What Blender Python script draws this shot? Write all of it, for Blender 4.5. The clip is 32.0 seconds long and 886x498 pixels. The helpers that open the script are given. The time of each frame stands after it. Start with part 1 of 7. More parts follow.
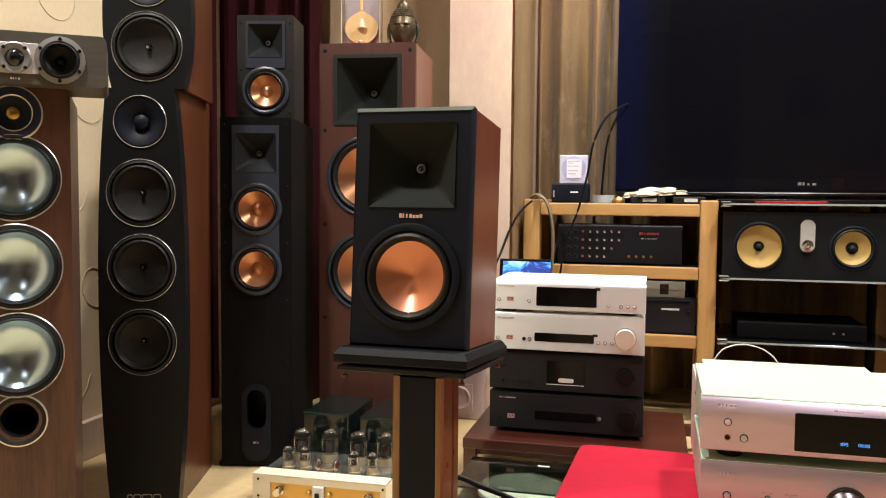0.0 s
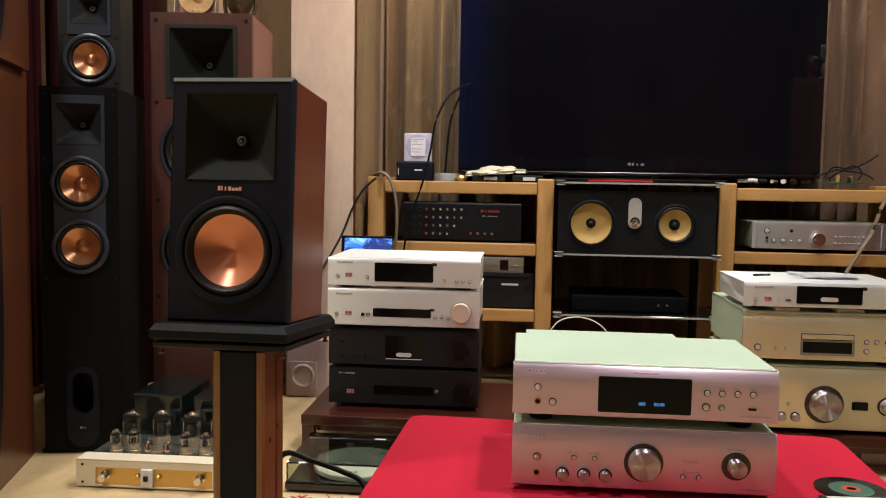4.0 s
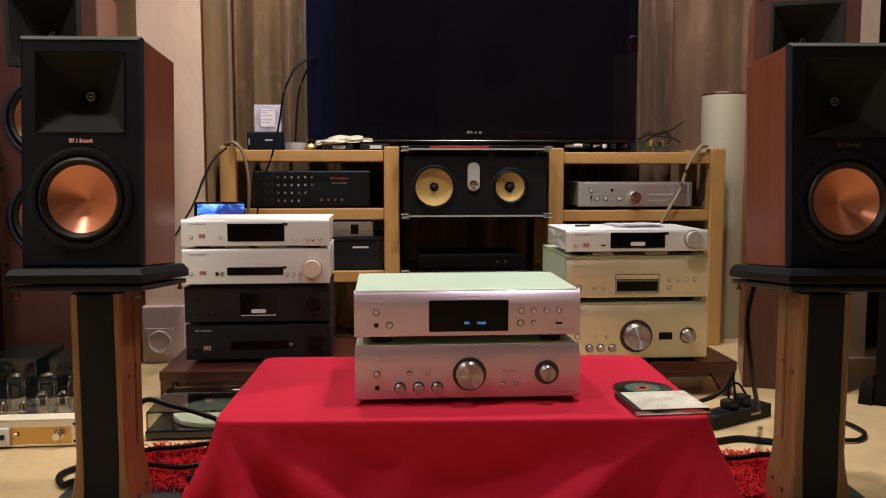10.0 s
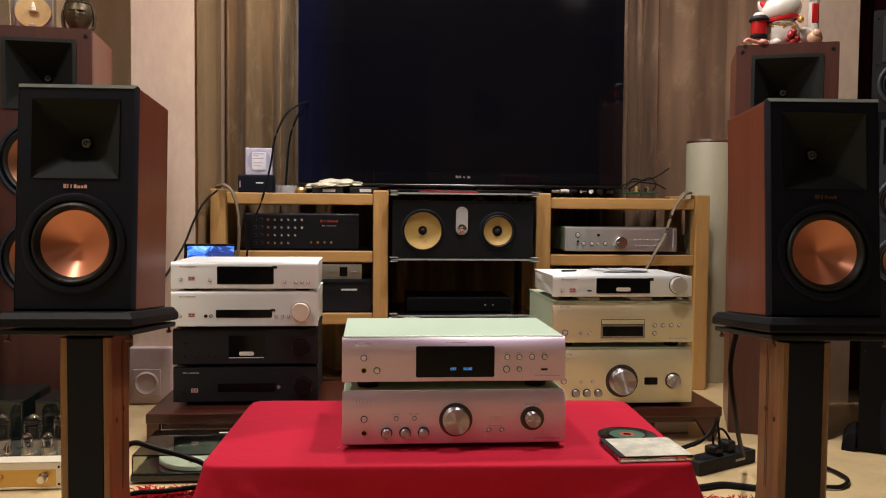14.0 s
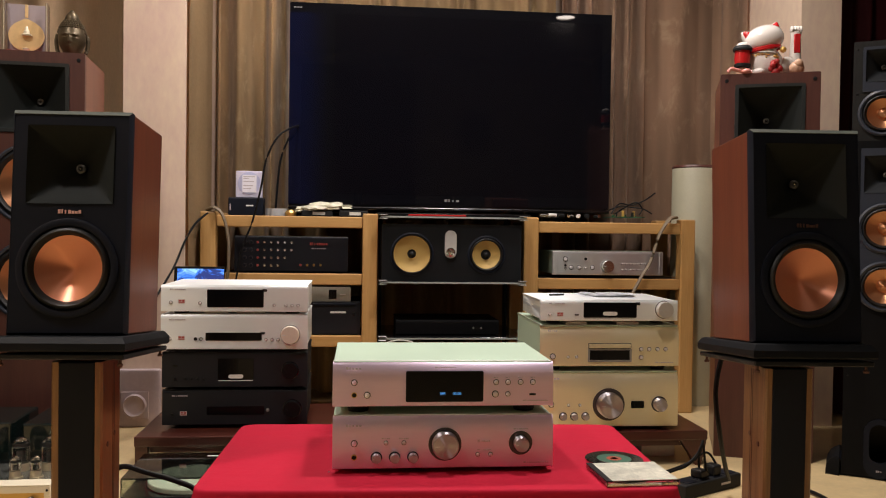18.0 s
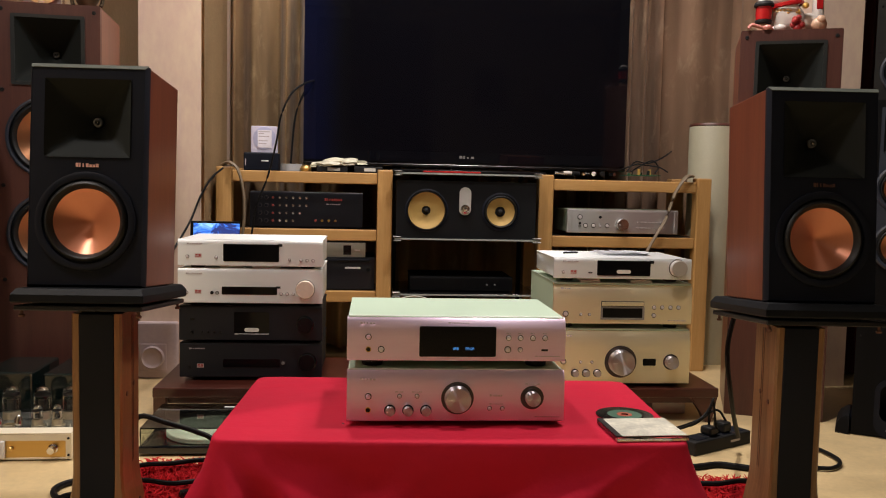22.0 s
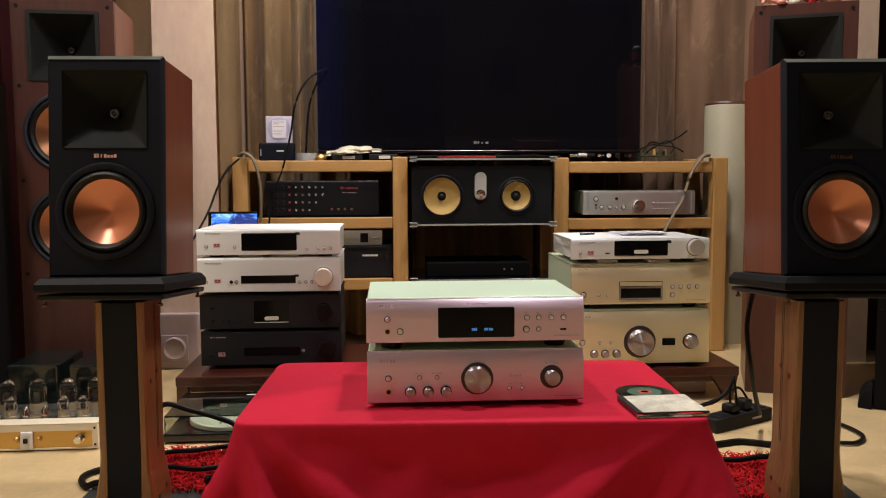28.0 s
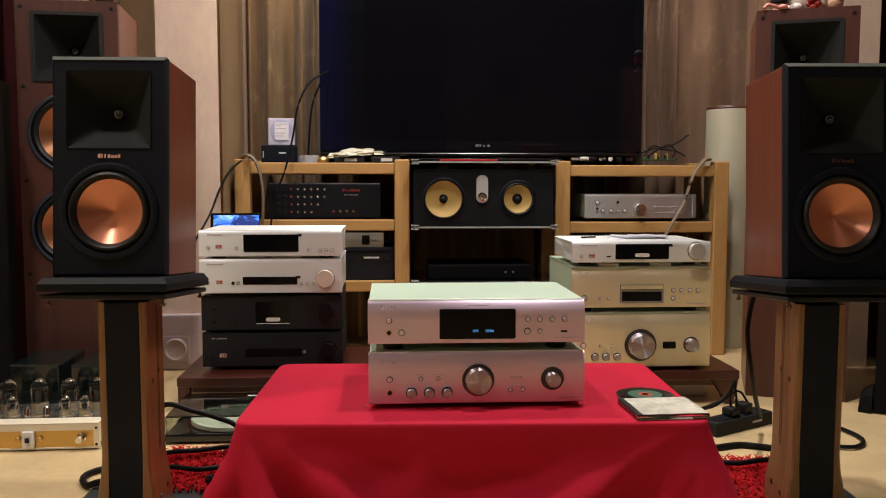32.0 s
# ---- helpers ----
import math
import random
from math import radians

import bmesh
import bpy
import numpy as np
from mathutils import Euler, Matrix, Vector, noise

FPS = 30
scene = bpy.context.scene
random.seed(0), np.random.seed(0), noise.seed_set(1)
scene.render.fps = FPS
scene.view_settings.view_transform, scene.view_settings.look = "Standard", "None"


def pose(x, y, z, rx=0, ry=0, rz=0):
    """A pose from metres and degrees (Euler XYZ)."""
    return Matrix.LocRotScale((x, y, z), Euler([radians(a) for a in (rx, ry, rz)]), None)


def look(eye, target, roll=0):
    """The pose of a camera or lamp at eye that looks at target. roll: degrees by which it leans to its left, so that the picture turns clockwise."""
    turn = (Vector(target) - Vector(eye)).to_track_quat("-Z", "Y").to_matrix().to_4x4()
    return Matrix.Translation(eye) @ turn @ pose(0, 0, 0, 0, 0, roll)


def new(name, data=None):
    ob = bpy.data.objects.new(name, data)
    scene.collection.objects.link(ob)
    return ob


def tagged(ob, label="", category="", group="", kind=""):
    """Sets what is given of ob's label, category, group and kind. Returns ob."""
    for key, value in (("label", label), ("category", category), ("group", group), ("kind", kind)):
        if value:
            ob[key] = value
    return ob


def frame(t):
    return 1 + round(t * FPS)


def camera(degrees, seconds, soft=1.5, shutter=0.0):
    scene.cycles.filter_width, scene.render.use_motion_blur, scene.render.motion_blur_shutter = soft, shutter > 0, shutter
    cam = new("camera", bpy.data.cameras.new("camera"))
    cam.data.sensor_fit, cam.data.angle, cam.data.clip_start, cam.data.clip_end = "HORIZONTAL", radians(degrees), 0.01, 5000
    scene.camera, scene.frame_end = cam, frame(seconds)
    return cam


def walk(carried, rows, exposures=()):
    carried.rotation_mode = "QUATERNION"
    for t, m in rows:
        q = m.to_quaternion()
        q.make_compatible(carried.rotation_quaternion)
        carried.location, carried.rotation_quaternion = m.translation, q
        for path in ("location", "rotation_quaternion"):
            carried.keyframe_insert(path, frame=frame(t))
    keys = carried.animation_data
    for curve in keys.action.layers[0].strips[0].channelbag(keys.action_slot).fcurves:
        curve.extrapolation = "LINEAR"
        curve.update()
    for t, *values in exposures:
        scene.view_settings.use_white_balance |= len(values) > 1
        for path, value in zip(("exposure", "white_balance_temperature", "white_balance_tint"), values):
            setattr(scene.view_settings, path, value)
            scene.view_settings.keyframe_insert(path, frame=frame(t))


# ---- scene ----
# camera: seconds, eye, view direction (yaw, pitch), lean
cam = camera(55.62, 32.0, soft=1.1)
ROWS = [
    (0.0, -0.0794, -1.3972, 0.7644, 14.131, -3.320, 0.526),
    (0.5, -0.0765, -1.3990, 0.7642, 13.828, -3.374, 0.533),
    (1.0, -0.0791, -1.3955, 0.7629, 13.465, -3.486, 1.062),
    (1.5, -0.0800, -1.3995, 0.7682, 13.082, -3.288, 1.130),
    (2.0, -0.0714, -1.3980, 0.7691, 12.279, -3.152, 1.036),
    (2.5, -0.0585, -1.3998, 0.7668, 11.026, -3.210, 1.200),
    (3.0, -0.0500, -1.3947, 0.7630, 9.469, -3.549, 1.192),
    (3.5, -0.0273, -1.3954, 0.7598, 7.521, -3.939, 0.939),
    (4.0, 0.0002, -1.3942, 0.7516, 5.003, -4.478, 0.958),
    (4.5, 0.0254, -1.3928, 0.7413, 1.906, -4.932, 1.159),
    (6.5, 0.0665, -1.4395, 0.7352, -4.031, -5.166, 0.639),
    (7.0, 0.0689, -1.4636, 0.7261, -3.603, -5.346, 0.358),
    (7.5, 0.0669, -1.4901, 0.7150, -3.919, -5.313, 0.544),
    (8.0, 0.0591, -1.5127, 0.6901, -3.856, -5.097, 0.863),
    (8.5, 0.0527, -1.5364, 0.6769, -3.541, -5.133, 0.779),
    (9.0, 0.0502, -1.5520, 0.6732, -3.718, -5.478, 0.511),
    (9.5, 0.0519, -1.5604, 0.6751, -4.152, -5.634, -0.000),
    (10.0, 0.0465, -1.5764, 0.6802, -4.436, -5.290, -0.009),
    (10.5, 0.0491, -1.5810, 0.6820, -4.789, -5.061, -0.042),
    (11.0, 0.0503, -1.5876, 0.6845, -5.227, -4.765, 0.242),
    (11.5, 0.0486, -1.5929, 0.6877, -5.464, -4.388, 0.387),
    (12.0, 0.0444, -1.5944, 0.6925, -5.313, -4.009, 0.463),
    (12.5, 0.0425, -1.6000, 0.6943, -4.997, -3.464, 0.367),
    (13.0, 0.0445, -1.6007, 0.6971, -4.843, -2.997, 0.248),
    (13.5, 0.0435, -1.6053, 0.6947, -4.946, -2.588, 0.629),
    (14.0, 0.0465, -1.6032, 0.6961, -5.191, -2.586, 0.505),
    (14.5, 0.0466, -1.6052, 0.6996, -5.255, -2.608, 0.086),
    (16.5, 0.0476, -1.6164, 0.7012, -5.511, -2.711, 0.219),
    (17.0, 0.0426, -1.6206, 0.7019, -5.631, -2.333, 0.178),
    (17.5, 0.0404, -1.6277, 0.7064, -6.116, -1.546, 0.379),
    (18.0, 0.0387, -1.6273, 0.7087, -6.037, -1.200, 0.784),
    (18.5, 0.0412, -1.6285, 0.7095, -5.210, -1.111, 1.140),
    (19.0, 0.0537, -1.6271, 0.7011, -5.273, -1.811, 1.393),
    (19.5, 0.0576, -1.6217, 0.7009, -4.802, -2.973, 0.926),
    (20.0, 0.0473, -1.6254, 0.7056, -4.208, -2.999, 1.113),
    (20.5, 0.0489, -1.6241, 0.7024, -4.199, -3.320, 1.407),
    (21.0, 0.0512, -1.6310, 0.7024, -5.016, -3.696, 1.733),
    (21.5, 0.0524, -1.6334, 0.7050, -5.451, -4.015, 1.384),
    (22.0, 0.0384, -1.6341, 0.7075, -5.108, -4.139, 1.265),
    (22.5, 0.0452, -1.6320, 0.7001, -4.980, -4.268, 0.952),
    (23.0, 0.0450, -1.6377, 0.7015, -5.318, -4.110, 0.914),
    (23.5, 0.0473, -1.6408, 0.7030, -5.683, -3.679, 0.626),
    (24.0, 0.0487, -1.6424, 0.7022, -5.606, -3.515, 0.163),
    (24.5, 0.0455, -1.6428, 0.6982, -5.207, -3.782, 0.152),
    (25.0, 0.0437, -1.6431, 0.6974, -5.051, -4.299, 0.731),
    (25.5, 0.0420, -1.6393, 0.6942, -5.120, -4.727, 0.789),
    (27.5, 0.0378, -1.6397, 0.6936, -4.031, -4.861, 0.175),
    (28.0, 0.0387, -1.6413, 0.6918, -3.959, -4.847, -0.211),
    (28.5, 0.0413, -1.6363, 0.6839, -3.905, -5.341, -0.451),
    (29.0, 0.0401, -1.6402, 0.6838, -4.153, -5.702, 0.316),
    (29.5, 0.0357, -1.6389, 0.6833, -4.482, -5.741, 0.933),
    (30.0, 0.0337, -1.6404, 0.6843, -4.494, -5.858, 0.984),
    (30.5, 0.0335, -1.6398, 0.6837, -4.385, -5.610, 0.785),
    (31.0, 0.0355, -1.6444, 0.6869, -4.179, -5.295, 0.439),
    (31.5, 0.0343, -1.6455, 0.6875, -4.048, -4.890, 0.325),
    (32.0, 0.0366, -1.6471, 0.6883, -3.895, -4.599, 0.088),
]
# the clip's own exposure in stops, and its white balance
EXPOSURES = [(0.0, 0.62, 6500, 10), (3.2, 0.65, 6500, 10), (4.0, -0.02, 6600, 12), (4.5, -0.06, 6800, 18), (6.5, -0.10, 7600, 34), (7.5, -0.10, 7400, 30), (9.0, -0.12, 6800, 18), (12.0, -0.12, 6700, 15), (32.0, -0.12, 6700, 15)]


def view(x, y, z, yaw, pitch, lean):
    a, b = radians(yaw), radians(pitch)
    ahead = Vector((-math.sin(a) * math.cos(b), math.cos(a) * math.cos(b), math.sin(b)))
    eye = Vector((x, y, z))
    return look(eye, eye + ahead, lean)


walk(cam, [(r[0], view(*r[1:])) for r in ROWS], EXPOSURES)

# ---- light ----
world = bpy.data.worlds.new("night_room")
world.use_nodes = True
world.node_tree.nodes["Background"].inputs[0].default_value = (0.03, 0.04, 0.06, 1)
world.node_tree.nodes["Background"].inputs[1].default_value = 0.05
scene.world = world

CEIL = 2.62
# recessed ceiling lamps: x, y, watts; the last is an added fill light
LAMPS = [
    (-0.15, 1.08, 23), (0.92, 1.08, 10.5), (0.62, 0.28, 23.5), (-1.22, -0.35, 21), (1.87, -2.24, 0.8), (-0.75, -2.24, 1.6),
]
WARM = (1.0, 0.955, 0.91)
for lx, ly, watts in LAMPS:
    lamp = bpy.data.lights.new("downlight", "AREA")
    lamp.shape, lamp.size, lamp.energy, lamp.color = "DISK", 0.16, watts, WARM
    lamp.spread = radians(150)
    lo = new("downlight_lamp", lamp)
    lo.matrix_world = pose(lx, ly, CEIL - 0.035)

# ---- materials ----
MATS = {}


def nodes_of(name):
    m = bpy.data.materials.new(name)
    m.use_nodes = True
    t = m.node_tree
    b = t.nodes["Principled BSDF"]
    MATS[name] = m
    return m, t, b


def node(t, kind, **inputs):
    n = t.nodes.new(kind)
    for k, v in inputs.items():
        n.inputs[k.replace("_", " ")].default_value = v
    return n


def rgb(c, k=1.0):
    return (min(c[0] * k, 1), min(c[1] * k, 1), min(c[2] * k, 1), 1)


def surface(name, base, rough=0.5, metal=0.0, var=0.10, scale=6.0, fine=140.0, bump=0.04, coat=0.0, spec=0.5, stretch=(1, 1, 1), aniso=0.0, tint=None, brushed=0.0):
    """A plain surface with blotches at one scale and grain at another."""
    m, t, b = nodes_of(name)
    co = t.nodes.new("ShaderNodeTexCoord")
    mp = node(t, "ShaderNodeMapping", Scale=stretch)
    t.links.new(co.outputs["Object"], mp.inputs["Vector"])
    n1 = node(t, "ShaderNodeTexNoise", Scale=scale, Detail=5.0, Roughness=0.6)
    n2 = node(t, "ShaderNodeTexNoise", Scale=fine, Detail=3.0, Roughness=0.6)
    for n in (n1, n2):
        t.links.new(mp.outputs[0], n.inputs["Vector"])
    ramp = t.nodes.new("ShaderNodeValToRGB")
    ramp.color_ramp.elements[0].position, ramp.color_ramp.elements[1].position = 0.3, 0.72
    ramp.color_ramp.elements[0].color = rgb(base, 1 - var)
    ramp.color_ramp.elements[1].color = rgb(tint or base, 1 + var)
    mix = node(t, "ShaderNodeMath")
    mix.operation = "MULTIPLY_ADD"
    mix.inputs[1].default_value, mix.inputs[2].default_value = 0.35, 0.0
    add = node(t, "ShaderNodeMath")
    add.operation = "MULTIPLY_ADD"
    t.links.new(n1.outputs["Fac"], add.inputs[0])
    add.inputs[1].default_value = 0.65
    t.links.new(n2.outputs["Fac"], mix.inputs[0])
    t.links.new(mix.outputs[0], add.inputs[2])
    t.links.new(add.outputs[0], ramp.inputs["Fac"])
    t.links.new(ramp.outputs["Color"], b.inputs["Base Color"])
    rr = node(t, "ShaderNodeMapRange")
    rr.inputs["To Min"].default_value, rr.inputs["To Max"].default_value = max(rough - 0.07, 0.02), min(rough + 0.09, 1)
    t.links.new(n1.outputs["Fac"], rr.inputs["Value"])
    t.links.new(rr.outputs[0], b.inputs["Roughness"])
    b.inputs["Metallic"].default_value = metal
    b.inputs["Coat Weight"].default_value = coat
    b.inputs["Coat Roughness"].default_value = 0.12
    b.inputs["Specular IOR Level"].default_value = spec
    b.inputs["Anisotropic"].default_value = aniso
    if brushed:
        # brush lines run along x, so highlights stretch up and down
        tg = t.nodes.new("ShaderNodeTangent")
        tg.direction_type, tg.axis = "RADIAL", "X"
        t.links.new(tg.outputs[0], b.inputs["Tangent"])
        b.inputs["Anisotropic"].default_value = brushed
    if bump:
        bp = node(t, "ShaderNodeBump", Strength=bump, Distance=0.004)
        t.links.new(n2.outputs["Fac"], bp.inputs["Height"])
        t.links.new(bp.outputs[0], b.inputs["Normal"])
    return m


def wood(name, dark, light, rough=0.38, axis="z", ring=9.0, coat=0.15, bump=0.05, spec=0.5):
    m, t, b = nodes_of(name)
    co = t.nodes.new("ShaderNodeTexCoord")
    info = t.nodes.new("ShaderNodeObjectInfo")
    sc = {"z": (1, 1, 0.07), "x": (0.07, 1, 1), "y": (1, 0.07, 1)}[axis]
    mp = node(t, "ShaderNodeMapping", Scale=sc)
    addv = node(t, "ShaderNodeVectorMath")
    t.links.new(co.outputs["Object"], addv.inputs[0])
    t.links.new(info.outputs["Random"], addv.inputs[1])
    t.links.new(addv.outputs[0], mp.inputs["Vector"])
    n1 = node(t, "ShaderNodeTexNoise", Scale=ring * 2.2, Detail=6.0, Roughness=0.62, Distortion=0.7)
    n2 = node(t, "ShaderNodeTexNoise", Scale=190.0, Detail=4.0, Roughness=0.7)
    n3 = node(t, "ShaderNodeTexNoise", Scale=3.0, Detail=2.0)
    for n in (n1, n2, n3):
        t.links.new(mp.outputs[0], n.inputs["Vector"])
    s1 = node(t, "ShaderNodeMath"); s1.operation = "MULTIPLY_ADD"
    s1.inputs[1].default_value = 0.32
    t.links.new(n2.outputs["Fac"], s1.inputs[0])
    s2 = node(t, "ShaderNodeMath"); s2.operation = "MULTIPLY_ADD"
    s2.inputs[1].default_value = 0.5
    t.links.new(n1.outputs["Fac"], s2.inputs[0])
    s3 = node(t, "ShaderNodeMath"); s3.operation = "MULTIPLY"
    s3.inputs[1].default_value = 0.2
    t.links.new(n3.outputs["Fac"], s3.inputs[0])
    t.links.new(s3.outputs[0], s2.inputs[2])
    t.links.new(s2.outputs[0], s1.inputs[2])
    ramp = t.nodes.new("ShaderNodeValToRGB")
    ramp.color_ramp.elements[0].position, ramp.color_ramp.elements[1].position = 0.36, 0.68
    ramp.color_ramp.elements[0].color, ramp.color_ramp.elements[1].color = rgb(dark), rgb(light)
    t.links.new(s1.outputs[0], ramp.inputs["Fac"])
    t.links.new(ramp.outputs["Color"], b.inputs["Base Color"])
    b.inputs["Roughness"].default_value = rough
    b.inputs["Coat Weight"].default_value = coat
    b.inputs["Coat Roughness"].default_value = 0.2
    b.inputs["Specular IOR Level"].default_value = spec
    bp = node(t, "ShaderNodeBump", Strength=bump, Distance=0.003)
    t.links.new(s1.outputs[0], bp.inputs["Height"])
    t.links.new(bp.outputs[0], b.inputs["Normal"])
    return m


def spun(name, base, rough, tangent="RADIAL", axis="Y", aniso=0.85, metal=1.0, turn=0.25, rings=0.12):
    """Turned metal: the highlight streaks across the turning marks."""
    m, t, b = nodes_of(name)
    tg = t.nodes.new("ShaderNodeTangent")
    tg.direction_type, tg.axis = tangent, axis
    t.links.new(tg.outputs[0], b.inputs["Tangent"])
    co = t.nodes.new("ShaderNodeTexCoord")
    sep = t.nodes.new("ShaderNodeSeparateXYZ")
    t.links.new(co.outputs["Object"], sep.inputs[0])
    cmb = t.nodes.new("ShaderNodeCombineXYZ")
    t.links.new(sep.outputs["X"], cmb.inputs[0])
    t.links.new(sep.outputs["Z"], cmb.inputs[1])
    ln = node(t, "ShaderNodeVectorMath"); ln.operation = "LENGTH"
    t.links.new(cmb.outputs[0], ln.inputs[0])
    nz = node(t, "ShaderNodeTexNoise", Scale=900.0, Detail=3.0)
    nz.noise_dimensions = "1D"
    t.links.new(ln.outputs["Value"], nz.inputs["W"])
    ramp = t.nodes.new("ShaderNodeValToRGB")
    ramp.color_ramp.elements[0].position, ramp.color_ramp.elements[1].position = 0.3, 0.7
    ramp.color_ramp.elements[0].color, ramp.color_ramp.elements[1].color = rgb(base, 1 - rings), rgb(base, 1 + rings * 0.8)
    t.links.new(nz.outputs["Fac"], ramp.inputs["Fac"])
    t.links.new(ramp.outputs["Color"], b.inputs["Base Color"])
    b.inputs["Metallic"].default_value, b.inputs["Roughness"].default_value, b.inputs["Anisotropic"].default_value = metal, rough, aniso
    b.inputs["Anisotropic Rotation"].default_value = turn
    return m


def glass(name, tint=(1, 1, 1), rough=0.02):
    m, t, b = nodes_of(name)
    b.inputs["Base Color"].default_value = rgb(tint)
    b.inputs["Transmission Weight"].default_value = 1.0
    b.inputs["Roughness"].default_value = rough
    b.inputs["IOR"].default_value = 1.45
    return m


def glow(name, color, strength):
    m, t, b = nodes_of(name)
    b.inputs["Base Color"].default_value = rgb(color, 0.4)
    b.inputs["Emission Color"].default_value = rgb(color)
    b.inputs["Emission Strength"].default_value = strength
    return m


def velvet(name, base, worn):
    """Pile cloth: long vertical shades, crushed patches with soft edges and a pale nap."""
    m, t, b = nodes_of(name)
    co = t.nodes.new("ShaderNodeTexCoord")
    tall = node(t, "ShaderNodeMapping", Scale=(1, 1, 0.10))
    spot = node(t, "ShaderNodeMapping", Scale=(1, 1, 0.45))
    for mp in (tall, spot):
        t.links.new(co.outputs["Object"], mp.inputs["Vector"])
    n1 = node(t, "ShaderNodeTexNoise", Scale=13.0, Detail=1.5, Roughness=0.5)
    n2 = node(t, "ShaderNodeTexNoise", Scale=15.0, Detail=5.0, Roughness=0.68, Distortion=0.6)
    n3 = node(t, "ShaderNodeTexNoise", Scale=420.0, Detail=2.0)
    t.links.new(tall.outputs[0], n1.inputs["Vector"])
    t.links.new(spot.outputs[0], n2.inputs["Vector"])
    t.links.new(co.outputs["Object"], n3.inputs["Vector"])
    shade = t.nodes.new("ShaderNodeValToRGB")
    shade.color_ramp.elements[0].position, shade.color_ramp.elements[1].position = 0.30, 0.70
    shade.color_ramp.elements[0].color, shade.color_ramp.elements[1].color = rgb(base, 0.66), rgb(base, 1.22)
    t.links.new(n1.outputs["Fac"], shade.inputs["Fac"])
    patch = t.nodes.new("ShaderNodeValToRGB")
    patch.color_ramp.elements[0].position, patch.color_ramp.elements[1].position = 0.54, 0.74
    patch.color_ramp.elements[0].color, patch.color_ramp.elements[1].color = (0, 0, 0, 1), (0.75, 0.75, 0.75, 1)
    t.links.new(n2.outputs["Fac"], patch.inputs["Fac"])
    mix = t.nodes.new("ShaderNodeMix")
    mix.data_type = "RGBA"
    t.links.new(patch.outputs["Color"], mix.inputs["Factor"])
    t.links.new(shade.outputs["Color"], mix.inputs["A"])
    mix.inputs["B"].default_value = rgb(worn)
    t.links.new(mix.outputs["Result"], b.inputs["Base Color"])
    b.inputs["Roughness"].default_value = 0.9
    b.inputs["Specular IOR Level"].default_value = 0.15
    b.inputs["Sheen Weight"].default_value = 0.25
    b.inputs["Sheen Roughness"].default_value = 0.45
    bp = node(t, "ShaderNodeBump", Strength=0.2, Distance=0.003)
    t.links.new(n3.outputs["Fac"], bp.inputs["Height"])
    t.links.new(bp.outputs[0], b.inputs["Normal"])
    return m


def plain(name, base, rough, spec=0.5):
    """Clean polished plastic or glass of one colour."""
    m, t, b = nodes_of(name)
    b.inputs["Base Color"].default_value = rgb(base)
    b.inputs["Roughness"].default_value = rough
    b.inputs["Specular IOR Level"].default_value = spec
    return m


wall_paint = surface("wall_paint", (0.62, 0.55, 0.47), 0.8, var=0.06, scale=2.2, fine=90, bump=0.12)
wallpaper = surface("wallpaper", (0.78, 0.64, 0.42), 0.7, var=0.08, scale=2.5, fine=70, bump=0.15)
# Plinth set darker than the pier; its dimmer light is put into the colour.
plinth_dim = surface("plinth_dim_lilac_grey", (0.46, 0.37, 0.38), 0.7, var=0.12, scale=5, fine=60, bump=0.06)
pier_paint = surface("pier_paint", (0.63, 0.44, 0.375), 0.75, var=0.10, tint=(0.68, 0.56, 0.40), scale=3.4, fine=40, bump=0.08, stretch=(1, 1, 0.45))
# Unseen ceiling is darkened so that less light bounces back.
ceiling_low_bounce = surface("ceiling_low_bounce", (0.30, 0.28, 0.25), 0.9, var=0.04, bump=0.05)
floor_tile = surface("floor_stone", (0.62, 0.47, 0.25), 0.32, var=0.17, scale=9.0, fine=60, bump=0.02, coat=0.1)
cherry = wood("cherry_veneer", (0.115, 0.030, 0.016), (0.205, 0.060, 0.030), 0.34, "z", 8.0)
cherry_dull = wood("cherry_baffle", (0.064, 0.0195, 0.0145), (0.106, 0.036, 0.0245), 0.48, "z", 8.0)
jamo_side = wood("apple_veneer", (0.052, 0.0155, 0.0065), (0.122, 0.038, 0.0145), 0.35, "z", 10.0)
walnut = wood("walnut_veneer", (0.050, 0.021, 0.0145), (0.140, 0.060, 0.039), 0.36, "z", 12.0)
oak = wood("oak_frame", (0.40, 0.21, 0.065), (0.56, 0.33, 0.125), 0.42, "z", 10.0, 0.1)
oak_x = wood("oak_rail", (0.40, 0.21, 0.065), (0.56, 0.33, 0.125), 0.42, "x", 10.0, 0.1)
pine = wood("stand_wood", (0.13, 0.060, 0.022), (0.38, 0.205, 0.085), 0.40, "z", 9.0, 0.25)
pine_red = wood("stand_wood_red", (0.16, 0.056, 0.017), (0.35, 0.148, 0.05), 0.28, "z", 9.0, 0.7)
mahogany = wood("mahogany_stain", (0.036, 0.0078, 0.0050), (0.078, 0.0185, 0.0105), 0.32, "x", 9.0, 0.12)
ash_grey = wood("ash_grey_vinyl", (0.056, 0.048, 0.040), (0.098, 0.085, 0.072), 0.5, "x", 14.0, 0.0)
black_ash = wood("black_ash_vinyl", (0.0036, 0.0038, 0.0044), (0.0072, 0.0076, 0.0088), 0.55, "z", 14.0, 0.0, spec=0.10)
black_satin = surface("black_satin", (0.0062, 0.0086, 0.0160), 0.46, spec=0.20, var=0.15, bump=0.015, fine=300)
black_matt = surface("black_matt", (0.009, 0.0095, 0.010), 0.62, spec=0.3, var=0.15, bump=0.04, fine=260)
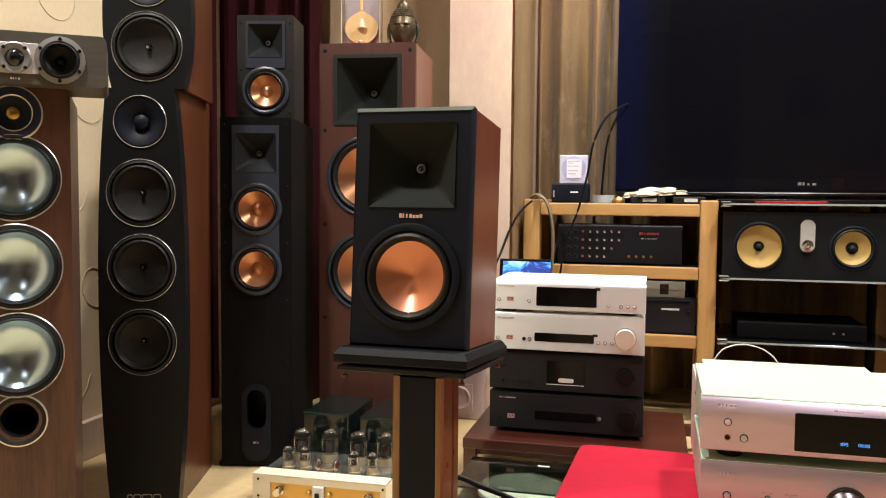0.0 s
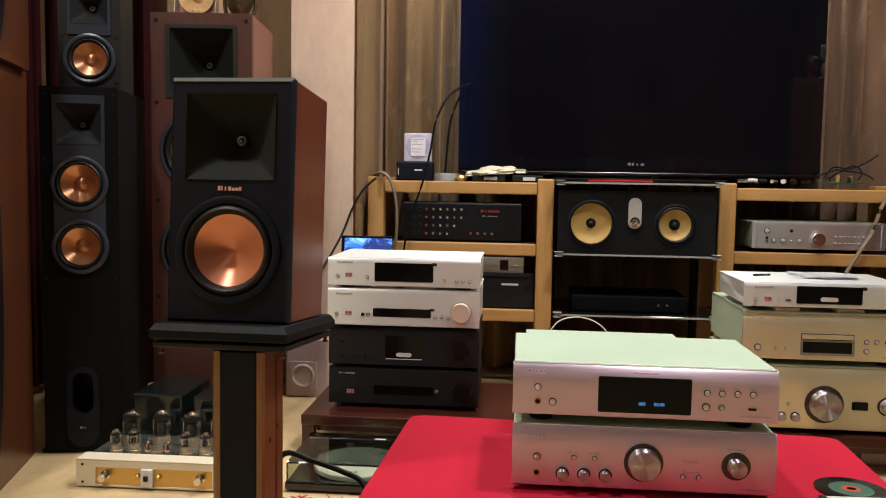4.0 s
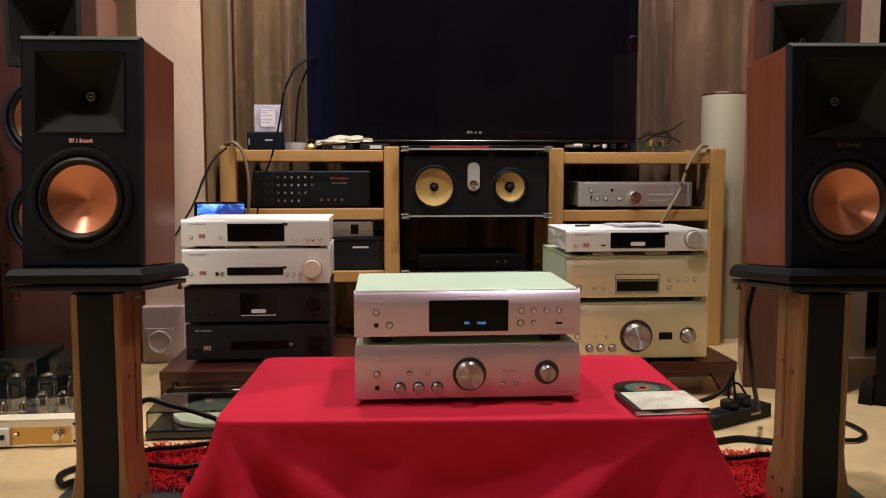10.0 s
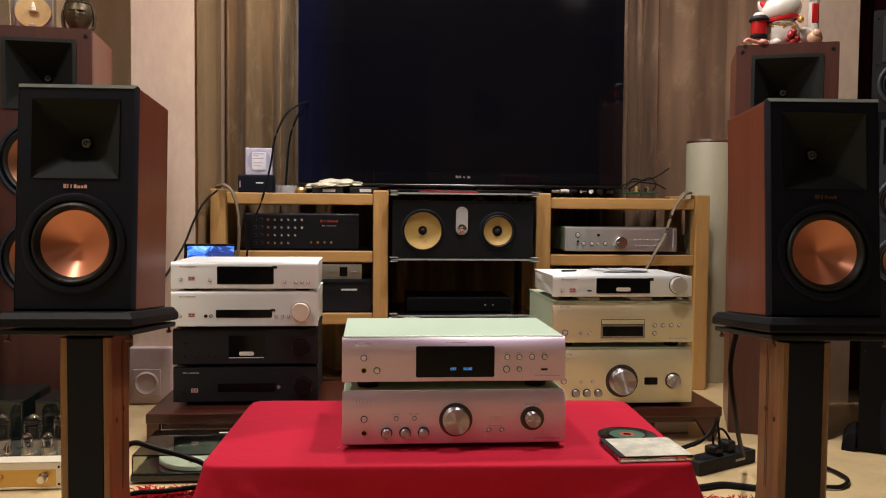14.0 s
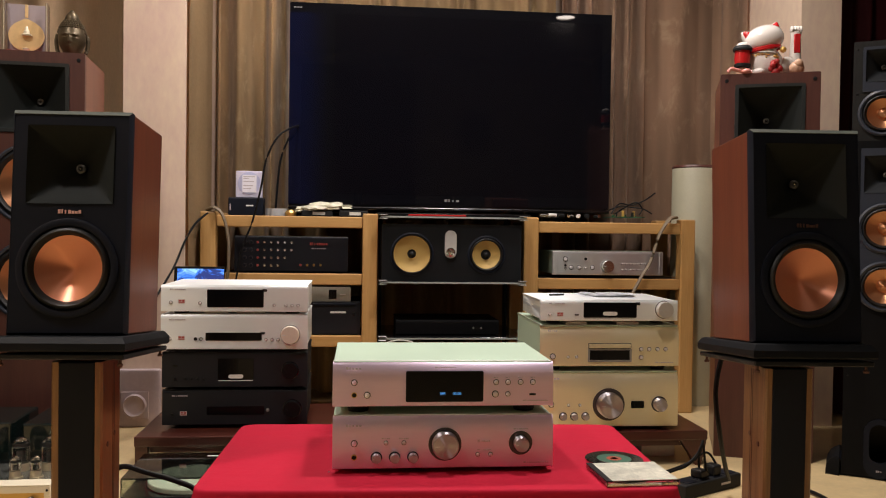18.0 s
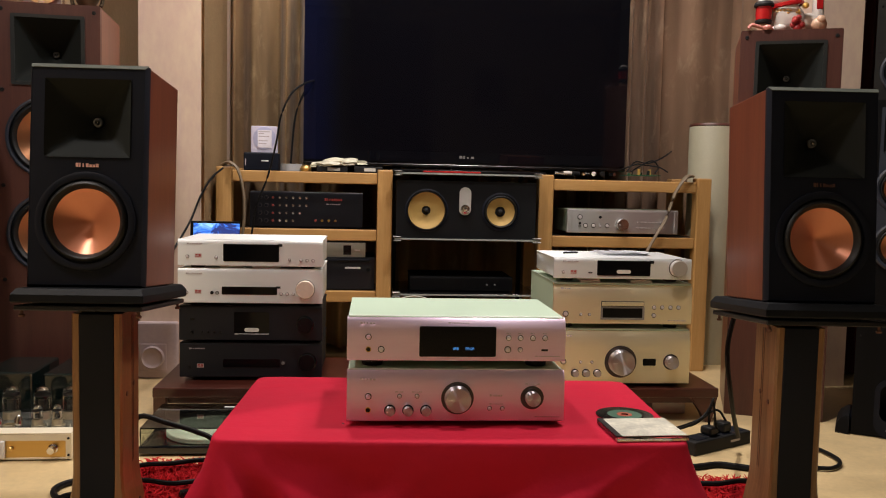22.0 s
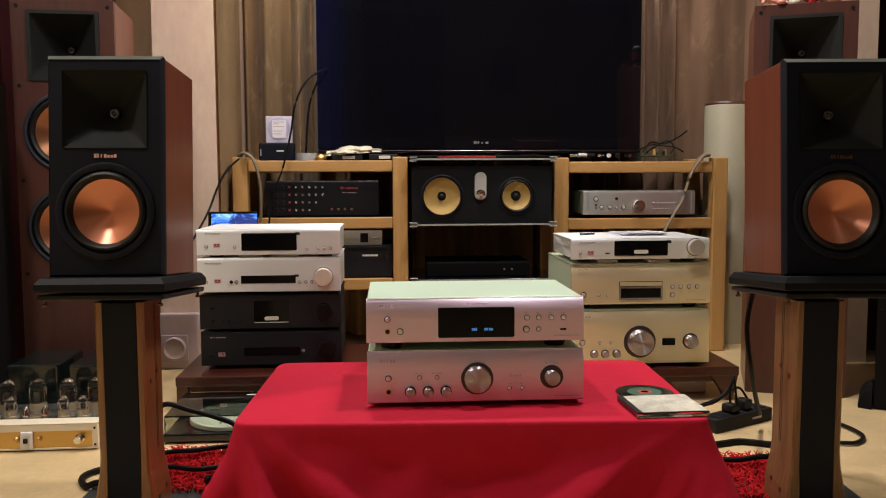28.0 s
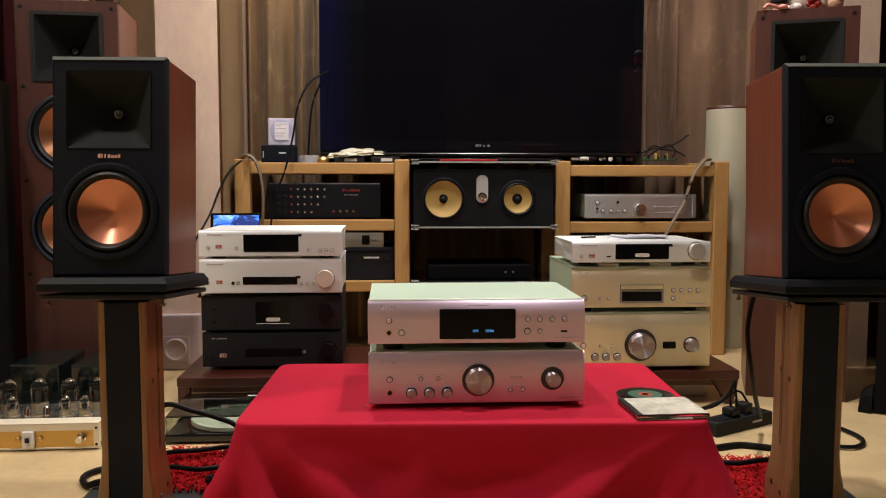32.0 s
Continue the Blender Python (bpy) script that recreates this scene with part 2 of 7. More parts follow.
black_gloss = surface("black_gloss", (0.006, 0.006, 0.007), 0.10, var=0.1, bump=0.0, coat=0.3)
knob_black = surface("knob_black", (0.004, 0.0045, 0.005), 0.28, spec=0.25, var=0.1, bump=0)
slate_gloss = surface("slate_gloss", (0.029, 0.036, 0.052), 0.34, var=0.08, bump=0.0)
horn_black = surface("horn_black", (0.0185, 0.0210, 0.0235), 0.55, spec=0.22, var=0.1, bump=0.03, fine=400)
horn_dull = surface("horn_dull", (0.0150, 0.0175, 0.0165), 0.66, spec=0.13, var=0.1, bump=0.03, fine=400)
rubber = surface("rubber", (0.007, 0.0075, 0.008), 0.48, spec=0.35, var=0.1, bump=0.02)
frame_black = surface("frame_black", (0.020, 0.0235, 0.0235), 0.40, spec=0.45, var=0.1, bump=0)
plate_black = surface("plate_black", (0.0060, 0.0072, 0.0090), 0.5, spec=0.16, var=0.15, bump=0.015)
plate_metal = surface("plate_metal", (0.014, 0.015, 0.017), 0.42, metal=0.3, var=0.1)
base_slab = surface("base_slab", (0.026, 0.035, 0.034), 0.45, var=0.12, scale=9)
copper = spun("spun_copper", (0.97, 0.43, 0.275), 0.46, aniso=0.88, metal=0.95, rings=0.04)
amber_cone = spun("amber_copper", (0.78, 0.39, 0.21), 0.42, aniso=0.80, metal=0.95, rings=0.05)
silver_cone = spun("silver_cone", (0.58, 0.78, 1.0), 0.22, aniso=0.60, rings=0.04)
gold_dome = surface("gold_dome", (0.42, 0.27, 0.07), 0.3, metal=1.0, bump=0)
soft_chrome = surface("satin_chrome", (0.80, 0.76, 0.78), 0.40, metal=0.55, var=0.05, bump=0)
chrome = surface("chrome", (0.75, 0.74, 0.72), 0.14, metal=1.0, var=0.05, bump=0)
white_ring = surface("white_ring", (0.72, 0.70, 0.66), 0.28, metal=0.7, var=0.05, bump=0)
# The lilac that the red cloth reflects is put into this base colour.
silver = surface("champagne_aluminium", (0.95, 0.77, 0.98), 0.40, metal=0.85, brushed=0.85, var=0.04, scale=4, fine=260, bump=0.02, stretch=(0.05, 1, 1))
# Lids carry a green cast of reflected light in their base colour.
silver_top = surface("silver_lid_green_cast", (0.46, 0.59, 0.46), 0.50, metal=0.2, var=0.05, fine=420, bump=0.04)
pre_silver = surface("plain_aluminium", (0.66, 0.65, 0.66), 0.36, metal=0.85, brushed=0.8, var=0.04, scale=4, fine=260, bump=0.02, stretch=(0.05, 1, 1))
dark_ring = surface("dark_recess", (0.075, 0.062, 0.058), 0.34, metal=0.6, bump=0)
button_gap = surface("button_gap", (0.030, 0.026, 0.025), 0.4, metal=0.3, bump=0)
dark_chrome = surface("dark_chrome", (0.10, 0.10, 0.105), 0.2, metal=1.0, bump=0)
champagne = surface("gold_champagne_aluminium", (1.0, 0.88, 0.61), 0.34, metal=0.78, brushed=0.85, var=0.04, scale=4, fine=260, bump=0.02, stretch=(0.05, 1, 1))
white_silver = surface("bright_aluminium", (0.86, 0.90, 0.90), 0.42, metal=0.62, brushed=0.8, var=0.03, scale=4, fine=260, bump=0.02, stretch=(0.05, 1, 1))
black_anod = surface("black_anodised", (0.012, 0.0145, 0.0195), 0.40, metal=0.3, var=0.08, fine=260, bump=0.02, stretch=(0.05, 1, 1))
knob_face = spun("turned_aluminium", (0.56, 0.52, 0.56), 0.46, aniso=0.95)
screen_dark = surface("tinted_window", (0.003, 0.003, 0.0035), 0.10, var=0.05, bump=0, spec=0.25)
tv_bezel = plain("tv_bezel", (0.0036, 0.0040, 0.0060), 0.015, 0.5)
# Blue sheen down the screen's left side, put into the base colour.
tv_sheen = plain("tv_painted_sheen", (0.0040, 0.0058, 0.0205), 0.02, 0.5)
tt_ = tv_sheen.node_tree
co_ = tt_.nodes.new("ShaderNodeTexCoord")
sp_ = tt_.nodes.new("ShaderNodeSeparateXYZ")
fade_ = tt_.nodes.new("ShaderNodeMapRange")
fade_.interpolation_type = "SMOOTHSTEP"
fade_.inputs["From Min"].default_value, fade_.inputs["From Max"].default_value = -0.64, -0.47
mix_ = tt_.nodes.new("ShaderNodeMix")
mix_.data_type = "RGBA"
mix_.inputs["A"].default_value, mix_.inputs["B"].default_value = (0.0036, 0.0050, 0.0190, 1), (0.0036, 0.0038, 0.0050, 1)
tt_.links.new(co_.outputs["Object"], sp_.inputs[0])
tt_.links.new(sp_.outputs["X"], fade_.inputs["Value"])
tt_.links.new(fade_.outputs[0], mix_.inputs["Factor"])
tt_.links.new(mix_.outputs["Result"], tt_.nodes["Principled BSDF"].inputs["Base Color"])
tv_glass = surface("tv_panel", (0.0030, 0.0030, 0.0048), 0.05, var=0.05, bump=0.0, spec=0.40)
red_cloth = surface("red_cloth", (0.46, 0.0075, 0.031), 0.85, var=0.07, scale=5, fine=24, bump=0.55, spec=0.25)
red_rug = surface("red_shag", (0.55, 0.016, 0.022), 0.9, var=0.3, scale=60, fine=300, bump=0.3, spec=0.2)
curtain_plum = velvet("curtain_plum_brown", (0.46, 0.295, 0.195), (0.66, 0.48, 0.32))
curtain_grey = velvet("curtain_grey_brown", (0.52, 0.355, 0.190), (0.72, 0.54, 0.32))
curtain_edge = surface("curtain_edge", (0.50, 0.345, 0.19), 0.85, var=0.16, scale=5, fine=300, bump=0.06, spec=0.15, stretch=(1, 0.35, 0.30))
curtain_gold = surface("curtain_gold", (0.68, 0.50, 0.32), 0.8, var=0.15, scale=9, fine=420, bump=0.1, spec=0.2, stretch=(1, 1, 0.15))
curtain_red = surface("curtain_dark_red", (0.050, 0.0060, 0.0085), 0.85, var=0.2, scale=9, fine=420, bump=0.12, spec=0.2, stretch=(1, 1, 0.15))
brass = surface("brushed_brass", (0.66, 0.43, 0.15), 0.32, metal=0.9, var=0.06, scale=10, bump=0.02, stretch=(0.05, 1, 1))
cream = surface("cream_enamel", (0.78, 0.71, 0.54), 0.35, var=0.05)
deck_steel = surface("deck_steel", (0.30, 0.31, 0.28), 0.22, metal=0.8, var=0.25, scale=22, bump=0)
tube_plate = surface("tube_plate", (0.055, 0.055, 0.052), 0.4, metal=0.5, bump=0)
tube_glass = glass("tube_glass", (0.97, 0.97, 0.95))
# Lid top darker than its clear walls: dark reflections put into the tint.
lid_glass = glass("lid_top_dark", (0.17, 0.19, 0.17))
lid_clear = glass("clear_lid", (0.75, 0.80, 0.74))
clear_acrylic = glass("clear_acrylic", (0.98, 0.96, 0.92))
green_gloss = surface("green_black_enamel", (0.004, 0.010, 0.009), 0.10, var=0.1, bump=0, coat=0.5)
kevlar = spun("yellow_kevlar", (0.47, 0.31, 0.095), 0.6, aniso=0.2, metal=0.05, rings=0.05)
pale_plastic = surface("pale_plastic", (0.68, 0.66, 0.60), 0.42, var=0.05)
bronze = surface("dark_bronze", (0.105, 0.080, 0.048), 0.38, metal=0.65, var=0.3, scale=30, fine=200, bump=0.1)
porcelain = surface("white_porcelain", (0.76, 0.71, 0.66), 0.18, var=0.05, bump=0, coat=0.3)
red_enamel = surface("red_enamel", (0.52, 0.018, 0.020), 0.22, var=0.1, bump=0)
gold_leaf = surface("gold_leaf", (0.72, 0.44, 0.12), 0.40, metal=0.5, var=0.15, scale=40)
blue_panel = surface("blue_black_panel", (0.006, 0.007, 0.012), 0.42, spec=0.3, var=0.1, bump=0.01)
cable_black = surface("cable_black", (0.006, 0.006, 0.0065), 0.50, spec=0.14, var=0.1)
cable_grey = surface("cable_grey", (0.19, 0.145, 0.095), 0.5, var=0.1)
label_red = surface("label_red", (0.40, 0.06, 0.05), 0.6, bump=0)
label_pink = surface("label_pink", (0.62, 0.50, 0.48), 0.6, bump=0)
label_grey = surface("label_grey", (0.44, 0.39, 0.41), 0.6, bump=0)
label_faint = surface("label_faint", (0.60, 0.53, 0.60), 0.5, metal=0.4, bump=0)
label_white = surface("label_white", (0.75, 0.75, 0.75), 0.6, bump=0)
label_copper = surface("label_copper", (0.95, 0.54, 0.46), 0.4, metal=0.2, bump=0)
label_dark_copper = surface("label_dark_copper", (0.13, 0.065, 0.045), 0.4, metal=0.5, bump=0)
pcb_green = surface("pcb_green", (0.02, 0.12, 0.05), 0.4, var=0.3, scale=80)
display_blue = glow("display_blue", (0.10, 0.42, 1.0), 0.75)
lamp_glow = glow("lamp_diffuser", (1.0, 0.90, 0.78), 22.0)


# Pale tone that paints the highlight on the black top bevel.
bevel_highlight = surface("bevel_highlight", (0.060, 0.070, 0.056), 0.45, bump=0.02, var=0.15)
rose_knob = surface("rose_aluminium", (0.80, 0.69, 0.60), 0.40, metal=0.45, bump=0)
grey_ash = wood("grey_ash_vinyl", (0.010, 0.010, 0.0095), (0.020, 0.020, 0.019), 0.5, "z", 14.0, 0.0, spec=0.3)
jamo_black = surface("bowed_black", (0.0066, 0.0073, 0.0086), 0.42, spec=0.20, bump=0)
cone_grey = surface("cone_grey", (0.0105, 0.0108, 0.0105), 0.5, spec=0.3, bump=0)
pod_silver = surface("pod_silver", (0.62, 0.62, 0.60), 0.35, metal=0.6, bump=0)
getter = surface("getter_silver", (0.72, 0.70, 0.62), 0.14, metal=1.0, bump=0)
socket_gold = surface("socket_pale_gold", (0.62, 0.54, 0.38), 0.28, metal=0.75, bump=0)
plug_grey = surface("plug_grey", (0.16, 0.165, 0.17), 0.35, metal=0.5, bump=0)
plate_alu = surface("grey_plate", (0.30, 0.29, 0.28), 0.4, metal=0.5)
wall_dark = surface("back_wall", (0.30, 0.26, 0.22), 0.7, var=0.12)


# ---- mesh helpers ----
def part(name, bm, mat, parent=None, label="", loc=None, smooth=False):
    """Links a bmesh as one mesh object, under its thing or part."""
    me = bpy.data.meshes.new(name)
    bmesh.ops.recalc_face_normals(bm, faces=bm.faces)
    bm.to_mesh(me)
    bm.free()
    me.materials.append(mat)
    if smooth:
        me.shade_smooth()
        me.set_sharp_from_angle(angle=radians(38))
    ob = new(name, me)
    if parent is not None:
        ob.parent = parent
    if loc:
        ob.location = loc
    if label:
        tagged(ob, label)
    return ob


def again(ob, loc, parent=None):
    """The same part once more at another place."""
    o = ob.copy()
    scene.collection.objects.link(o)
    o.location = loc
    if parent is not None:
        o.parent = parent
    return o


def thing(name, m, label, category, group=""):
    e = new(name)
    e.empty_display_size = 0.05
    e.matrix_basis = m
    return tagged(e, label, category, group)


def box(x0, x1, y0, y1, z0, z1, bevel=0.0, seg=2, bm=None, keep_open=""):
    b = bmesh.new()
    r = bmesh.ops.create_cube(b, size=1.0)
    for v in r["verts"]:
        v.co = Vector((x0 + (v.co.x + 0.5) * (x1 - x0), y0 + (v.co.y + 0.5) * (y1 - y0), z0 + (v.co.z + 0.5) * (z1 - z0)))
    if keep_open == "front":
        b.faces.ensure_lookup_table()
        bmesh.ops.delete(b, geom=[f for f in b.faces if f.normal.y < -0.9], context="FACES_ONLY")
    if bevel:
        bmesh.ops.bevel(b, geom=[e for e in b.edges], offset=bevel, segments=seg, profile=0.5, affect="EDGES")
    if bm is None:
        return b
    return merge(bm, b)


def merge(bm, b, m=None):
    if m is not None:
        bmesh.ops.transform(b, matrix=m, verts=b.verts)
    me = bpy.data.meshes.new("tmp")
    b.to_mesh(me)
    b.free()
    bm.from_mesh(me)
    bpy.data.meshes.remove(me)
    return bm


def lathe(profile, n=40, axis="y"):
    """Turned shape from (radius, distance along the axis)."""
    b = bmesh.new()
    rings = []
    for r, d in profile:
        if r < 1e-6:
            rings.append([b.verts.new((0, d, 0) if axis == "y" else (0, 0, d))])
            continue
        ring = []
        for i in range(n):
            a = 2 * math.pi * i / n
            ring.append(b.verts.new((r * math.cos(a), d, r * math.sin(a)) if axis == "y" else (r * math.cos(a), r * math.sin(a), d)))
        rings.append(ring)
    for p, q in zip(rings, rings[1:]):
        if len(p) == 1 and len(q) == 1:
            continue
        for i in range(n):
            j = (i + 1) % n
            if len(p) == 1:
                b.faces.new((p[0], q[i], q[j]))
            elif len(q) == 1:
                b.faces.new((p[i], p[j], q[0]))
            else:
                b.faces.new((p[i], p[j], q[j], q[i]))
    return b


def circle_loop(cx, cz, r, n=40):
    return [(cx + r * math.cos(2 * math.pi * i / n), cz + r * math.sin(2 * math.pi * i / n)) for i in range(n)]


def rect_loop(x0, x1, z0, z1, r=0.0, n=5):
    if r <= 0:
        return [(x0, z0), (x1, z0), (x1, z1), (x0, z1)]
    pts = []
    for cx, cz, a0 in ((x1 - r, z0 + r, -90), (x1 - r, z1 - r, 0), (x0 + r, z1 - r, 90), (x0 + r, z0 + r, 180)):
        for i in range(n + 1):
            a = radians(a0 + 90 * i / n)
            pts.append((cx + r * math.cos(a), cz + r * math.sin(a)))
    return pts


def panel(outline, holes, y0, y1):
    """An upright board with real openings, from its outline in x and z."""
    b = bmesh.new()
    edges, loops = [], []
    for pts in [outline] + list(holes):
        vs = [b.verts.new((x, y0, z)) for x, z in pts]
        loops.append(vs)
        edges += [b.edges.new((vs[i], vs[(i + 1) % len(vs)])) for i in range(len(vs))]
    bmesh.ops.triangle_fill(b, use_beauty=True, use_dissolve=False, edges=edges)
    front = list(b.faces)
    for vs in loops:
        back = [b.verts.new((v.co.x, y1, v.co.z)) for v in vs]
        for i in range(len(vs)):
            j = (i + 1) % len(vs)
            b.faces.new((vs[i], vs[j], back[j], back[i]))
    return b


def loft(sections, cap=False):
    """Skins loops of equal length, each a list of (x, y, z)."""
    b = bmesh.new()
    rows = [[b.verts.new(p) for p in s] for s in sections]
    n = len(rows[0])
    for p, q in zip(rows, rows[1:]):
        for i in range(n):
            j = (i + 1) % n
            b.faces.new((p[i], p[j], q[j], q[i]))
    if cap:
        b.faces.new(rows[0])
        b.faces.new(rows[-1])
    return b


def squircle(w, h, k, n=40, cx=0.0, cz=0.0, y=0.0):
    """k 1 is an ellipse, large k a rectangle."""
    pts = []
    for i in range(n):
        a = 2 * math.pi * i / n
        c, s = math.cos(a), math.sin(a)
        d = (abs(c) ** (2 * k) + abs(s) ** (2 * k)) ** (1 / (2 * k))
        pts.append((cx + w / 2 * c / d, y, cz + h / 2 * s / d))
    return pts


def sweep(points, r, n=8, flat=1.0):
    """A round cable along smooth points."""
    pts = [Vector(p) for p in points]
    fine = []
    for i in range(len(pts) - 1):
        p0, p1, p2, p3 = pts[max(i - 1, 0)], pts[i], pts[i + 1], pts[min(i + 2, len(pts) - 1)]
        for k in range(6):
            u = k / 6
            fine.append(0.5 * ((2 * p1) + (p2 - p0) * u + (2 * p0 - 5 * p1 + 4 * p2 - p3) * u * u + (3 * p1 - p0 - 3 * p2 + p3) * u ** 3))
    fine.append(pts[-1])
    rows = []
    for i, p in enumerate(fine):
        d = (fine[min(i + 1, len(fine) - 1)] - fine[max(i - 1, 0)]).normalized()
        a = d.cross(Vector((0, 0, 1)) if abs(d.z) < 0.95 else Vector((1, 0, 0))).normalized()
        c = d.cross(a)
        rows.append([tuple(p + a * r * math.cos(2 * math.pi * k / n) + c * r * flat * math.sin(2 * math.pi * k / n)) for k in range(n)])
    return loft(rows, True)


def text_part(body, size, mat, parent, loc, name="writing", depth=0.0004):
    """Writing with the built-in font, upright, read from the front."""
    cu = bpy.data.curves.new(name, "FONT")
    cu.body, cu.size, cu.extrude, cu.resolution_u = body, size, depth, 2
    cu.align_x, cu.align_y = "CENTER", "CENTER"
    tmp = bpy.data.objects.new(name, cu)
    scene.collection.objects.link(tmp)
    bpy.context.view_layer.update()
    me = bpy.data.meshes.new_from_object(tmp.evaluated_get(bpy.context.evaluated_depsgraph_get()))
    bpy.data.objects.remove(tmp)
    bpy.data.curves.remove(cu)
    me.materials.clear()
    me.materials.append(mat)
    me.transform(pose(0, 0, 0, 90, 0, 0))
    ob = new(name, me)
    ob.parent, ob.location = parent, loc
    return ob

# ---- the room ----
def wall(name, x0, x1, y0, y1, z0, z1, mat):
    return tagged(part(name, box(x0, x1, y0, y1, z0, z1), mat), kind="structure")


wall("floor", -1.9, 2.9, -4.3, 2.3, -0.12, 0.0, floor_tile)
wall("ceiling", -1.9, 2.9, -4.3, 2.3, CEIL, CEIL + 0.1, ceiling_low_bounce)
wall("wall_west", -1.80, -1.68, -4.2, 1.5, 0, CEIL, wallpaper)
wall("wall_north_west", -1.68, -0.781, 1.70, 1.82, 0, CEIL, wall_paint)
wall("wall_north", -0.781, 1.80, 2.12, 2.24, 0, CEIL, wall_paint)
wall("wall_north_east", 1.80, 2.80, 1.62, 1.74, 0, CEIL, wall_paint)
# The unseen side wall is kept dark to hold down bounced light.
wall("wall_east", 2.68, 2.80, -4.2, 1.62, 0, CEIL, surface("side_wall_low_bounce", (0.18, 0.16, 0.15), 0.75, var=0.15))
wall("wall_south", -1.80, 2.80, -4.3, -4.18, 0, CEIL, wall_dark)
wall("pier_west", -0.781, -0.565, 1.46, 2.12, 0, CEIL, pier_paint)
wall("pier_east", 1.668, 1.824, 1.33, 2.12, 0, CEIL, pier_paint)


door = thing("door", pose(0.08, -4.18, 0), "dark closed double door in the far wall", "door")
part("leaf", box(-0.62, -0.003, 0.0, 0.045, 0.005, 2.50, 0.004), mahogany, door)
part("leaf", box(0.003, 0.62, 0.0, 0.045, 0.005, 2.50, 0.004), mahogany, door)
for dx0 in (-0.045, 0.045):
    part("handle", box(dx0 - 0.01, dx0 + 0.01, 0.045, 0.085, 0.98, 1.14, 0.004), chrome, door)
frame_ob = thing("picture_frame", pose(1.35, -4.18, 1.60), "brown wooden picture frame hanging on the far wall", "picture frame")
part("frame", panel(rect_loop(-0.16, 0.16, 0, 0.42), [rect_loop(-0.125, 0.125, 0.035, 0.385)], 0.025, 0.0), mahogany, frame_ob)
part("picture", box(-0.126, 0.126, 0.001, 0.012, 0.034, 0.386), cherry_dull, frame_ob)


def baseboard(name, x0, x1, y0, y1, deep):
    b = box(x0, x1, y0, y1, 0, 0.115, 0.004, 1)
    return tagged(part(name, b, pier_paint), kind="structure")


baseboard("baseboard_west", -1.68, -1.662, -4.2, 1.45, 1)

# scrolled tendrils printed in relief on the wallpaper
scrolls = bmesh.new()
rs = random.Random(4)
for gy in range(9):
    for gz in range(9):
        cy, cz = -1.0 + gy * 0.27 + (gz % 2) * 0.13, 0.25 + gz * 0.27
        turn = rs.choice((-1, 1))
        spiral = []
        for i in range(13):
            a = i * 0.52
            r = 0.012 + 0.0075 * i
            spiral.append((-1.6795, cy + turn * r * math.cos(a), cz + r * math.sin(a)))
        merge(scrolls, sweep(spiral, 0.0016, 5, 0.35))
tagged(part("wallpaper_scrolls", scrolls, surface("scroll_relief", (0.50, 0.40, 0.26), 0.6, var=0.05), None), "raised tan scroll pattern on the beige wallpaper", "wallpaper", kind="structure")

# plinth with a rosette at the foot of the pier
plinth = tagged(part("plinth", box(-0.790, -0.640, 1.432, 1.4595, 0, 0.205, 0.006, 2), plinth_dim), kind="structure")
part("rosette", lathe([(0.041, 0), (0.041, -0.006), (0.037, -0.0105), (0.032, -0.007), (0.026, -0.006), (0.0, -0.009)], 36), plinth_dim, plinth, loc=(-0.727, 1.4275, 0.078), smooth=True)
part("rosette_block", box(-0.775, -0.679, 1.4275, 1.4317, 0.030, 0.127, 0.0015, 1), plinth_dim, plinth)


def curtain(name, p0, p1, z0, z1, mat, label, folds, depth=0.03, seed=1):
    """Hanging cloth from p0 to p1 with uneven folds and real thickness."""
    r = random.Random(seed)
    a0, a1 = Vector((*p0, 0)), Vector((*p1, 0))
    run = a1 - a0
    side = Vector((-run.y, run.x, 0)).normalized()
    n = max(int(run.length * 170), 24)
    ph = [r.uniform(0, 6.28) for _ in range(5)]
    b = bmesh.new()
    grid = []
    for k in range(10):
        z = z1 + (z0 - z1) * k / 9
        loose = 0.7 + 0.3 * k / 9
        row = []
        for i in range(n + 1):
            u = i / n
            a = u * folds * 2 * math.pi
            s_ = math.sin(a + 1.1 * math.sin(a * 0.37 + ph[0]) + 0.05 * k * math.sin(ph[1] + a * 0.21))
            off = depth * loose * (0.95 * math.copysign(abs(s_) ** 0.8, s_) + 0.20 * math.sin(1.7 * a + ph[2] + 0.08 * k))
            p = a0 + run * u + side * off
            row.append(b.verts.new((p.x, p.y, z)))
        grid.append(row)
    for p, q in zip(grid, grid[1:]):
        for i in range(n):
            b.faces.new((p[i], p[i + 1], q[i + 1], q[i]))
    bmesh.ops.solidify(b, geom=b.faces[:], thickness=0.003)
    return tagged(part(name, b, mat, smooth=True), label, "curtain")


curtain("curtain", (-0.549, 1.464), (-0.549, 1.94), 0.02, 2.56, curtain_edge, "grey-brown velvet curtain drawn in soft folds along the pier", 1.2, 0.013, 21)
curtain("curtain", (-0.545, 2.0), (-0.02, 2.0), 0.02, 2.56, curtain_grey, "grey-brown velvet curtain in deep folds beside the television", 4.2, 0.066, 3)
curtain("curtain", (-0.02, 2.05), (0.92, 2.05), 0.02, 2.56, curtain_grey, "grey-brown velvet curtain hanging behind the television", 8, 0.03, 11)
curtain("curtain", (0.92, 2.0), (1.29, 2.0), 0.02, 2.56, curtain_plum, "plum-brown velvet curtain in deep narrow folds beside the television", 4.6, 0.062, 5)
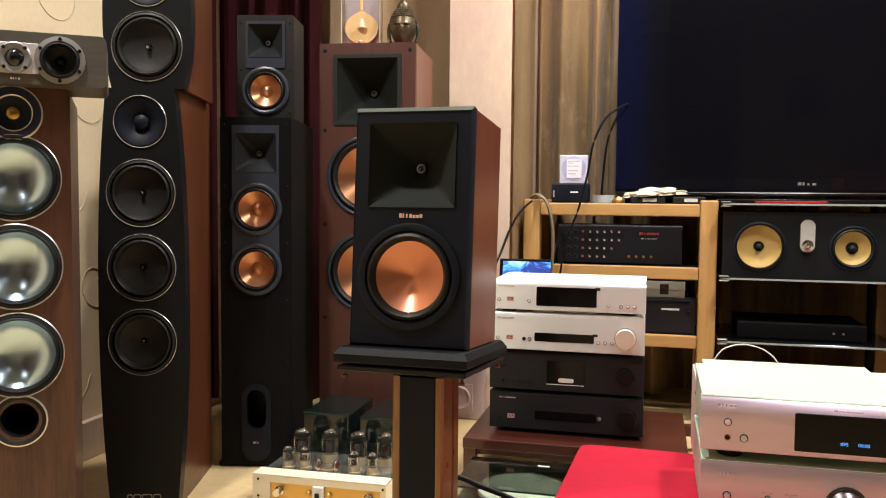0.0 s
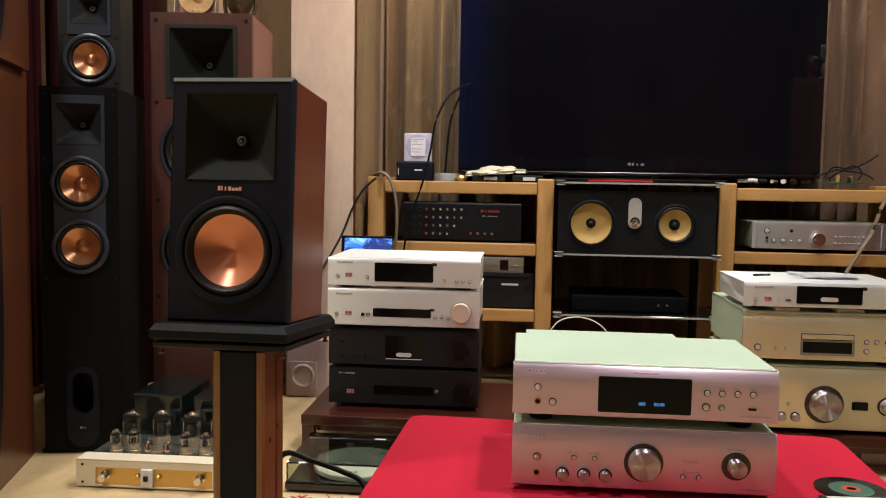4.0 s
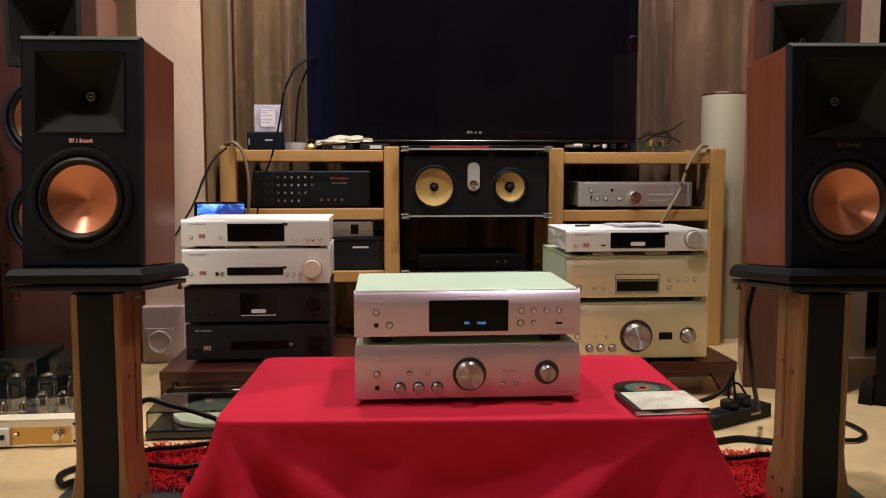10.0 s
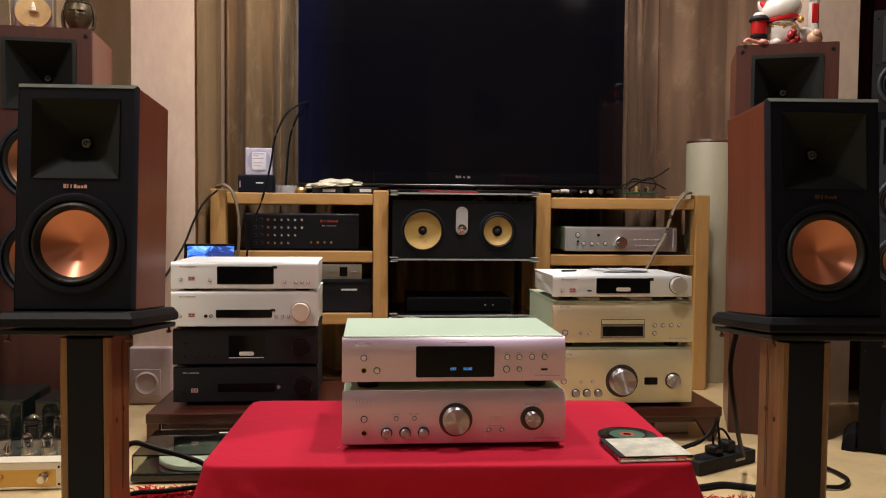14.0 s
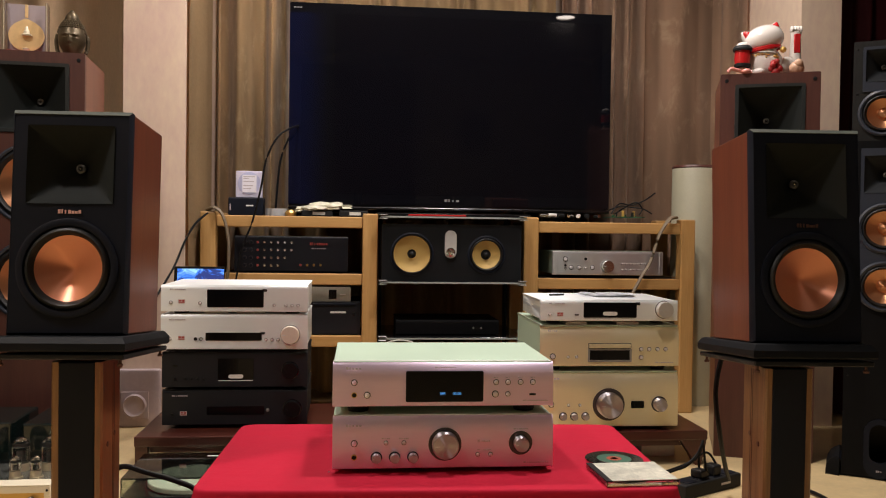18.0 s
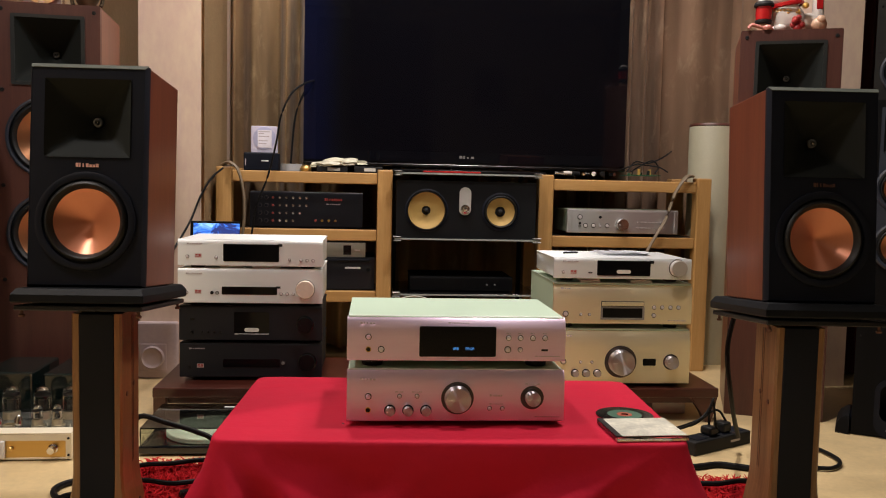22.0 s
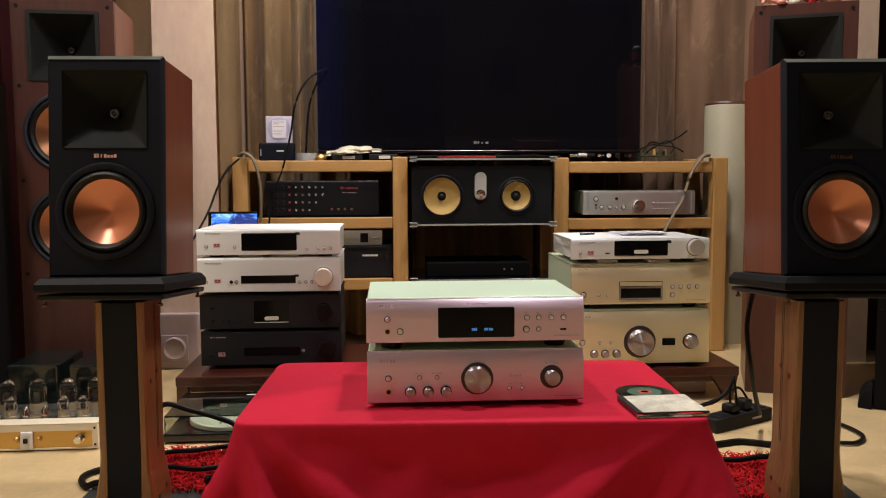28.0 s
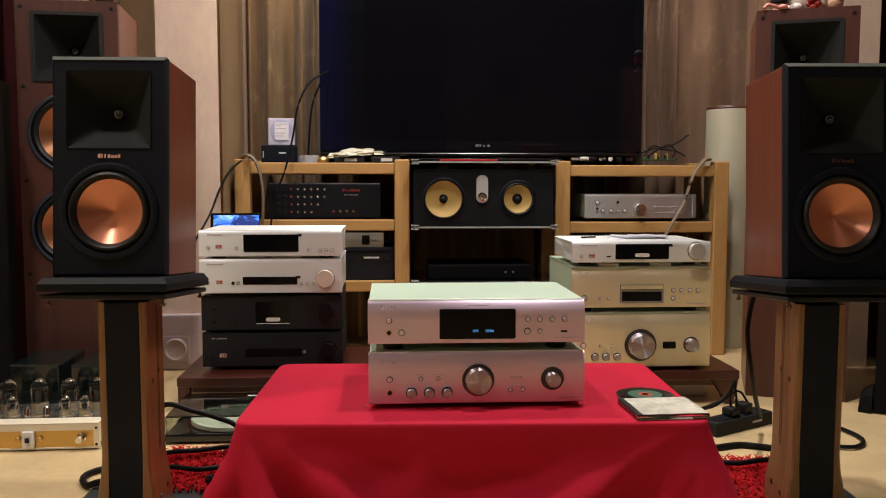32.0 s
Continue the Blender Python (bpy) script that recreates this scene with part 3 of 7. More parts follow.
curtain("curtain", (1.29, 2.0), (1.62, 1.975), 0.02, 2.56, curtain_plum, "plum-brown velvet curtain hanging almost flat beside the white pier", 1.3, 0.026, 14)
curtain("curtain", (1.62, 1.985), (1.645, 1.73), 0.02, 2.56, curtain_plum, "plum-brown velvet curtain edge gathered against the white pier", 1.4, 0.02, 15)
curtain("drape", (-1.645, 0.93), (-1.645, 1.40), 0.03, 2.56, curtain_red, "very dark red drape hanging along the side wall", 8, 0.02, 17)
curtain("drape", (-1.665, 1.45), (-1.262, 1.45), 0.03, 2.56, curtain_red, "very dark red drape hanging behind the black speakers", 5, 0.03, 7)
curtain("curtain", (-1.29, 1.62), (-0.785, 1.62), 0.02, 2.56, curtain_gold, "gold-beige curtain behind the tall cherry speaker", 2.6, 0.018, 9)
curtain("drape", (1.828, 1.43), (2.64, 1.45), 0.03, 2.56, curtain_red, "very dark red drape hanging beside the white pier", 9, 0.03, 8)

# recessed lamps in the ceiling, the added fill drawn like the others
for lx, ly, watts in LAMPS:
    lampring = thing("ceiling_light", pose(lx, ly, CEIL), "round white recessed ceiling downlight, switched on", "ceiling light", "ceiling downlights")
    part("rim", lathe([(0.085, 0.0), (0.115, 0.0), (0.112, -0.010), (0.085, -0.014), (0.085, 0.0)], 32, "z"), ceiling_low_bounce, lampring, smooth=True)
    part("diffuser", lathe([(0.0, -0.004), (0.084, -0.004)], 32, "z"), lamp_glow, lampring)


# ---- loudspeakers ----
def driver(parent, x, z, y, trim, sur, cone, mats, depth=0.022, cap="", n=44, hub=0.30):
    """One drive unit: trim ring, rolled surround, cone and centre; sizes are radii."""
    trim_m, sur_m, cone_m, cap_m = mats
    d = part("driver_frame", lathe([(trim, 0.002), (trim - 0.001, -0.003), (trim - 0.006, -0.005), (sur + 0.002, -0.003), (sur, 0.004), (sur, 0.03)], n), trim_m, parent, loc=(x, y, z), smooth=True)
    s = sur - cone
    part("surround", lathe([(sur + 0.001, 0.006), (sur - 0.1 * s, -0.001), (sur - 0.3 * s, -0.0055), (sur - 0.5 * s, -0.007), (sur - 0.72 * s, -0.0045), (sur - 0.9 * s, 0.002), (cone - 0.001, 0.006)], n), sur_m, d, smooth=True)
    if cap == "dish":
        prof = [(cone, 0.005), (cone * 0.85, 0.005 + depth * 0.42), (cone * 0.6, 0.005 + depth * 0.78), (cone * 0.3, 0.005 + depth * 0.95), (0, 0.005 + depth)]
        part("cone", lathe(prof, n), cone_m, d, smooth=True)
        return d
    inner = cone * hub
    prof = [(cone, 0.005), (cone * 0.8, 0.005 + depth * 0.36), (cone * 0.55, 0.005 + depth * 0.75), (inner, 0.005 + depth)]
    if cap == "copper":
        # one shallow metal dish that runs through to its middle
        prof = [(cone, 0.005), (cone * 0.14, 0.005 + depth * 0.92), (cone * 0.08, 0.005 + depth * 0.97), (0, 0.005 + depth)]
        part("cone", lathe(prof, n), cone_m, d, smooth=True)
        return d
    part("cone", lathe(prof, n), cone_m, d, smooth=True)
    if cap == "plug":
        part("phase_plug", lathe([(inner * 0.62, 0.005 + depth), (inner * 0.58, depth * 0.55), (inner * 0.35, depth * 0.25), (0, depth * 0.12)], 20), cap_m, d, smooth=True)
        part("cone_well", lathe([(inner, 0.005 + depth), (inner * 0.6, 0.008 + depth), (0, 0.008 + depth)], 24), sur_m, d, smooth=True)
    else:
        part("dust_cap", lathe([(inner + 0.002, 0.004 + depth), (inner * 0.7, depth * 0.72), (0, depth * 0.55)], 24), cap_m, d, smooth=True)
    return d


def horn(parent, cx, cz, w, h, y, deep, tw, mat=None, soft=0.6):
    """Square horn that narrows to a round throat with a small tweeter."""
    rows = [(1.0, 1.0, 90, -0.001), (0.985, 0.985, 90, 0.001), (0.81, 0.81, 40, deep * 0.22), (0.66, 0.67, 16, deep * 0.40), (0.52, 0.54, 8, deep * 0.57), (0.34, 0.37, 3.5, deep * 0.78)]
    f = part("horn", loft([squircle(w * a, h * b, max(k ** (1.0 if k == 90 else soft), 1.0), 64, 0, 0, q) for a, b, k, q in rows] + [squircle(tw * 2.6, tw * 2.6, 1, 64, 0, 0, deep)]), mat or horn_black, parent, loc=(cx, y, cz), smooth=True)
    part("throat", lathe([(tw * 1.5, deep), (tw * 0.9, deep + 0.004), (tw * 0.86, deep - 0.006), (0, deep - 0.006)], 24), rubber, f, smooth=True)
    part("phase_plug", lathe([(tw * 0.95, deep - 0.004), (tw * 0.88, deep - 0.009), (tw * 0.55, deep - 0.010), (tw * 0.48, deep - 0.006)], 24), plug_grey, f, "small grey phase plug", smooth=True)
    part("tweeter", lathe([(tw * 0.46, deep - 0.006), (tw * 0.36, deep - 0.010), (tw * 0.15, deep - 0.0125), (0, deep - 0.013)], 20), chrome, f, "small bright tweeter dome", smooth=True)
    return f


def badge(parent, cx, z, y, w, h, mat, label="", bars=7, seed=1):
    """A maker's mark as plain bars."""
    r = random.Random(seed)
    b = bmesh.new()
    x = cx - w / 2
    step = w / bars
    for i in range(bars):
        hh = h * (1.0 if i in (0, 1) else r.uniform(0.62, 0.9))
        box(x + step * 0.10, x + step * (0.86 if i not in (1, 2) else 0.5), y - 0.0012, y, z, z + hh, 0, bm=b)
        x += step
    return part("badge", b, mat, parent, label)


def screws(parent, places, y, r=0.004):
    first = None
    for x, z in places:
        if first is None:
            first = part("screw", lathe([(r, 0.001), (r, -0.0015), (r * 0.6, -0.002), (r * 0.5, -0.0005), (0, -0.0005)], 12), black_matt, parent, loc=(x, y, z))
        else:
            again(first, (x, y, z))


def bookshelf_speaker(m, label, badge_mat):
    """Two-way box: black front with a square horn over a copper woofer, cherry sides."""
    s = thing("bookshelf_speaker", m, label, "speaker", "pair of bookshelf speakers")
    w, h, d = 0.2185, 0.424, 0.226
    part("cabinet", box(-w / 2, w / 2, 0.020, d, 0, h, 0.0025, 2, keep_open="front"), cherry, s, "cherry veneer cabinet")
    b = panel(rect_loop(-w / 2 + 0.0033, w / 2 - 0.0033, 0.0033, h - 0.0060, 0.002), [squircle_xz(0.161, 0.150, 90, 64, 0, 0.322), circle_loop(0, 0.125, 0.0795)], 0.0, 0.0198)
    part("baffle", b, black_satin, s, "satin black front baffle", smooth=True)
    # rounded lip round the front's edge
    outer = rect_loop(-w / 2 - 0.0012, w / 2 + 0.0012, -0.0012, h + 0.0012, 0.002)
    inner = rect_loop(-w / 2 + 0.0035, w / 2 - 0.0035, 0.0035, h - 0.0062, 0.002)
    lip = loft([[(x, 0.0198, z) for x, z in outer], [(x, 0.0084, z) for x, z in outer], [(x, -0.0007, z) for x, z in inner]])
    part("edge_lip", lip, black_satin, s, smooth=True)
    # Separate sheet over the lip, coloured pale as its highlight.
    quad = ((-w / 2 - 0.001, 0.0080, h + 0.0022), (w / 2 + 0.001, 0.0080, h + 0.0022), (w / 2 - 0.0030, -0.0017, h - 0.0060), (-w / 2 + 0.0030, -0.0017, h - 0.0060))
    tb = loft([quad, [(x, y + 0.0006, z - 0.0007) for x, y, z in quad]], True)
    part("top_bevel", tb, bevel_highlight, s, "top bevel with its highlight painted pale")
    part("inner_box", box(-w / 2 + 0.008, w / 2 - 0.008, 0.1, 0.11, 0.008, h - 0.008), rubber, s)
    horn(s, 0, 0.322, 0.161, 0.150, -0.0008, 0.062, 0.0098, horn_dull, 0.50)
    badge(s, 0.001, 0.2285, -0.0006, 0.044, 0.0078, badge_mat, "", 7, 2)
    driver(s, 0, 0.125, -0.001, 0.095, 0.079, 0.0635, (black_satin, rubber, copper, rubber), 0.034, "copper", 72)
    return s


def squircle_xz(w, h, k, n, cx, cz):
    return [(p[0], p[2]) for p in squircle(w, h, k, n, cx, cz)]


TILT = -4.7
bookshelf_speaker(pose(-0.4990, 0.0100, 0.5050, 0, 0, -2) @ pose(0, 0, 0, TILT), "satin black bookshelf speaker with copper woofer and cherry sides", label_copper)
bookshelf_speaker(pose(0.931, -0.062, 0.4985, 0, 0, -4.2) @ pose(0, 0, 0, TILT), "black-fronted bookshelf speaker with copper woofer, turned slightly inward", label_dark_copper)


def speaker_stand(m, label, lift, woods, column, ws, wb, deep):
    """Wooden column with a black front strip between a thin floor plate and two tilted plates; column: its front's place."""
    s = thing("speaker_stand", m, label, "speaker stand", "pair of speaker stands")
    top = lift - 0.052
    ox, oy = column
    part("base_plate", box(ox - 0.147, ox + 0.147, oy - 0.125, oy + 0.226, 0, 0.006, 0.0015, 1), base_slab, s, "dark grey glass-like base plate")
    for sx, mat in zip((-1, 1), woods):
        # boards that flare in a curve towards the floor
        zs = [0.006, 0.035, 0.060, 0.085, 0.11, 0.14, 0.20, 0.30, top]
        out = [0.010, 0.0105, 0.0095, 0.006, 0.002, 0.0, 0, 0, 0]
        secs = []
        for z, o in zip(zs, out):
            xi, xo = ox + sx * (ws + 0.0004), ox + sx * (ws + wb + o)
            yf, yb = oy - o * 0.6, oy + deep + o * 0.6
            c = 0.004
            secs.append([(xi, yf, z), (xo - sx * c, yf, z), (xo, yf + c, z), (xo, yb - c, z), (xo - sx * c, yb, z), (xi, yb, z)])
        part("side_board", loft(secs, True), mat, s)
        for yy, z in ((0.072, 0.302), (0.030, 0.29), (0.080, 0.060), (0.034, 0.052)):
            p = part("wood_plug", lathe([(0.0055, 0.001), (0.005, -0.0014), (0, -0.0014)], 14), mahogany, s)
            p.matrix_basis = pose(ox + sx * (ws + wb + (0.0095 if z < 0.1 else 0)), oy + yy, z, 0, 0, 90 * sx)
        for yy in (0.062, 0.070):
            part("groove", box(-0.0008, 0.0008, yy - 0.0012, yy + 0.0012, 0.145, top - 0.01), mahogany, s, loc=(ox + sx * (ws + wb - 0.0003), oy, 0))
    part("front_strip", box(ox - ws, ox + ws, oy - 0.002, oy + 0.014, 0.006, top, 0.002), black_satin, s, "black front strip")
    part("back_board", box(ox - ws, ox + ws, oy + deep - 0.022, oy + deep - 0.006, 0.006, top, 0.002), woods[0], s)
    tilted = pose(-0.004, -0.058, lift, TILT)
    lower = part("lower_plate", box(-0.118, 0.118, -0.030, 0.282, -0.044, -0.034, 0.002, 1), plate_metal, s)
    lower.matrix_basis = tilted
    upper = loft([[(x, y, z) for x, y in ((-0.120 - o, -0.034 - o), (0.120 + o, -0.034 - o), (0.120 + o, 0.284 + o), (-0.120 - o, 0.284 + o))] for o, z in ((0.0, -0.029), (0.002, -0.026), (0.002, -0.014), (-0.006, -0.0025), (-0.010, -0.001))], True)
    up = part("top_plate", upper, plate_black, s, "black top plate with sloping edges")
    up.matrix_basis = tilted
    part("spacer", box(-0.09, 0.09, 0.02, 0.25, -0.034, -0.029), black_matt, up)
    for sx in (-1, 1):
        for yy in (-0.016, 0.265):
            f = part("levelling_foot", lathe([(0.0, -0.014), (0.005, -0.014), (0.006, -0.010), (0.003, -0.008), (0.003, 0.0)], 14, "z"), label_dark_copper, lower, loc=(sx * 0.108, yy, -0.043))
    return s


speaker_stand(pose(-0.4935, 0.068, 0, 0, 0, -2), "lacquered reddish wooden speaker stand with black front and dark base", 0.5045, (pine, pine_red), (0.0163, -0.0525), 0.0329, 0.0146, 0.108)
speaker_stand(pose(0.937, -0.004, 0, 0, 0, -4.2), "pale wooden speaker stand with black front and dark base", 0.4985, (pine, pine), (-0.0357, -0.0538), 0.0340, 0.0141, 0.112)


def grand_tower(m, label, h=1.244, d=0.33):
    """Tall cherry floor speaker with a big square horn and two copper woofers."""
    s = thing("tower_speaker", m, label, "speaker", "pair of tall cherry speakers")
    w = 0.295
    hz, z1, z2 = h - 0.139, h - 0.398, h - 0.688
    part("cabinet", box(-w / 2, w / 2, 0.022, d, 0, h, 0.006, 2, keep_open="front"), cherry, s)
    b = panel(rect_loop(-w / 2, w / 2, 0, h, 0.005), [squircle_xz(0.202, 0.205, 40, 64, 0, hz), circle_loop(0, z1, 0.112), circle_loop(0, z2, 0.112)], 0.0, 0.0218)
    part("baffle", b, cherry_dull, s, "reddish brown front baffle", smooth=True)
    part("inner_box", box(-w / 2 + 0.01, w / 2 - 0.01, 0.15, 0.16, 0.01, h - 0.01), rubber, s)
    part("horn_frame", panel(rect_loop(-0.104, 0.104, hz - 0.105, hz + 0.105, 0.006), [squircle_xz(0.186, 0.190, 90, 64, 0, hz)], -0.004, 0.004), frame_black, s, smooth=True)
    horn(s, 0, hz, 0.188, 0.192, -0.003, 0.10, 0.010, horn_dull, 0.55)
    for z in (z1, z2):
        driver(s, 0, z, -0.001, 0.124, 0.111, 0.092, (slate_gloss, rubber, amber_cone, rubber), 0.036, "copper", 64)
    screws(s, [(sx * 0.130, z) for sx in (-1, 1) for z in (h - 0.022, h - 0.259, h - 0.544, h - 0.829)], -0.0005, 0.006)
    return s


grand_tower(pose(-0.925, 1.012, 0, 0, 0, 5.6), "tall cherry floor speaker with square horn under two ornaments", 1.232, 0.31)
grand_tower(pose(1.331, 0.897, 0, 0, 0, -21), "tall cherry floor speaker with square horn under porcelain cat", 1.220, 0.33)


def slim_tower(m, label, port=0.0):
    """Slim black floor speaker with a glossy insert, square horn and two copper woofers."""
    s = thing("tower_speaker", m, label, "speaker", "pair of slim black speakers")
    w, h, d = 0.200, 0.99, 0.345
    part("cabinet", box(-w / 2, w / 2, 0.016, d, 0.012, h, 0.003, 2, keep_open="front"), black_ash, s)
    holes = [squircle_xz(0.118, 0.112, 40, 64, 0, 0.892), circle_loop(0, 0.735, 0.0605), circle_loop(0, 0.566, 0.0605), rect_loop(-0.028, 0.028, 0.11 + port, 0.225 + port, 0.0279, 8)]
    part("baffle", panel(rect_loop(-w / 2, w / 2, 0.012, h, 0.004), holes, 0.0, 0.0158), black_ash, s, smooth=True)
    # the insert ends in a half round below the lower woofer
    tongue = [(-0.066, 0.968), (-0.066, 0.566)] + [(0.070 * math.cos(radians(q)), 0.566 + 0.070 * math.sin(radians(q))) for q in range(200, 341, 10)] + [(0.066, 0.566), (0.066, 0.968)]
    part("insert", panel(tongue, [squircle_xz(0.114, 0.108, 40, 64, 0, 0.892), circle_loop(0, 0.735, 0.0602), circle_loop(0, 0.566, 0.0602)], -0.004, 0.002), slate_gloss, s, "glossy dark blue-grey front insert", smooth=True)
    part("inner_box", box(-w / 2 + 0.01, w / 2 - 0.01, 0.11, 0.12, 0.02, h - 0.01), rubber, s)
    horn(s, 0, 0.892, 0.114, 0.108, -0.004, 0.05, 0.0085)
    for z in (0.735, 0.566):
        driver(s, 0, z, -0.004, 0.074, 0.060, 0.0505, (slate_gloss, rubber, amber_cone, amber_cone), 0.020, "", 48, 0.34)
    part("port", panel(rect_loop(-0.042, 0.042, max(0.004, 0.018 + port), 0.240 + port, 0.0415, 8), [rect_loop(-0.0275, 0.0275, 0.111 + port, 0.224 + port, 0.0274, 8)], -0.004, 0.002), black_satin, s, "rounded bass port with raised frame", smooth=True)
    badge(s, 0, 0.07 + port * 0.75, -0.004, 0.018, 0.005, label_grey, "", 3, 5)
    screws(s, [(sx * 0.088, z) for sx in (-1, 1) for z in (0.97, 0.80, 0.64, 0.48, 0.30)], -0.0003, 0.003)
    part("foot_plate", box(-w / 2 - 0.012, w / 2 + 0.012, 0.01, d + 0.01, 0, 0.012, 0.003), black_satin, s)
    return s


def small_box(m, label):
    """Small black bookshelf speaker that stands on a slim tower."""
    s = thing("bookshelf_speaker", m, label, "speaker", "small black speakers on towers")
    w, h, d = 0.163, 0.295, 0.15
    part("cabinet", box(-w / 2, w / 2, 0.014, d, 0, h, 0.003, 2, keep_open="front"), grey_ash, s)
    part("baffle", panel(rect_loop(-w / 2, w / 2, 0, h, 0.004), [squircle_xz(0.100, 0.098, 40, 64, 0, 0.222), circle_loop(0, 0.082, 0.0555)], 0.0, 0.0138), grey_ash, s, smooth=True)
    part("insert", panel(rect_loop(-0.056, 0.056, 0.146, 0.278, 0.004), [squircle_xz(0.096, 0.094, 40, 64, 0, 0.222)], -0.004, -0.0005), slate_gloss, s, "glossy dark front insert", smooth=True)
    part("inner_box", box(-w / 2 + 0.01, w / 2 - 0.01, 0.10, 0.11, 0.01, h - 0.01), rubber, s)
    horn(s, 0, 0.222, 0.096, 0.094, -0.004, 0.045, 0.008)
    driver(s, 0, 0.082, -0.004, 0.068, 0.055, 0.0445, (slate_gloss, rubber, amber_cone, amber_cone), 0.018, "", 48, 0.34)
    screws(s, [(sx * 0.070, z) for sx in (-1, 1) for z in (0.272, 0.14, 0.02)], -0.0003, 0.003)
    return s


slim_tower(pose(-1.163, 0.757, 0, 0, 0, 13), "slim black floor speaker with glossy insert and copper woofers")
small_box(pose(-1.166, 0.826, 0.9905, 0, 0, 13), "small black speaker with copper woofer on a slim tower")
slim_tower(pose(1.568, 0.66, 0, 0, 0, -32), "slim black floor speaker with copper woofers standing before a dark drape", -0.062)
small_box(pose(1.574, 0.69, 0.9905, 0, 0, -32), "small black speaker with copper woofer on a slim black tower")


def bowed(z, h, wmid, wend, zmid):
    """Half width of a front that swells in the middle."""
    u = (z - zmid) / (h - zmid if z > zmid else zmid)
    return (wmid + (wend - wmid) * abs(u) ** 2.2) / 2


def bowed_speaker(m, name, label, h, drivers, wmid, wtop, zmid, d, group, back=0.092):
    s = thing(name, m, label, "speaker", group)
    zs = [h * i / 24 for i in range(25)]
    out = [(-bowed(z, h, wmid, wtop, zmid), z) for z in zs] + [(bowed(z, h, wmid, wtop, zmid), z) for z in reversed(zs)]
    out = out[::-1]
    holes = [circle_loop(0, z, r * 0.9) for kind, z, r in drivers]
    part("baffle", panel(out, holes, 0.0, 0.045), jamo_black, s, "bowed satin black front", smooth=True)
    secs = []
    # the sides end behind in straight upright edges
    for u, y in ((0.0, 0.0452), (0.35, d * 0.35), (0.75, d * 0.7), (1.0, d)):
        secs.append([(x + (math.copysign(back, x) - x) * u, y, z) for x, z in out])
    shell = loft(secs)
    shell.verts.ensure_lookup_table()
    shell.faces.new(shell.verts[-len(out):])
    part("cabinet", shell, jamo_side, s, "reddish veneered sides")
    part("inner_box", box(-wtop / 2 + 0.01, wtop / 2 - 0.01, 0.09, 0.10, 0.01, h - 0.01), rubber, s)
    for kind, z, r in drivers:
        ring = part("ring", lathe([(r, 0.001), (r, -0.002), (r - 0.0008, -0.0028), (r - 0.0018, -0.001), (r - 0.0018, 0.004)], 56), white_ring, s, "thin bright ring", loc=(0, -0.0002, z), smooth=True)
        if kind == "tweeter":
            part("waveguide", lathe([(r - 0.0026, 0.0), (r * 0.6, 0.004), (r * 0.36, 0.016), (r * 0.30, 0.017)], 48), black_satin, s, loc=(0, 0, z), smooth=True)
            part("dome", lathe([(r * 0.30, 0.017), (r * 0.27, 0.006), (r * 0.16, 0.001), (0, -0.001)], 28), black_satin, s, loc=(0, 0, z), smooth=True)
        else:
            driver(s, 0, z, 0.001, r - 0.0028, r * 0.86, r * 0.70, (cone_grey, cone_grey, cone_grey, chrome if kind == "bright" else dark_chrome), 0.011, "plug", 48, 0.16)
    return s


jamo = bowed_speaker(pose(-1.274, 0.380, 0, 0, 0, 18), "tower_speaker", "bowed black floor speaker with bright driver rings and reddish sides", 1.024, [("tweeter", 0.945, 0.0625), ("w", 0.775, 0.0815), ("w", 0.596, 0.0815), ("w", 0.415, 0.0815)], 0.206, 0.160, 0.52, 0.345, "bowed speakers")
mark = bmesh.new()
for x0, w_, z0 in ((-0.041, 0.013, 0.0), (-0.026, 0.018, 0.0), (-0.006, 0.025, 0.0), (0.021, 0.019, 0.0)):
    merge(mark, panel(rect_loop(x0, x0 + w_, z0, z0 + 0.0165, 0.004), [rect_loop(x0 + 0.0022, x0 + w_ - 0.0022, z0 + 0.0022, z0 + 0.0143, 0.0025)], -0.0012, 0.0))
part("badge", mark, plate_alu, jamo, "dim outlined maker's mark", loc=(0, -0.0004, 0.024))
bowed_speaker(pose(-1.261, 0.392, 1.0245, 0, 0, 18), "bookshelf_speaker", "bowed black bookshelf speaker with bright rings on a tower", 0.34, [("bright", 0.099, 0.083), ("tweeter", 0.255, 0.0625)], 0.206, 0.168, 0.17, 0.30, "bowed speakers")


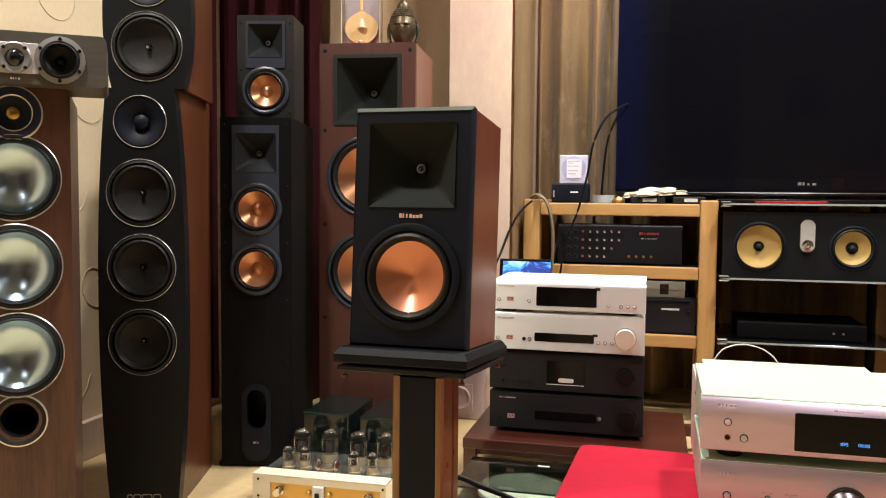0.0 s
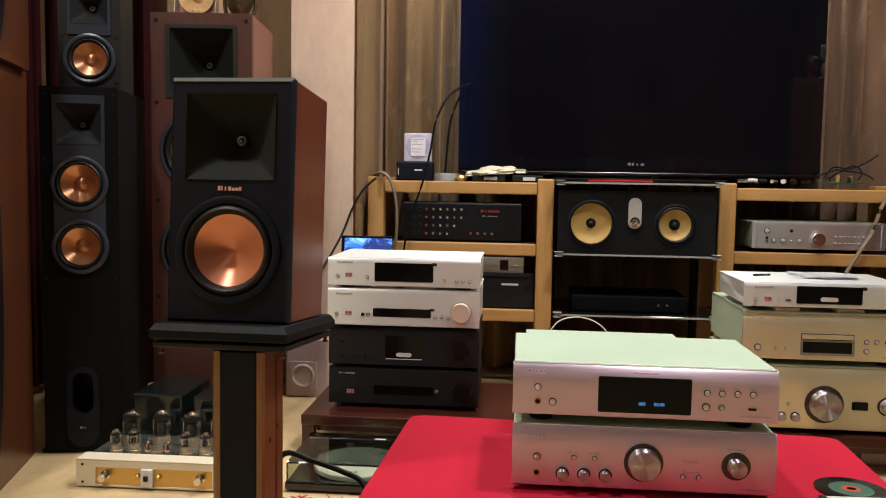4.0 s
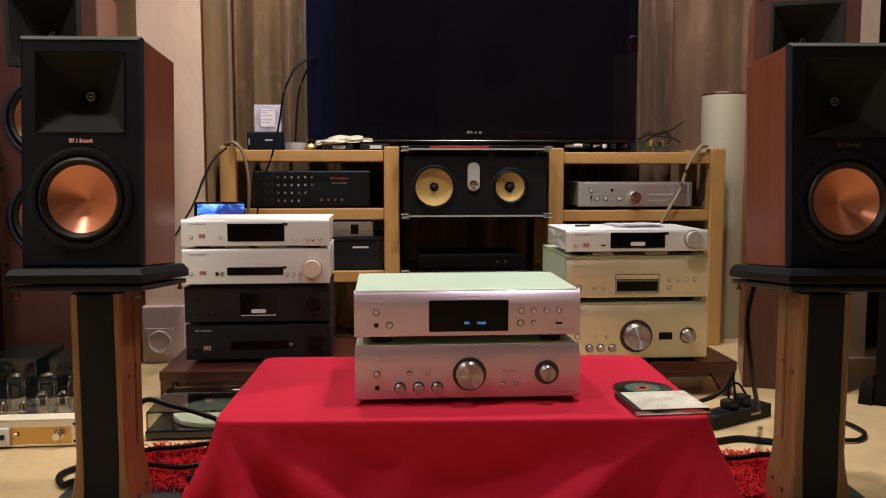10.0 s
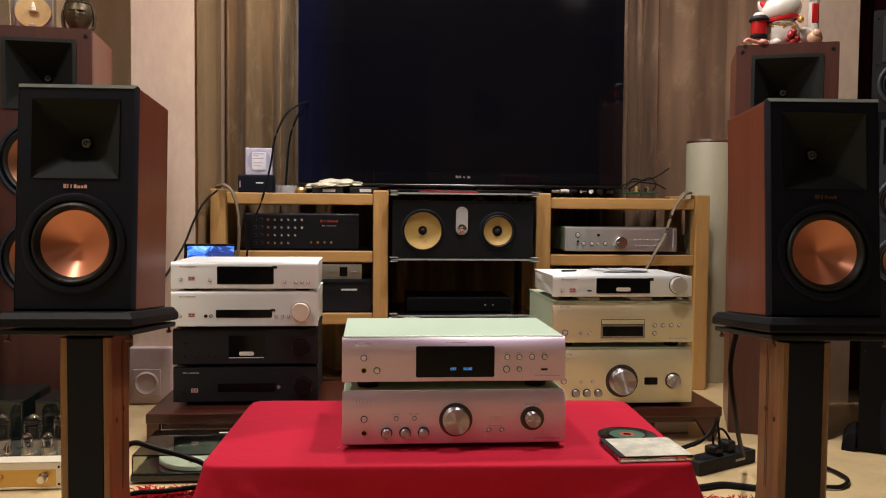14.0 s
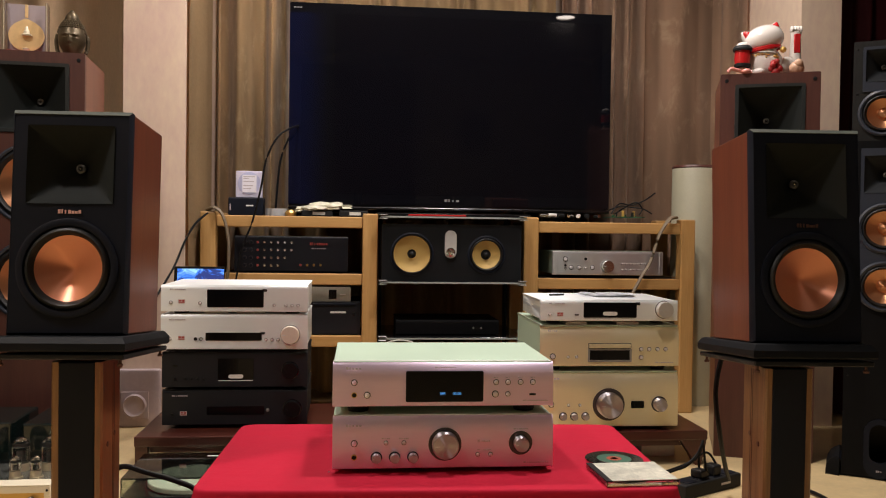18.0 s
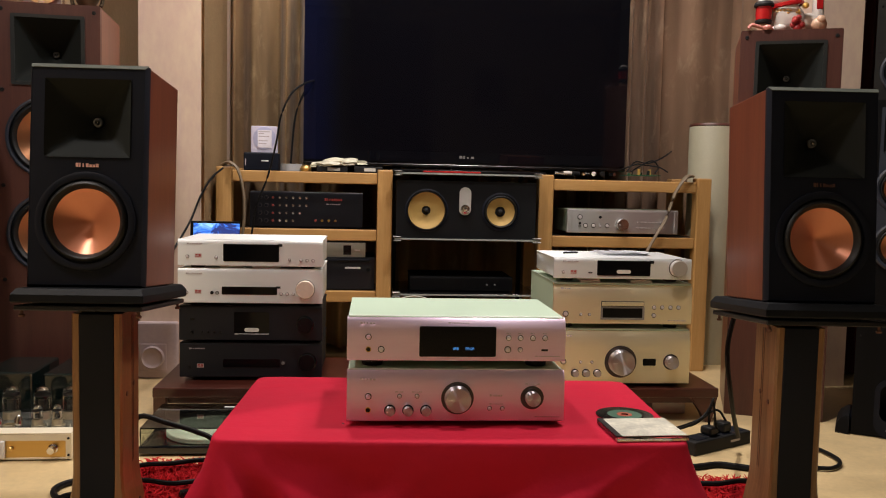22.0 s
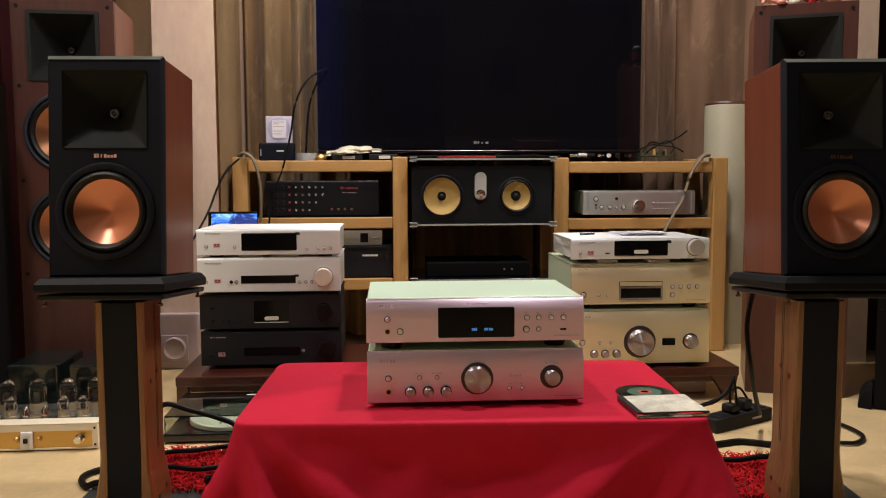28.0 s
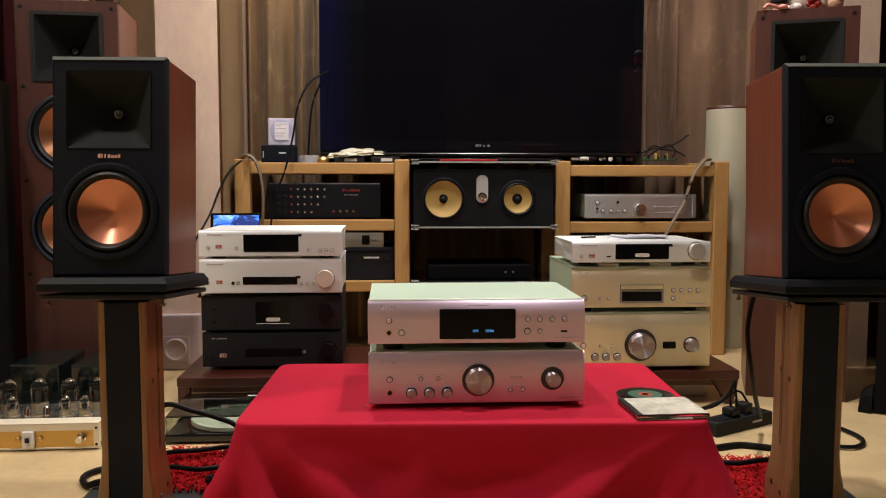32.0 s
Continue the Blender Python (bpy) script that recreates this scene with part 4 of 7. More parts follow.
def silver_tower(m, label):
    """Walnut floor speaker with three dished silver woofers."""
    s = thing("tower_speaker", m, label, "speaker")
    w, h, d = 0.205, 0.979, 0.32
    zs = (0.801, 0.625, 0.448)
    part("cabinet", box(-w / 2, w / 2, 0.02, d, 0.02, h, 0.010, 3, keep_open="front"), walnut, s)
    holes = [circle_loop(0, 0.928, 0.040)] + [circle_loop(0, z, 0.072) for z in zs] + [circle_loop(0, 0.315, 0.036)]
    part("baffle", panel(rect_loop(-w / 2, w / 2, 0.02, h, 0.008), holes, 0.0, 0.02), walnut, s, "walnut veneered front", smooth=True)
    part("inner_box", box(-w / 2 + 0.01, w / 2 - 0.01, 0.14, 0.15, 0.03, h - 0.01), rubber, s)
    for z in zs:
        r = 0.086
        part("ring", lathe([(r, 0.001), (r, -0.004), (r - 0.0012, -0.005), (r - 0.0028, -0.003)], 56), white_ring, s, "thin silver ring", loc=(0, 0, z), smooth=True)
        driver(s, 0, z, -0.001, r - 0.0030, 0.0775, 0.0695, (black_matt, rubber, silver_cone, chrome), 0.030, "dish", 56)
    part("tweeter_plate", lathe([(0.052, 0.001), (0.052, -0.004), (0.049, -0.005), (0.036, -0.004), (0.034, 0.002)], 48), surface("navy_plate", (0.02, 0.025, 0.06), 0.3), s, "dark blue tweeter plate", loc=(0, 0, 0.928), smooth=True)
    part("dome_ring", lathe([(0.0365, -0.004), (0.0355, -0.0062), (0.0340, -0.005), (0.0335, 0.001)], 44), white_ring, s, loc=(0, 0, 0.928), smooth=True)
    part("dome_well", lathe([(0.034, 0.001), (0.024, 0.006), (0.013, 0.008)], 36), black_satin, s, loc=(0, 0, 0.928), smooth=True)
    part("dome", lathe([(0.0135, 0.008), (0.012, 0.003), (0.007, 0.0), (0, -0.001)], 24), gold_dome, s, "gold tweeter dome", loc=(0, 0, 0.928), smooth=True)
    part("tweeter_ring", lathe([(0.054, 0.001), (0.054, -0.004), (0.051, -0.005)], 48), white_ring, s, loc=(0, 0, 0.928), smooth=True)
    part("port_ring", lathe([(0.053, 0.001), (0.053, -0.003), (0.050, -0.004)], 48), white_ring, s, loc=(0, 0, 0.315), smooth=True)
    part("port", lathe([(0.050, -0.003), (0.042, 0.000), (0.034, 0.012), (0.030, 0.09)], 40), black_matt, s, "black bass port", loc=(0, 0, 0.315), smooth=True)
    part("plinth", box(-w / 2 - 0.02, w / 2 + 0.02, -0.01, d + 0.01, 0, 0.02, 0.004), black_satin, s)
    return s


silver_tower(pose(-1.307, 0.008, 0, 0, 0, 35), "walnut floor speaker with three silver woofers and gold tweeter")


def centre_box(m, label):
    s = thing("centre_speaker", m, label, "speaker")
    w, h, d = 0.46, 0.100, 0.20
    part("cabinet", box(-w / 2, w / 2, 0.012, d, 0, h, 0.010, 3, keep_open="front"), ash_grey, s)
    part("baffle", panel(rect_loop(-w / 2, w / 2, 0, h, 0.012), [circle_loop(x, 0.049, 0.036) for x in (-0.012, 0.146)], 0.0, 0.0118), ash_grey, s)
    part("inner_box", box(-w / 2 + 0.012, w / 2 - 0.012, 0.07, 0.075, 0.012, h - 0.012), rubber, s)
    for x in (-0.012, 0.146):
        r = 0.0455
        part("bezel", lathe([(r, 0.001), (r, -0.004), (r - 0.009, -0.006), (r - 0.012, -0.003)], 44), plate_alu, s, loc=(x, -0.0005, 0.049), smooth=True)
        driver(s, x, 0.049, -0.003, r - 0.011, 0.034, 0.028, (rubber, rubber, cone_grey, black_satin), 0.016, "", 40)
        screws(s, [(x + 0.040 * math.cos(a), 0.049 + 0.040 * math.sin(a)) for a in (0.5, 1.55, 2.60, 3.64, 4.69, 5.74)], -0.006, 0.0035)
    part("tweeter_plate", box(0.030, 0.108, -0.0022, 0.001, 0.020, 0.078, 0.001), soft_chrome, s, "satin silver tweeter plate")
    part("tweeter_ring", lathe([(0.030, 0.0), (0.030, -0.004), (0.027, -0.006), (0.017, -0.004), (0.016, 0.0)], 36), plate_alu, s, loc=(0.067, -0.001, 0.049), smooth=True)
    screws(s, [(0.067 + 0.026 * math.cos(a), 0.049 + 0.026 * math.sin(a)) for a in (0.785, 2.356, 3.927, 5.498)], -0.0065, 0.0035)
    part("dome", lathe([(0.0165, -0.004), (0.012, -0.009), (0.005, -0.012), (0, -0.0125)], 24), black_gloss, s, loc=(0.067, 0, 0.049), smooth=True)
    badge(s, 0.067, 0.008, -0.0006, 0.018, 0.004, label_white, "", 4, 6)
    return s


centre_box(pose(-1.325, -0.065, 0.9795, 0, 0, 35), "grey-brown centre speaker with two drivers lying on a walnut tower")


# ---- table with the red cloth ----
TABLE = pose(0.214, 0.153, 0, 0, 0, -2.8)
table = thing("low_table", TABLE, "low wooden table hidden under a red cloth", "table")
part("tabletop", box(-0.44, 0.44, -0.25, 0.25, 0.205, 0.231, 0.004), mahogany, table)
leg = part("leg", box(-0.02, 0.02, -0.02, 0.02, 0, 0.205, 0.002), mahogany, table, loc=(-0.40, -0.21, 0))
for lx, ly in ((0.40, -0.21), (-0.40, 0.21), (0.40, 0.21)):
    again(leg, (lx, ly, 0))


def cloth_mesh():
    """A cloth laid over the table: flat top, soft edge, then folds that widen towards the floor."""
    hw, hd, top = 0.447, 0.258, 0.236
    n = 420
    sections = []
    r = random.Random(12)
    ph = [r.uniform(0, 6.28) for _ in range(6)]
    levels = [(0.0, 0.0), (0.003, -0.0006), (0.0055, -0.003), (0.0065, -0.008), (0.008, -0.02), (0.011, -0.05), (0.016, -0.085), (0.022, -0.12), (0.029, -0.155), (0.036, -0.19), (0.043, -0.214), (0.048, -0.231)]

    fine = []
    for (g0, d0), (g1, d1) in zip(levels, levels[1:]):
        steps = 3 if d0 <= -0.02 else 1
        fine += [(g0 + (g1 - g0) * q / steps, d0 + (d1 - d0) * q / steps) for q in range(steps)]
    for grow, drop in fine + levels[-1:]:
        k = max(5.0, 13 - grow * 170)
        base = squircle(2 * (hw + grow), 2 * (hd + grow), k, n)
        row = []
        for i, (x, _, y) in enumerate(base):
            a = 2 * math.pi * i / n
            f = max(0.0, (-drop - 0.012) / 0.22)
            corner = (abs(x) / hw * abs(y) / hd) ** 6
            near = min(corner * 1.5, 1.0) if x < 0 else 0.0
            # the corners hang out further than the middle of each side
            flare = max(0.0, (min(abs(x) / hw, 1.0) - 0.35) / 0.65) ** 1.6 if abs(y) > hd * 0.97 else 1.0
            wave = 0.45 * math.sin(9 * a + ph[0]) + 0.35 * math.sin(15 * a + ph[1] + 1.3 * f)
            fold = math.sin(46 * a + ph[2] + 0.8 * f)
            out = f * (0.052 * flare - 0.018) + 0.007 * f * wave + 0.006 * f * noise.noise(Vector((x * 7, y * 7, drop * 9))) + f * near * (0.008 + 0.011 * math.copysign(abs(fold) ** 0.7, fold))
            # creases that run down and inwards from each upper corner
            along = hw + grow - abs(x) if abs(y) > hd * 0.97 else hd + grow - abs(y)
            phi = math.atan2(max(along, 0.0), -drop + 0.02)
            reach = math.hypot(along, drop)
            crease = math.sin(phi * 11 + (0.6 if x > 0 else 2.2)) + 0.15 * math.sin(phi * 23 + (1.0 if x > 0 else 0.2))
            out += 0.12 * max(0.0, 1 - along / 0.40) * min(f * 1.6, 1.0) * min(reach, 0.25) * crease * math.exp(-phi * 0.7)
            if abs(y) > hd * 0.97:
                # two long folds fan out over the front from each upper corner
                side = 1.0 if x > 0 else -1.0
                for mid, wide, tall in ((1.00 + 0.05 * side, 0.10, 0.175), (0.42 - 0.06 * side, 0.085, 0.150), (0.70, 0.10, -0.13), (1.28, 0.12, -0.08)):
                    out += tall * min(reach, 0.34) * min(f * 1.3, 1.0) * math.exp(-((phi - mid) / wide) ** 2)
                # shallow slanting wrinkles across the middle
                out += 0.0075 * f * math.sin(31 * x + 38 * drop * (1 if x > 0.05 else -1) + 2.0 * noise.noise(Vector((x * 5, drop * 6, 2.0))))
            out += 0.006 * f * noise.noise(Vector((x * 14 + drop * 9, y * 14, drop * 6 + 5.0)))
            out += 0.024 * f * noise.noise(Vector((x * 4.5 + 3, y * 4.5, drop * 5 + x * 2)))
            left = 0.010 * f * f if x < -hw * 0.9 else 0.0
            if x > hw * 0.80:
                # this end hangs almost straight down
                left = (grow * 0.2 + max(out, 0.0) * 0.35 - 0.016 * min(1.0, f * 2.5)) * min(1.0, (x - hw * 0.80) / (hw * 0.2))
            gx = math.copysign((abs(x) / (hw + grow)) ** (2 * k - 1) / hw, x)
            gy = math.copysign((abs(y) / (hd + grow)) ** (2 * k - 1) / hd, y)
            l = math.hypot(gx, gy)
            row.append((x + gx / l * out - left, y + gy / l * out, top + drop + (0.0 if drop > -0.2 else 0.004 * math.sin(23 * a))))
        sections.append(row)
    b = loft(sections)
    b.verts.ensure_lookup_table()
    # the flat top as rings with slight creases
    inner = [b.verts[i] for i in range(n)]
    prev = inner
    for sc in (0.8, 0.55, 0.3, 0.1):
        ring = [b.verts.new((v.co.x * sc, v.co.y * sc, top + 0.0012 * noise.noise(Vector((v.co.x * sc * 9, v.co.y * sc * 9, 1))))) for v in inner]
        for i in range(n):
            j = (i + 1) % n
            b.faces.new((prev[i], prev[j], ring[j], ring[i]))
        prev = ring
    b.faces.new(prev)
    return b


cloth = part("tablecloth", cloth_mesh(), red_cloth, smooth=True)
cloth.matrix_basis = TABLE
tagged(cloth, "bright red cloth draped over a low table in soft folds", "tablecloth")


# ---- hi-fi units ----
def hifi(name, m, w, h, d, face, lid, label, items, feet=0.010, round_top=0.004, category="hi-fi unit", group="", face_h=None):
    """A boxed unit: x from 0 to w, front at y 0, underside of the front at z 0. items: what the front carries."""
    s = thing(name, m, label, category, group)
    part("body", box(0.004, w - 0.004, 0.012, d, 0.002, h - 0.001, 0.002, 1), lid, s)
    part("lid", box(0.002, w - 0.002, 0.010, d + 0.001, h - 0.004, h + 0.0005, 0.001, 1), lid, s)
    # front plate with a rolled upper edge
    prof = [(0.012, 0.0), (0.002, 0.0), (0.0, 0.002)]
    steps = 10
    roll = round_top * 3.0
    for i in range(steps + 1):
        a = radians(90 * i / steps)
        prof.append((round_top - round_top * math.cos(a), h - roll + roll * math.sin(a)))
    prof.append((0.012, h))
    secs = [[(x, y, z) for y, z in prof] for x in (0.0, w)]
    part("front_plate", loft(secs, True), face, s, smooth=True)
    # On metal fronts this paler lip paints in the lamp's glint along the top.
    part("top_lip", box(0.0005, w - 0.0005, round_top * 0.8, 0.0125, h + 0.0002, h + 0.0014, 0.0004, 1), soft_chrome if face in (silver, champagne) else face, s)
    # Bright strips paint the highlight along the gold lids' edges.
    if face == champagne:
        for x0 in (0.0012, w - 0.0032):
            part("lid_edge", box(x0, x0 + 0.002, 0.0128, d - 0.002, h + 0.0006, h + 0.0018, 0.0005, 1), white_ring, s, "bright strip painted as the lid edge's highlight")
    foot = part("foot", lathe([(0, -feet), (0.020, -feet), (0.022, -feet * 0.6), (0.022, 0.003), (0, 0.003)], 20, "z"), rubber, s, loc=(0.05, 0.05, 0))
    for fx, fy in ((w - 0.05, 0.05), (0.05, d - 0.05), (w - 0.05, d - 0.05)):
        again(foot, (fx, fy, 0))
    done = {}
    for it in items:
        kind = it[0]
        if kind == "win":
            _, x0, x1, z0, z1 = it[:5]
            win = part("display_window", panel(rect_loop(x0, x1, z0, z1, 0.003), [], -0.0012, 0.002), screen_dark, s, "dark display window")
            if len(it) > 5:
                for body, size, tx, tz in it[5]:
                    text_part(body, size, display_blue, win, (tx, -0.0016, tz), "display_digits")
        elif kind == "tray":
            _, x0, x1, z0, z1 = it
            zm = z0 + (z1 - z0) * 0.70
            part("tray_slot", box(x0, x1, -0.0010, 0.003, zm, z1, 0.0005, 1), black_matt, s, "dark slot round the tray")
            part("disc_tray", box(x0 + 0.0022, x1 - 0.0022, -0.0035, 0.003, zm + 0.002, z1 - 0.002, 0.0012, 2), face, s)
            part("tray_frame", panel(rect_loop(x0 - 0.001, x1 + 0.001, z0 - 0.003, zm - 0.0005, 0.001), [rect_loop(x0 + 0.005, x1 - 0.005, z0 + 0.003, zm - 0.005, 0.0)], -0.0016, 0.002), plate_alu, s, "grey window frame")
            part("tray_window", box(x0 + 0.0045, x1 - 0.0045, -0.0008, 0.003, z0 + 0.0025, zm - 0.0045), screen_dark, s)
        elif kind == "knob":
            _, x, z, r, dep = it[:5]
            mat = it[5] if len(it) > 5 else knob_face
            key = ("knob", r, dep, mat.name)
            if key in done:
                again(done[key], (x, -0.0005, z)).parent = s
                k = s.children[-1]
            else:
                k = part("knob", lathe([(r, 0.0), (r, -dep * 0.82), (r * 0.93, -dep), (0, -dep - 0.0004)], 40), mat, s, loc=(x, -0.0005, z), smooth=True)
                done[key] = k
            if len(it) > 6 and it[6] > 0:
                part("knob_recess", lathe([(it[6], 0.0006), (it[6], -0.0012), (it[6] - 0.002, -0.0016), (r, -0.0006)], 40), it[7] if len(it) > 7 else plate_alu, s, loc=(x, 0, z), smooth=True)
            part("knob_mark", box(-r * 0.80, -r * 0.45, -0.0006, 0.0004, -0.0008, 0.0008), label_white if mat != knob_black else black_satin, k, loc=(0, -dep, 0))
        elif kind in ("btn", "jack"):
            _, x, z, r = it[:4]
            r *= 0.86
            mat = it[4] if len(it) > 4 else (soft_chrome if kind == "btn" else black_matt)
            key = (kind, r, mat.name)
            if key in done:
                o = again(done[key], (x, -0.0005, z))
                o.parent = s
                if kind == "btn":
                    part("button_ring", lathe([(r * 1.34, 0.0005), (r * 1.34, -0.0006), (r * 1.04, -0.0008), (r, 0.0)], 20), button_gap, s, loc=(x, -0.0005, z), smooth=True)
            elif kind == "btn":
                part("button_ring", lathe([(r * 1.34, 0.0005), (r * 1.34, -0.0006), (r * 1.04, -0.0008), (r, 0.0)], 20), button_gap, s, loc=(x, -0.0005, z), smooth=True)
                done[key] = part("button", lathe([(r, 0.0005), (r, -0.001), (r * 0.95, -0.004), (r * 0.6, -0.0046), (0, -0.0048)], 20), mat, s, loc=(x, -0.0005, z), smooth=True)
            else:
                done[key] = part("jack_socket", lathe([(r * 1.35, 0.0005), (r * 1.3, -0.002), (r * 1.02, -0.002), (r * 0.95, 0.0012)], 20), brass if face in (silver, champagne) else mat, s, loc=(x, -0.0005, z), smooth=True)
                part("jack_hole", lathe([(r * 1.0, -0.0007), (0, -0.0007)], 20), black_matt, s, loc=(x, -0.0005, z))
        elif kind == "bar":
            _, x0, x1, z0, z1, mat = it[:6]
            pill = len(it) > 6 and it[6] == "pill_label"
            part(it[6] if len(it) > 6 else "marking", panel(rect_loop(x0, x1, z0, z1, (z1 - z0) * 0.49), [], -0.002, 0.0) if pill else box(x0, x1, -0.0012 if len(it) > 6 and it[6] == "sticker_print" else -0.0008, 0.002, z0, z1), mat, s)
        elif kind == "marks":
            _, x0, x1, z, hh, mat, nb = it
            badge(s, (x0 + x1) / 2, z, -0.0003, x1 - x0, hh, mat, "", nb, int(x0 * 1000) + nb)
    return s


K = 0.000419
Z0 = 0.2455


def zx(px):
    return (px - 35) * K


dcd_items = [("win", zx(375), zx(740), 0.0085, 0.069, [("095", 0.0078, zx(548), 0.0245), ("00:00", 0.0078, zx(615), 0.0245)])]
dcd_items += [("btn", zx(x), 0.047, 0.0050) for x in (800, 857, 917, 976)]
dcd_items += [("btn", zx(797), 0.0235, 0.0060), ("btn", zx(857), 0.0235, 0.0045), ("bar", zx(960), zx(991), 0.0205, 0.0245, black_matt, "usb_socket"), ("btn", zx(135), 0.047, 0.0055, silver), ("jack", zx(135), 0.0225, 0.0048), ("btn", zx(195), 0.0225, 0.0058)]
dcd_items += [("marks", zx(95), zx(168), 0.0725, 0.005, label_faint, 5), ("marks", zx(510), zx(610), 0.075, 0.003, label_faint, 12), ("marks", zx(930), zx(1050), 0.0095, 0.0022, label_faint, 14)]
dcd_items += [("marks", zx(x - 12), zx(x + 12), 0.0555, 0.0018, label_faint, 3) for x in (800, 857, 917, 976)]
pma_items = [("knob", zx(557), 0.0470, 0.0258, 0.022, knob_face, 0.0325, dark_ring), ("knob", zx(915), 0.0480, 0.0145, 0.020, knob_face, 0.0235, dark_ring)]
pma_items += [("knob", zx(x), 0.0222, 0.0092, 0.014, knob_face, 0.0112, black_satin) for x in (238, 323, 408)]
pma_items += [("btn", zx(x), 0.0507, 0.0040) for x in (282, 365)] + [("btn", zx(x), 0.0260, 0.0040) for x in (712, 773)]
pma_items += [("btn", zx(135), 0.0500, 0.0058, silver), ("jack", zx(135), 0.0230, 0.0050)]
pma_items += [("marks", zx(95), zx(170), 0.0825, 0.005, label_faint, 5), ("marks", zx(710), zx(770), 0.0505, 0.0045, label_faint, 8), ("marks", zx(710), zx(775), 0.0345, 0.002, label_faint, 8), ("marks", zx(880), zx(950), 0.075, 0.0022, label_faint, 8), ("marks", zx(930), zx(1050), 0.0085, 0.0022, label_faint, 14), ("marks", zx(262), zx(300), 0.0585, 0.002, label_faint, 5), ("marks", zx(342), zx(388), 0.0585, 0.002, label_faint, 6)]
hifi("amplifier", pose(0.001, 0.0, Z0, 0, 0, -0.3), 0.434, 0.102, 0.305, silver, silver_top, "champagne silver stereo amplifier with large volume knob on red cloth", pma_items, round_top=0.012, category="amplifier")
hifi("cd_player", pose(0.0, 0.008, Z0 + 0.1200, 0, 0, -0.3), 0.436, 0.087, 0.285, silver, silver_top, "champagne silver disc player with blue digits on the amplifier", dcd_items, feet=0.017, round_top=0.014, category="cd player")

# finned silver amplifier standing behind the two silver units
pw = thing("power_amplifier", pose(0.0, 0.318, 0.2375, 0, 0, -0.3), "silver power amplifier with finned ends behind the disc player", "amplifier")
part("chassis", box(0.030, 0.346, 0.0, 0.172, 0.010, 0.184, 0.002, 1), silver_top, pw)
part("top_plate", box(0.026, 0.350, -0.002, 0.176, 0.1845, 0.1885, 0.001, 1), silver_top, pw)
fin = part("cooling_fin", box(0.0, 0.0235, 0.0, 0.0032, 0.014, 0.178, 0.0006, 1), soft_chrome, pw, loc=(0.006, 0.010, 0))
for k in range(12):
    for x in (0.006, 0.3465):
        if k or x > 0.1:
            again(fin, (x, 0.010 + 0.0135 * k, 0))
for x, y in ((0.06, 0.03), (0.316, 0.03), (0.06, 0.142), (0.316, 0.142)):
    part("foot", lathe([(0, 0), (0.016, 0), (0.016, 0.0098), (0, 0.0098)], 18, "z"), rubber, pw, loc=(x, y, 0))
part("terminal", lathe([(0.0, 0.0), (0.006, 0.0), (0.006, -0.020), (0.004, -0.024), (0, -0.024)], 16), red_enamel, pw, "red binding post", loc=(0.012, 0.008, 0.15))

# jewel case and loose disc on the cloth
case = thing("jewel_case", pose(0.580, -0.052, 0.2375, 0, 0, 2), "closed clear jewel case with a pale mottled cover", "cd case")
part("tray", box(-0.071, 0.071, -0.0625, 0.0625, 0, 0.0095, 0.001, 1), clear_acrylic, case)
part("booklet", box(-0.060, 0.069, -0.060, 0.060, 0.0100, 0.0108), surface("cover_print", (0.50, 0.51, 0.44), 0.35, var=0.35, scale=28, tint=(0.62, 0.60, 0.50)), case, "pale green mottled cover")
part("spine", box(-0.0715, -0.0605, -0.0625, 0.0625, 0.0100, 0.0112), black_matt, case)
disc = thing("compact_disc", pose(0.584, 0.072, 0.2375), "loose black disc with green label lying on the cloth", "cd")
part("rim", lathe([(0.0075, 0.0), (0.060, 0.0), (0.060, 0.0013), (0.036, 0.0014)], 48, "z"), black_gloss, disc, smooth=True)
part("label", lathe([(0.036, 0.0015), (0.016, 0.0016)], 40, "z"), surface("disc_label", (0.05, 0.13, 0.09), 0.4, var=0.2), disc, "green label")
part("centre_print", lathe([(0.016, 0.0017), (0.0075, 0.0017)], 32, "z"), surface("disc_orange", (0.45, 0.09, 0.05), 0.4), disc)

# left stack
C = 0.00086


def cx(px):
    return (px - 105) * C


LX, LY = -0.526, 0.930
sticker = lambda x, z, w=0.020: [("bar", x, x + w, z, z + 0.012, label_pink, "sticker"), ("bar", x + 0.002, x + w * 0.45, z + 0.006, z + 0.0105, label_red, "sticker_print"), ("bar", x + w * 0.55, x + w - 0.002, z + 0.005, z + 0.0105, label_red, "sticker_print"), ("bar", x + 0.002, x + w - 0.002, z + 0.0015, z + 0.0035, label_red, "sticker_print")]
dark = [("marks", 0.028, 0.075, 0.086, 0.004, label_grey, 8)]
hifi("network_player", pose(LX, LY + 0.012, 0.1185), 0.428, 0.105, 0.31, black_anod, black_matt, "black hi-fi unit with slot and round knob, under others", [("win", 0.130, 0.300, 0.030, 0.055), ("knob", 0.383, 0.047, 0.026, 0.016, knob_black, 0.0285, dark_chrome), ("btn", 0.310, 0.043, 0.006, plate_alu), ("jack", 0.030, 0.03, 0.005)] + dark + sticker(0.052, 0.029), category="hi-fi unit", group="left stack")
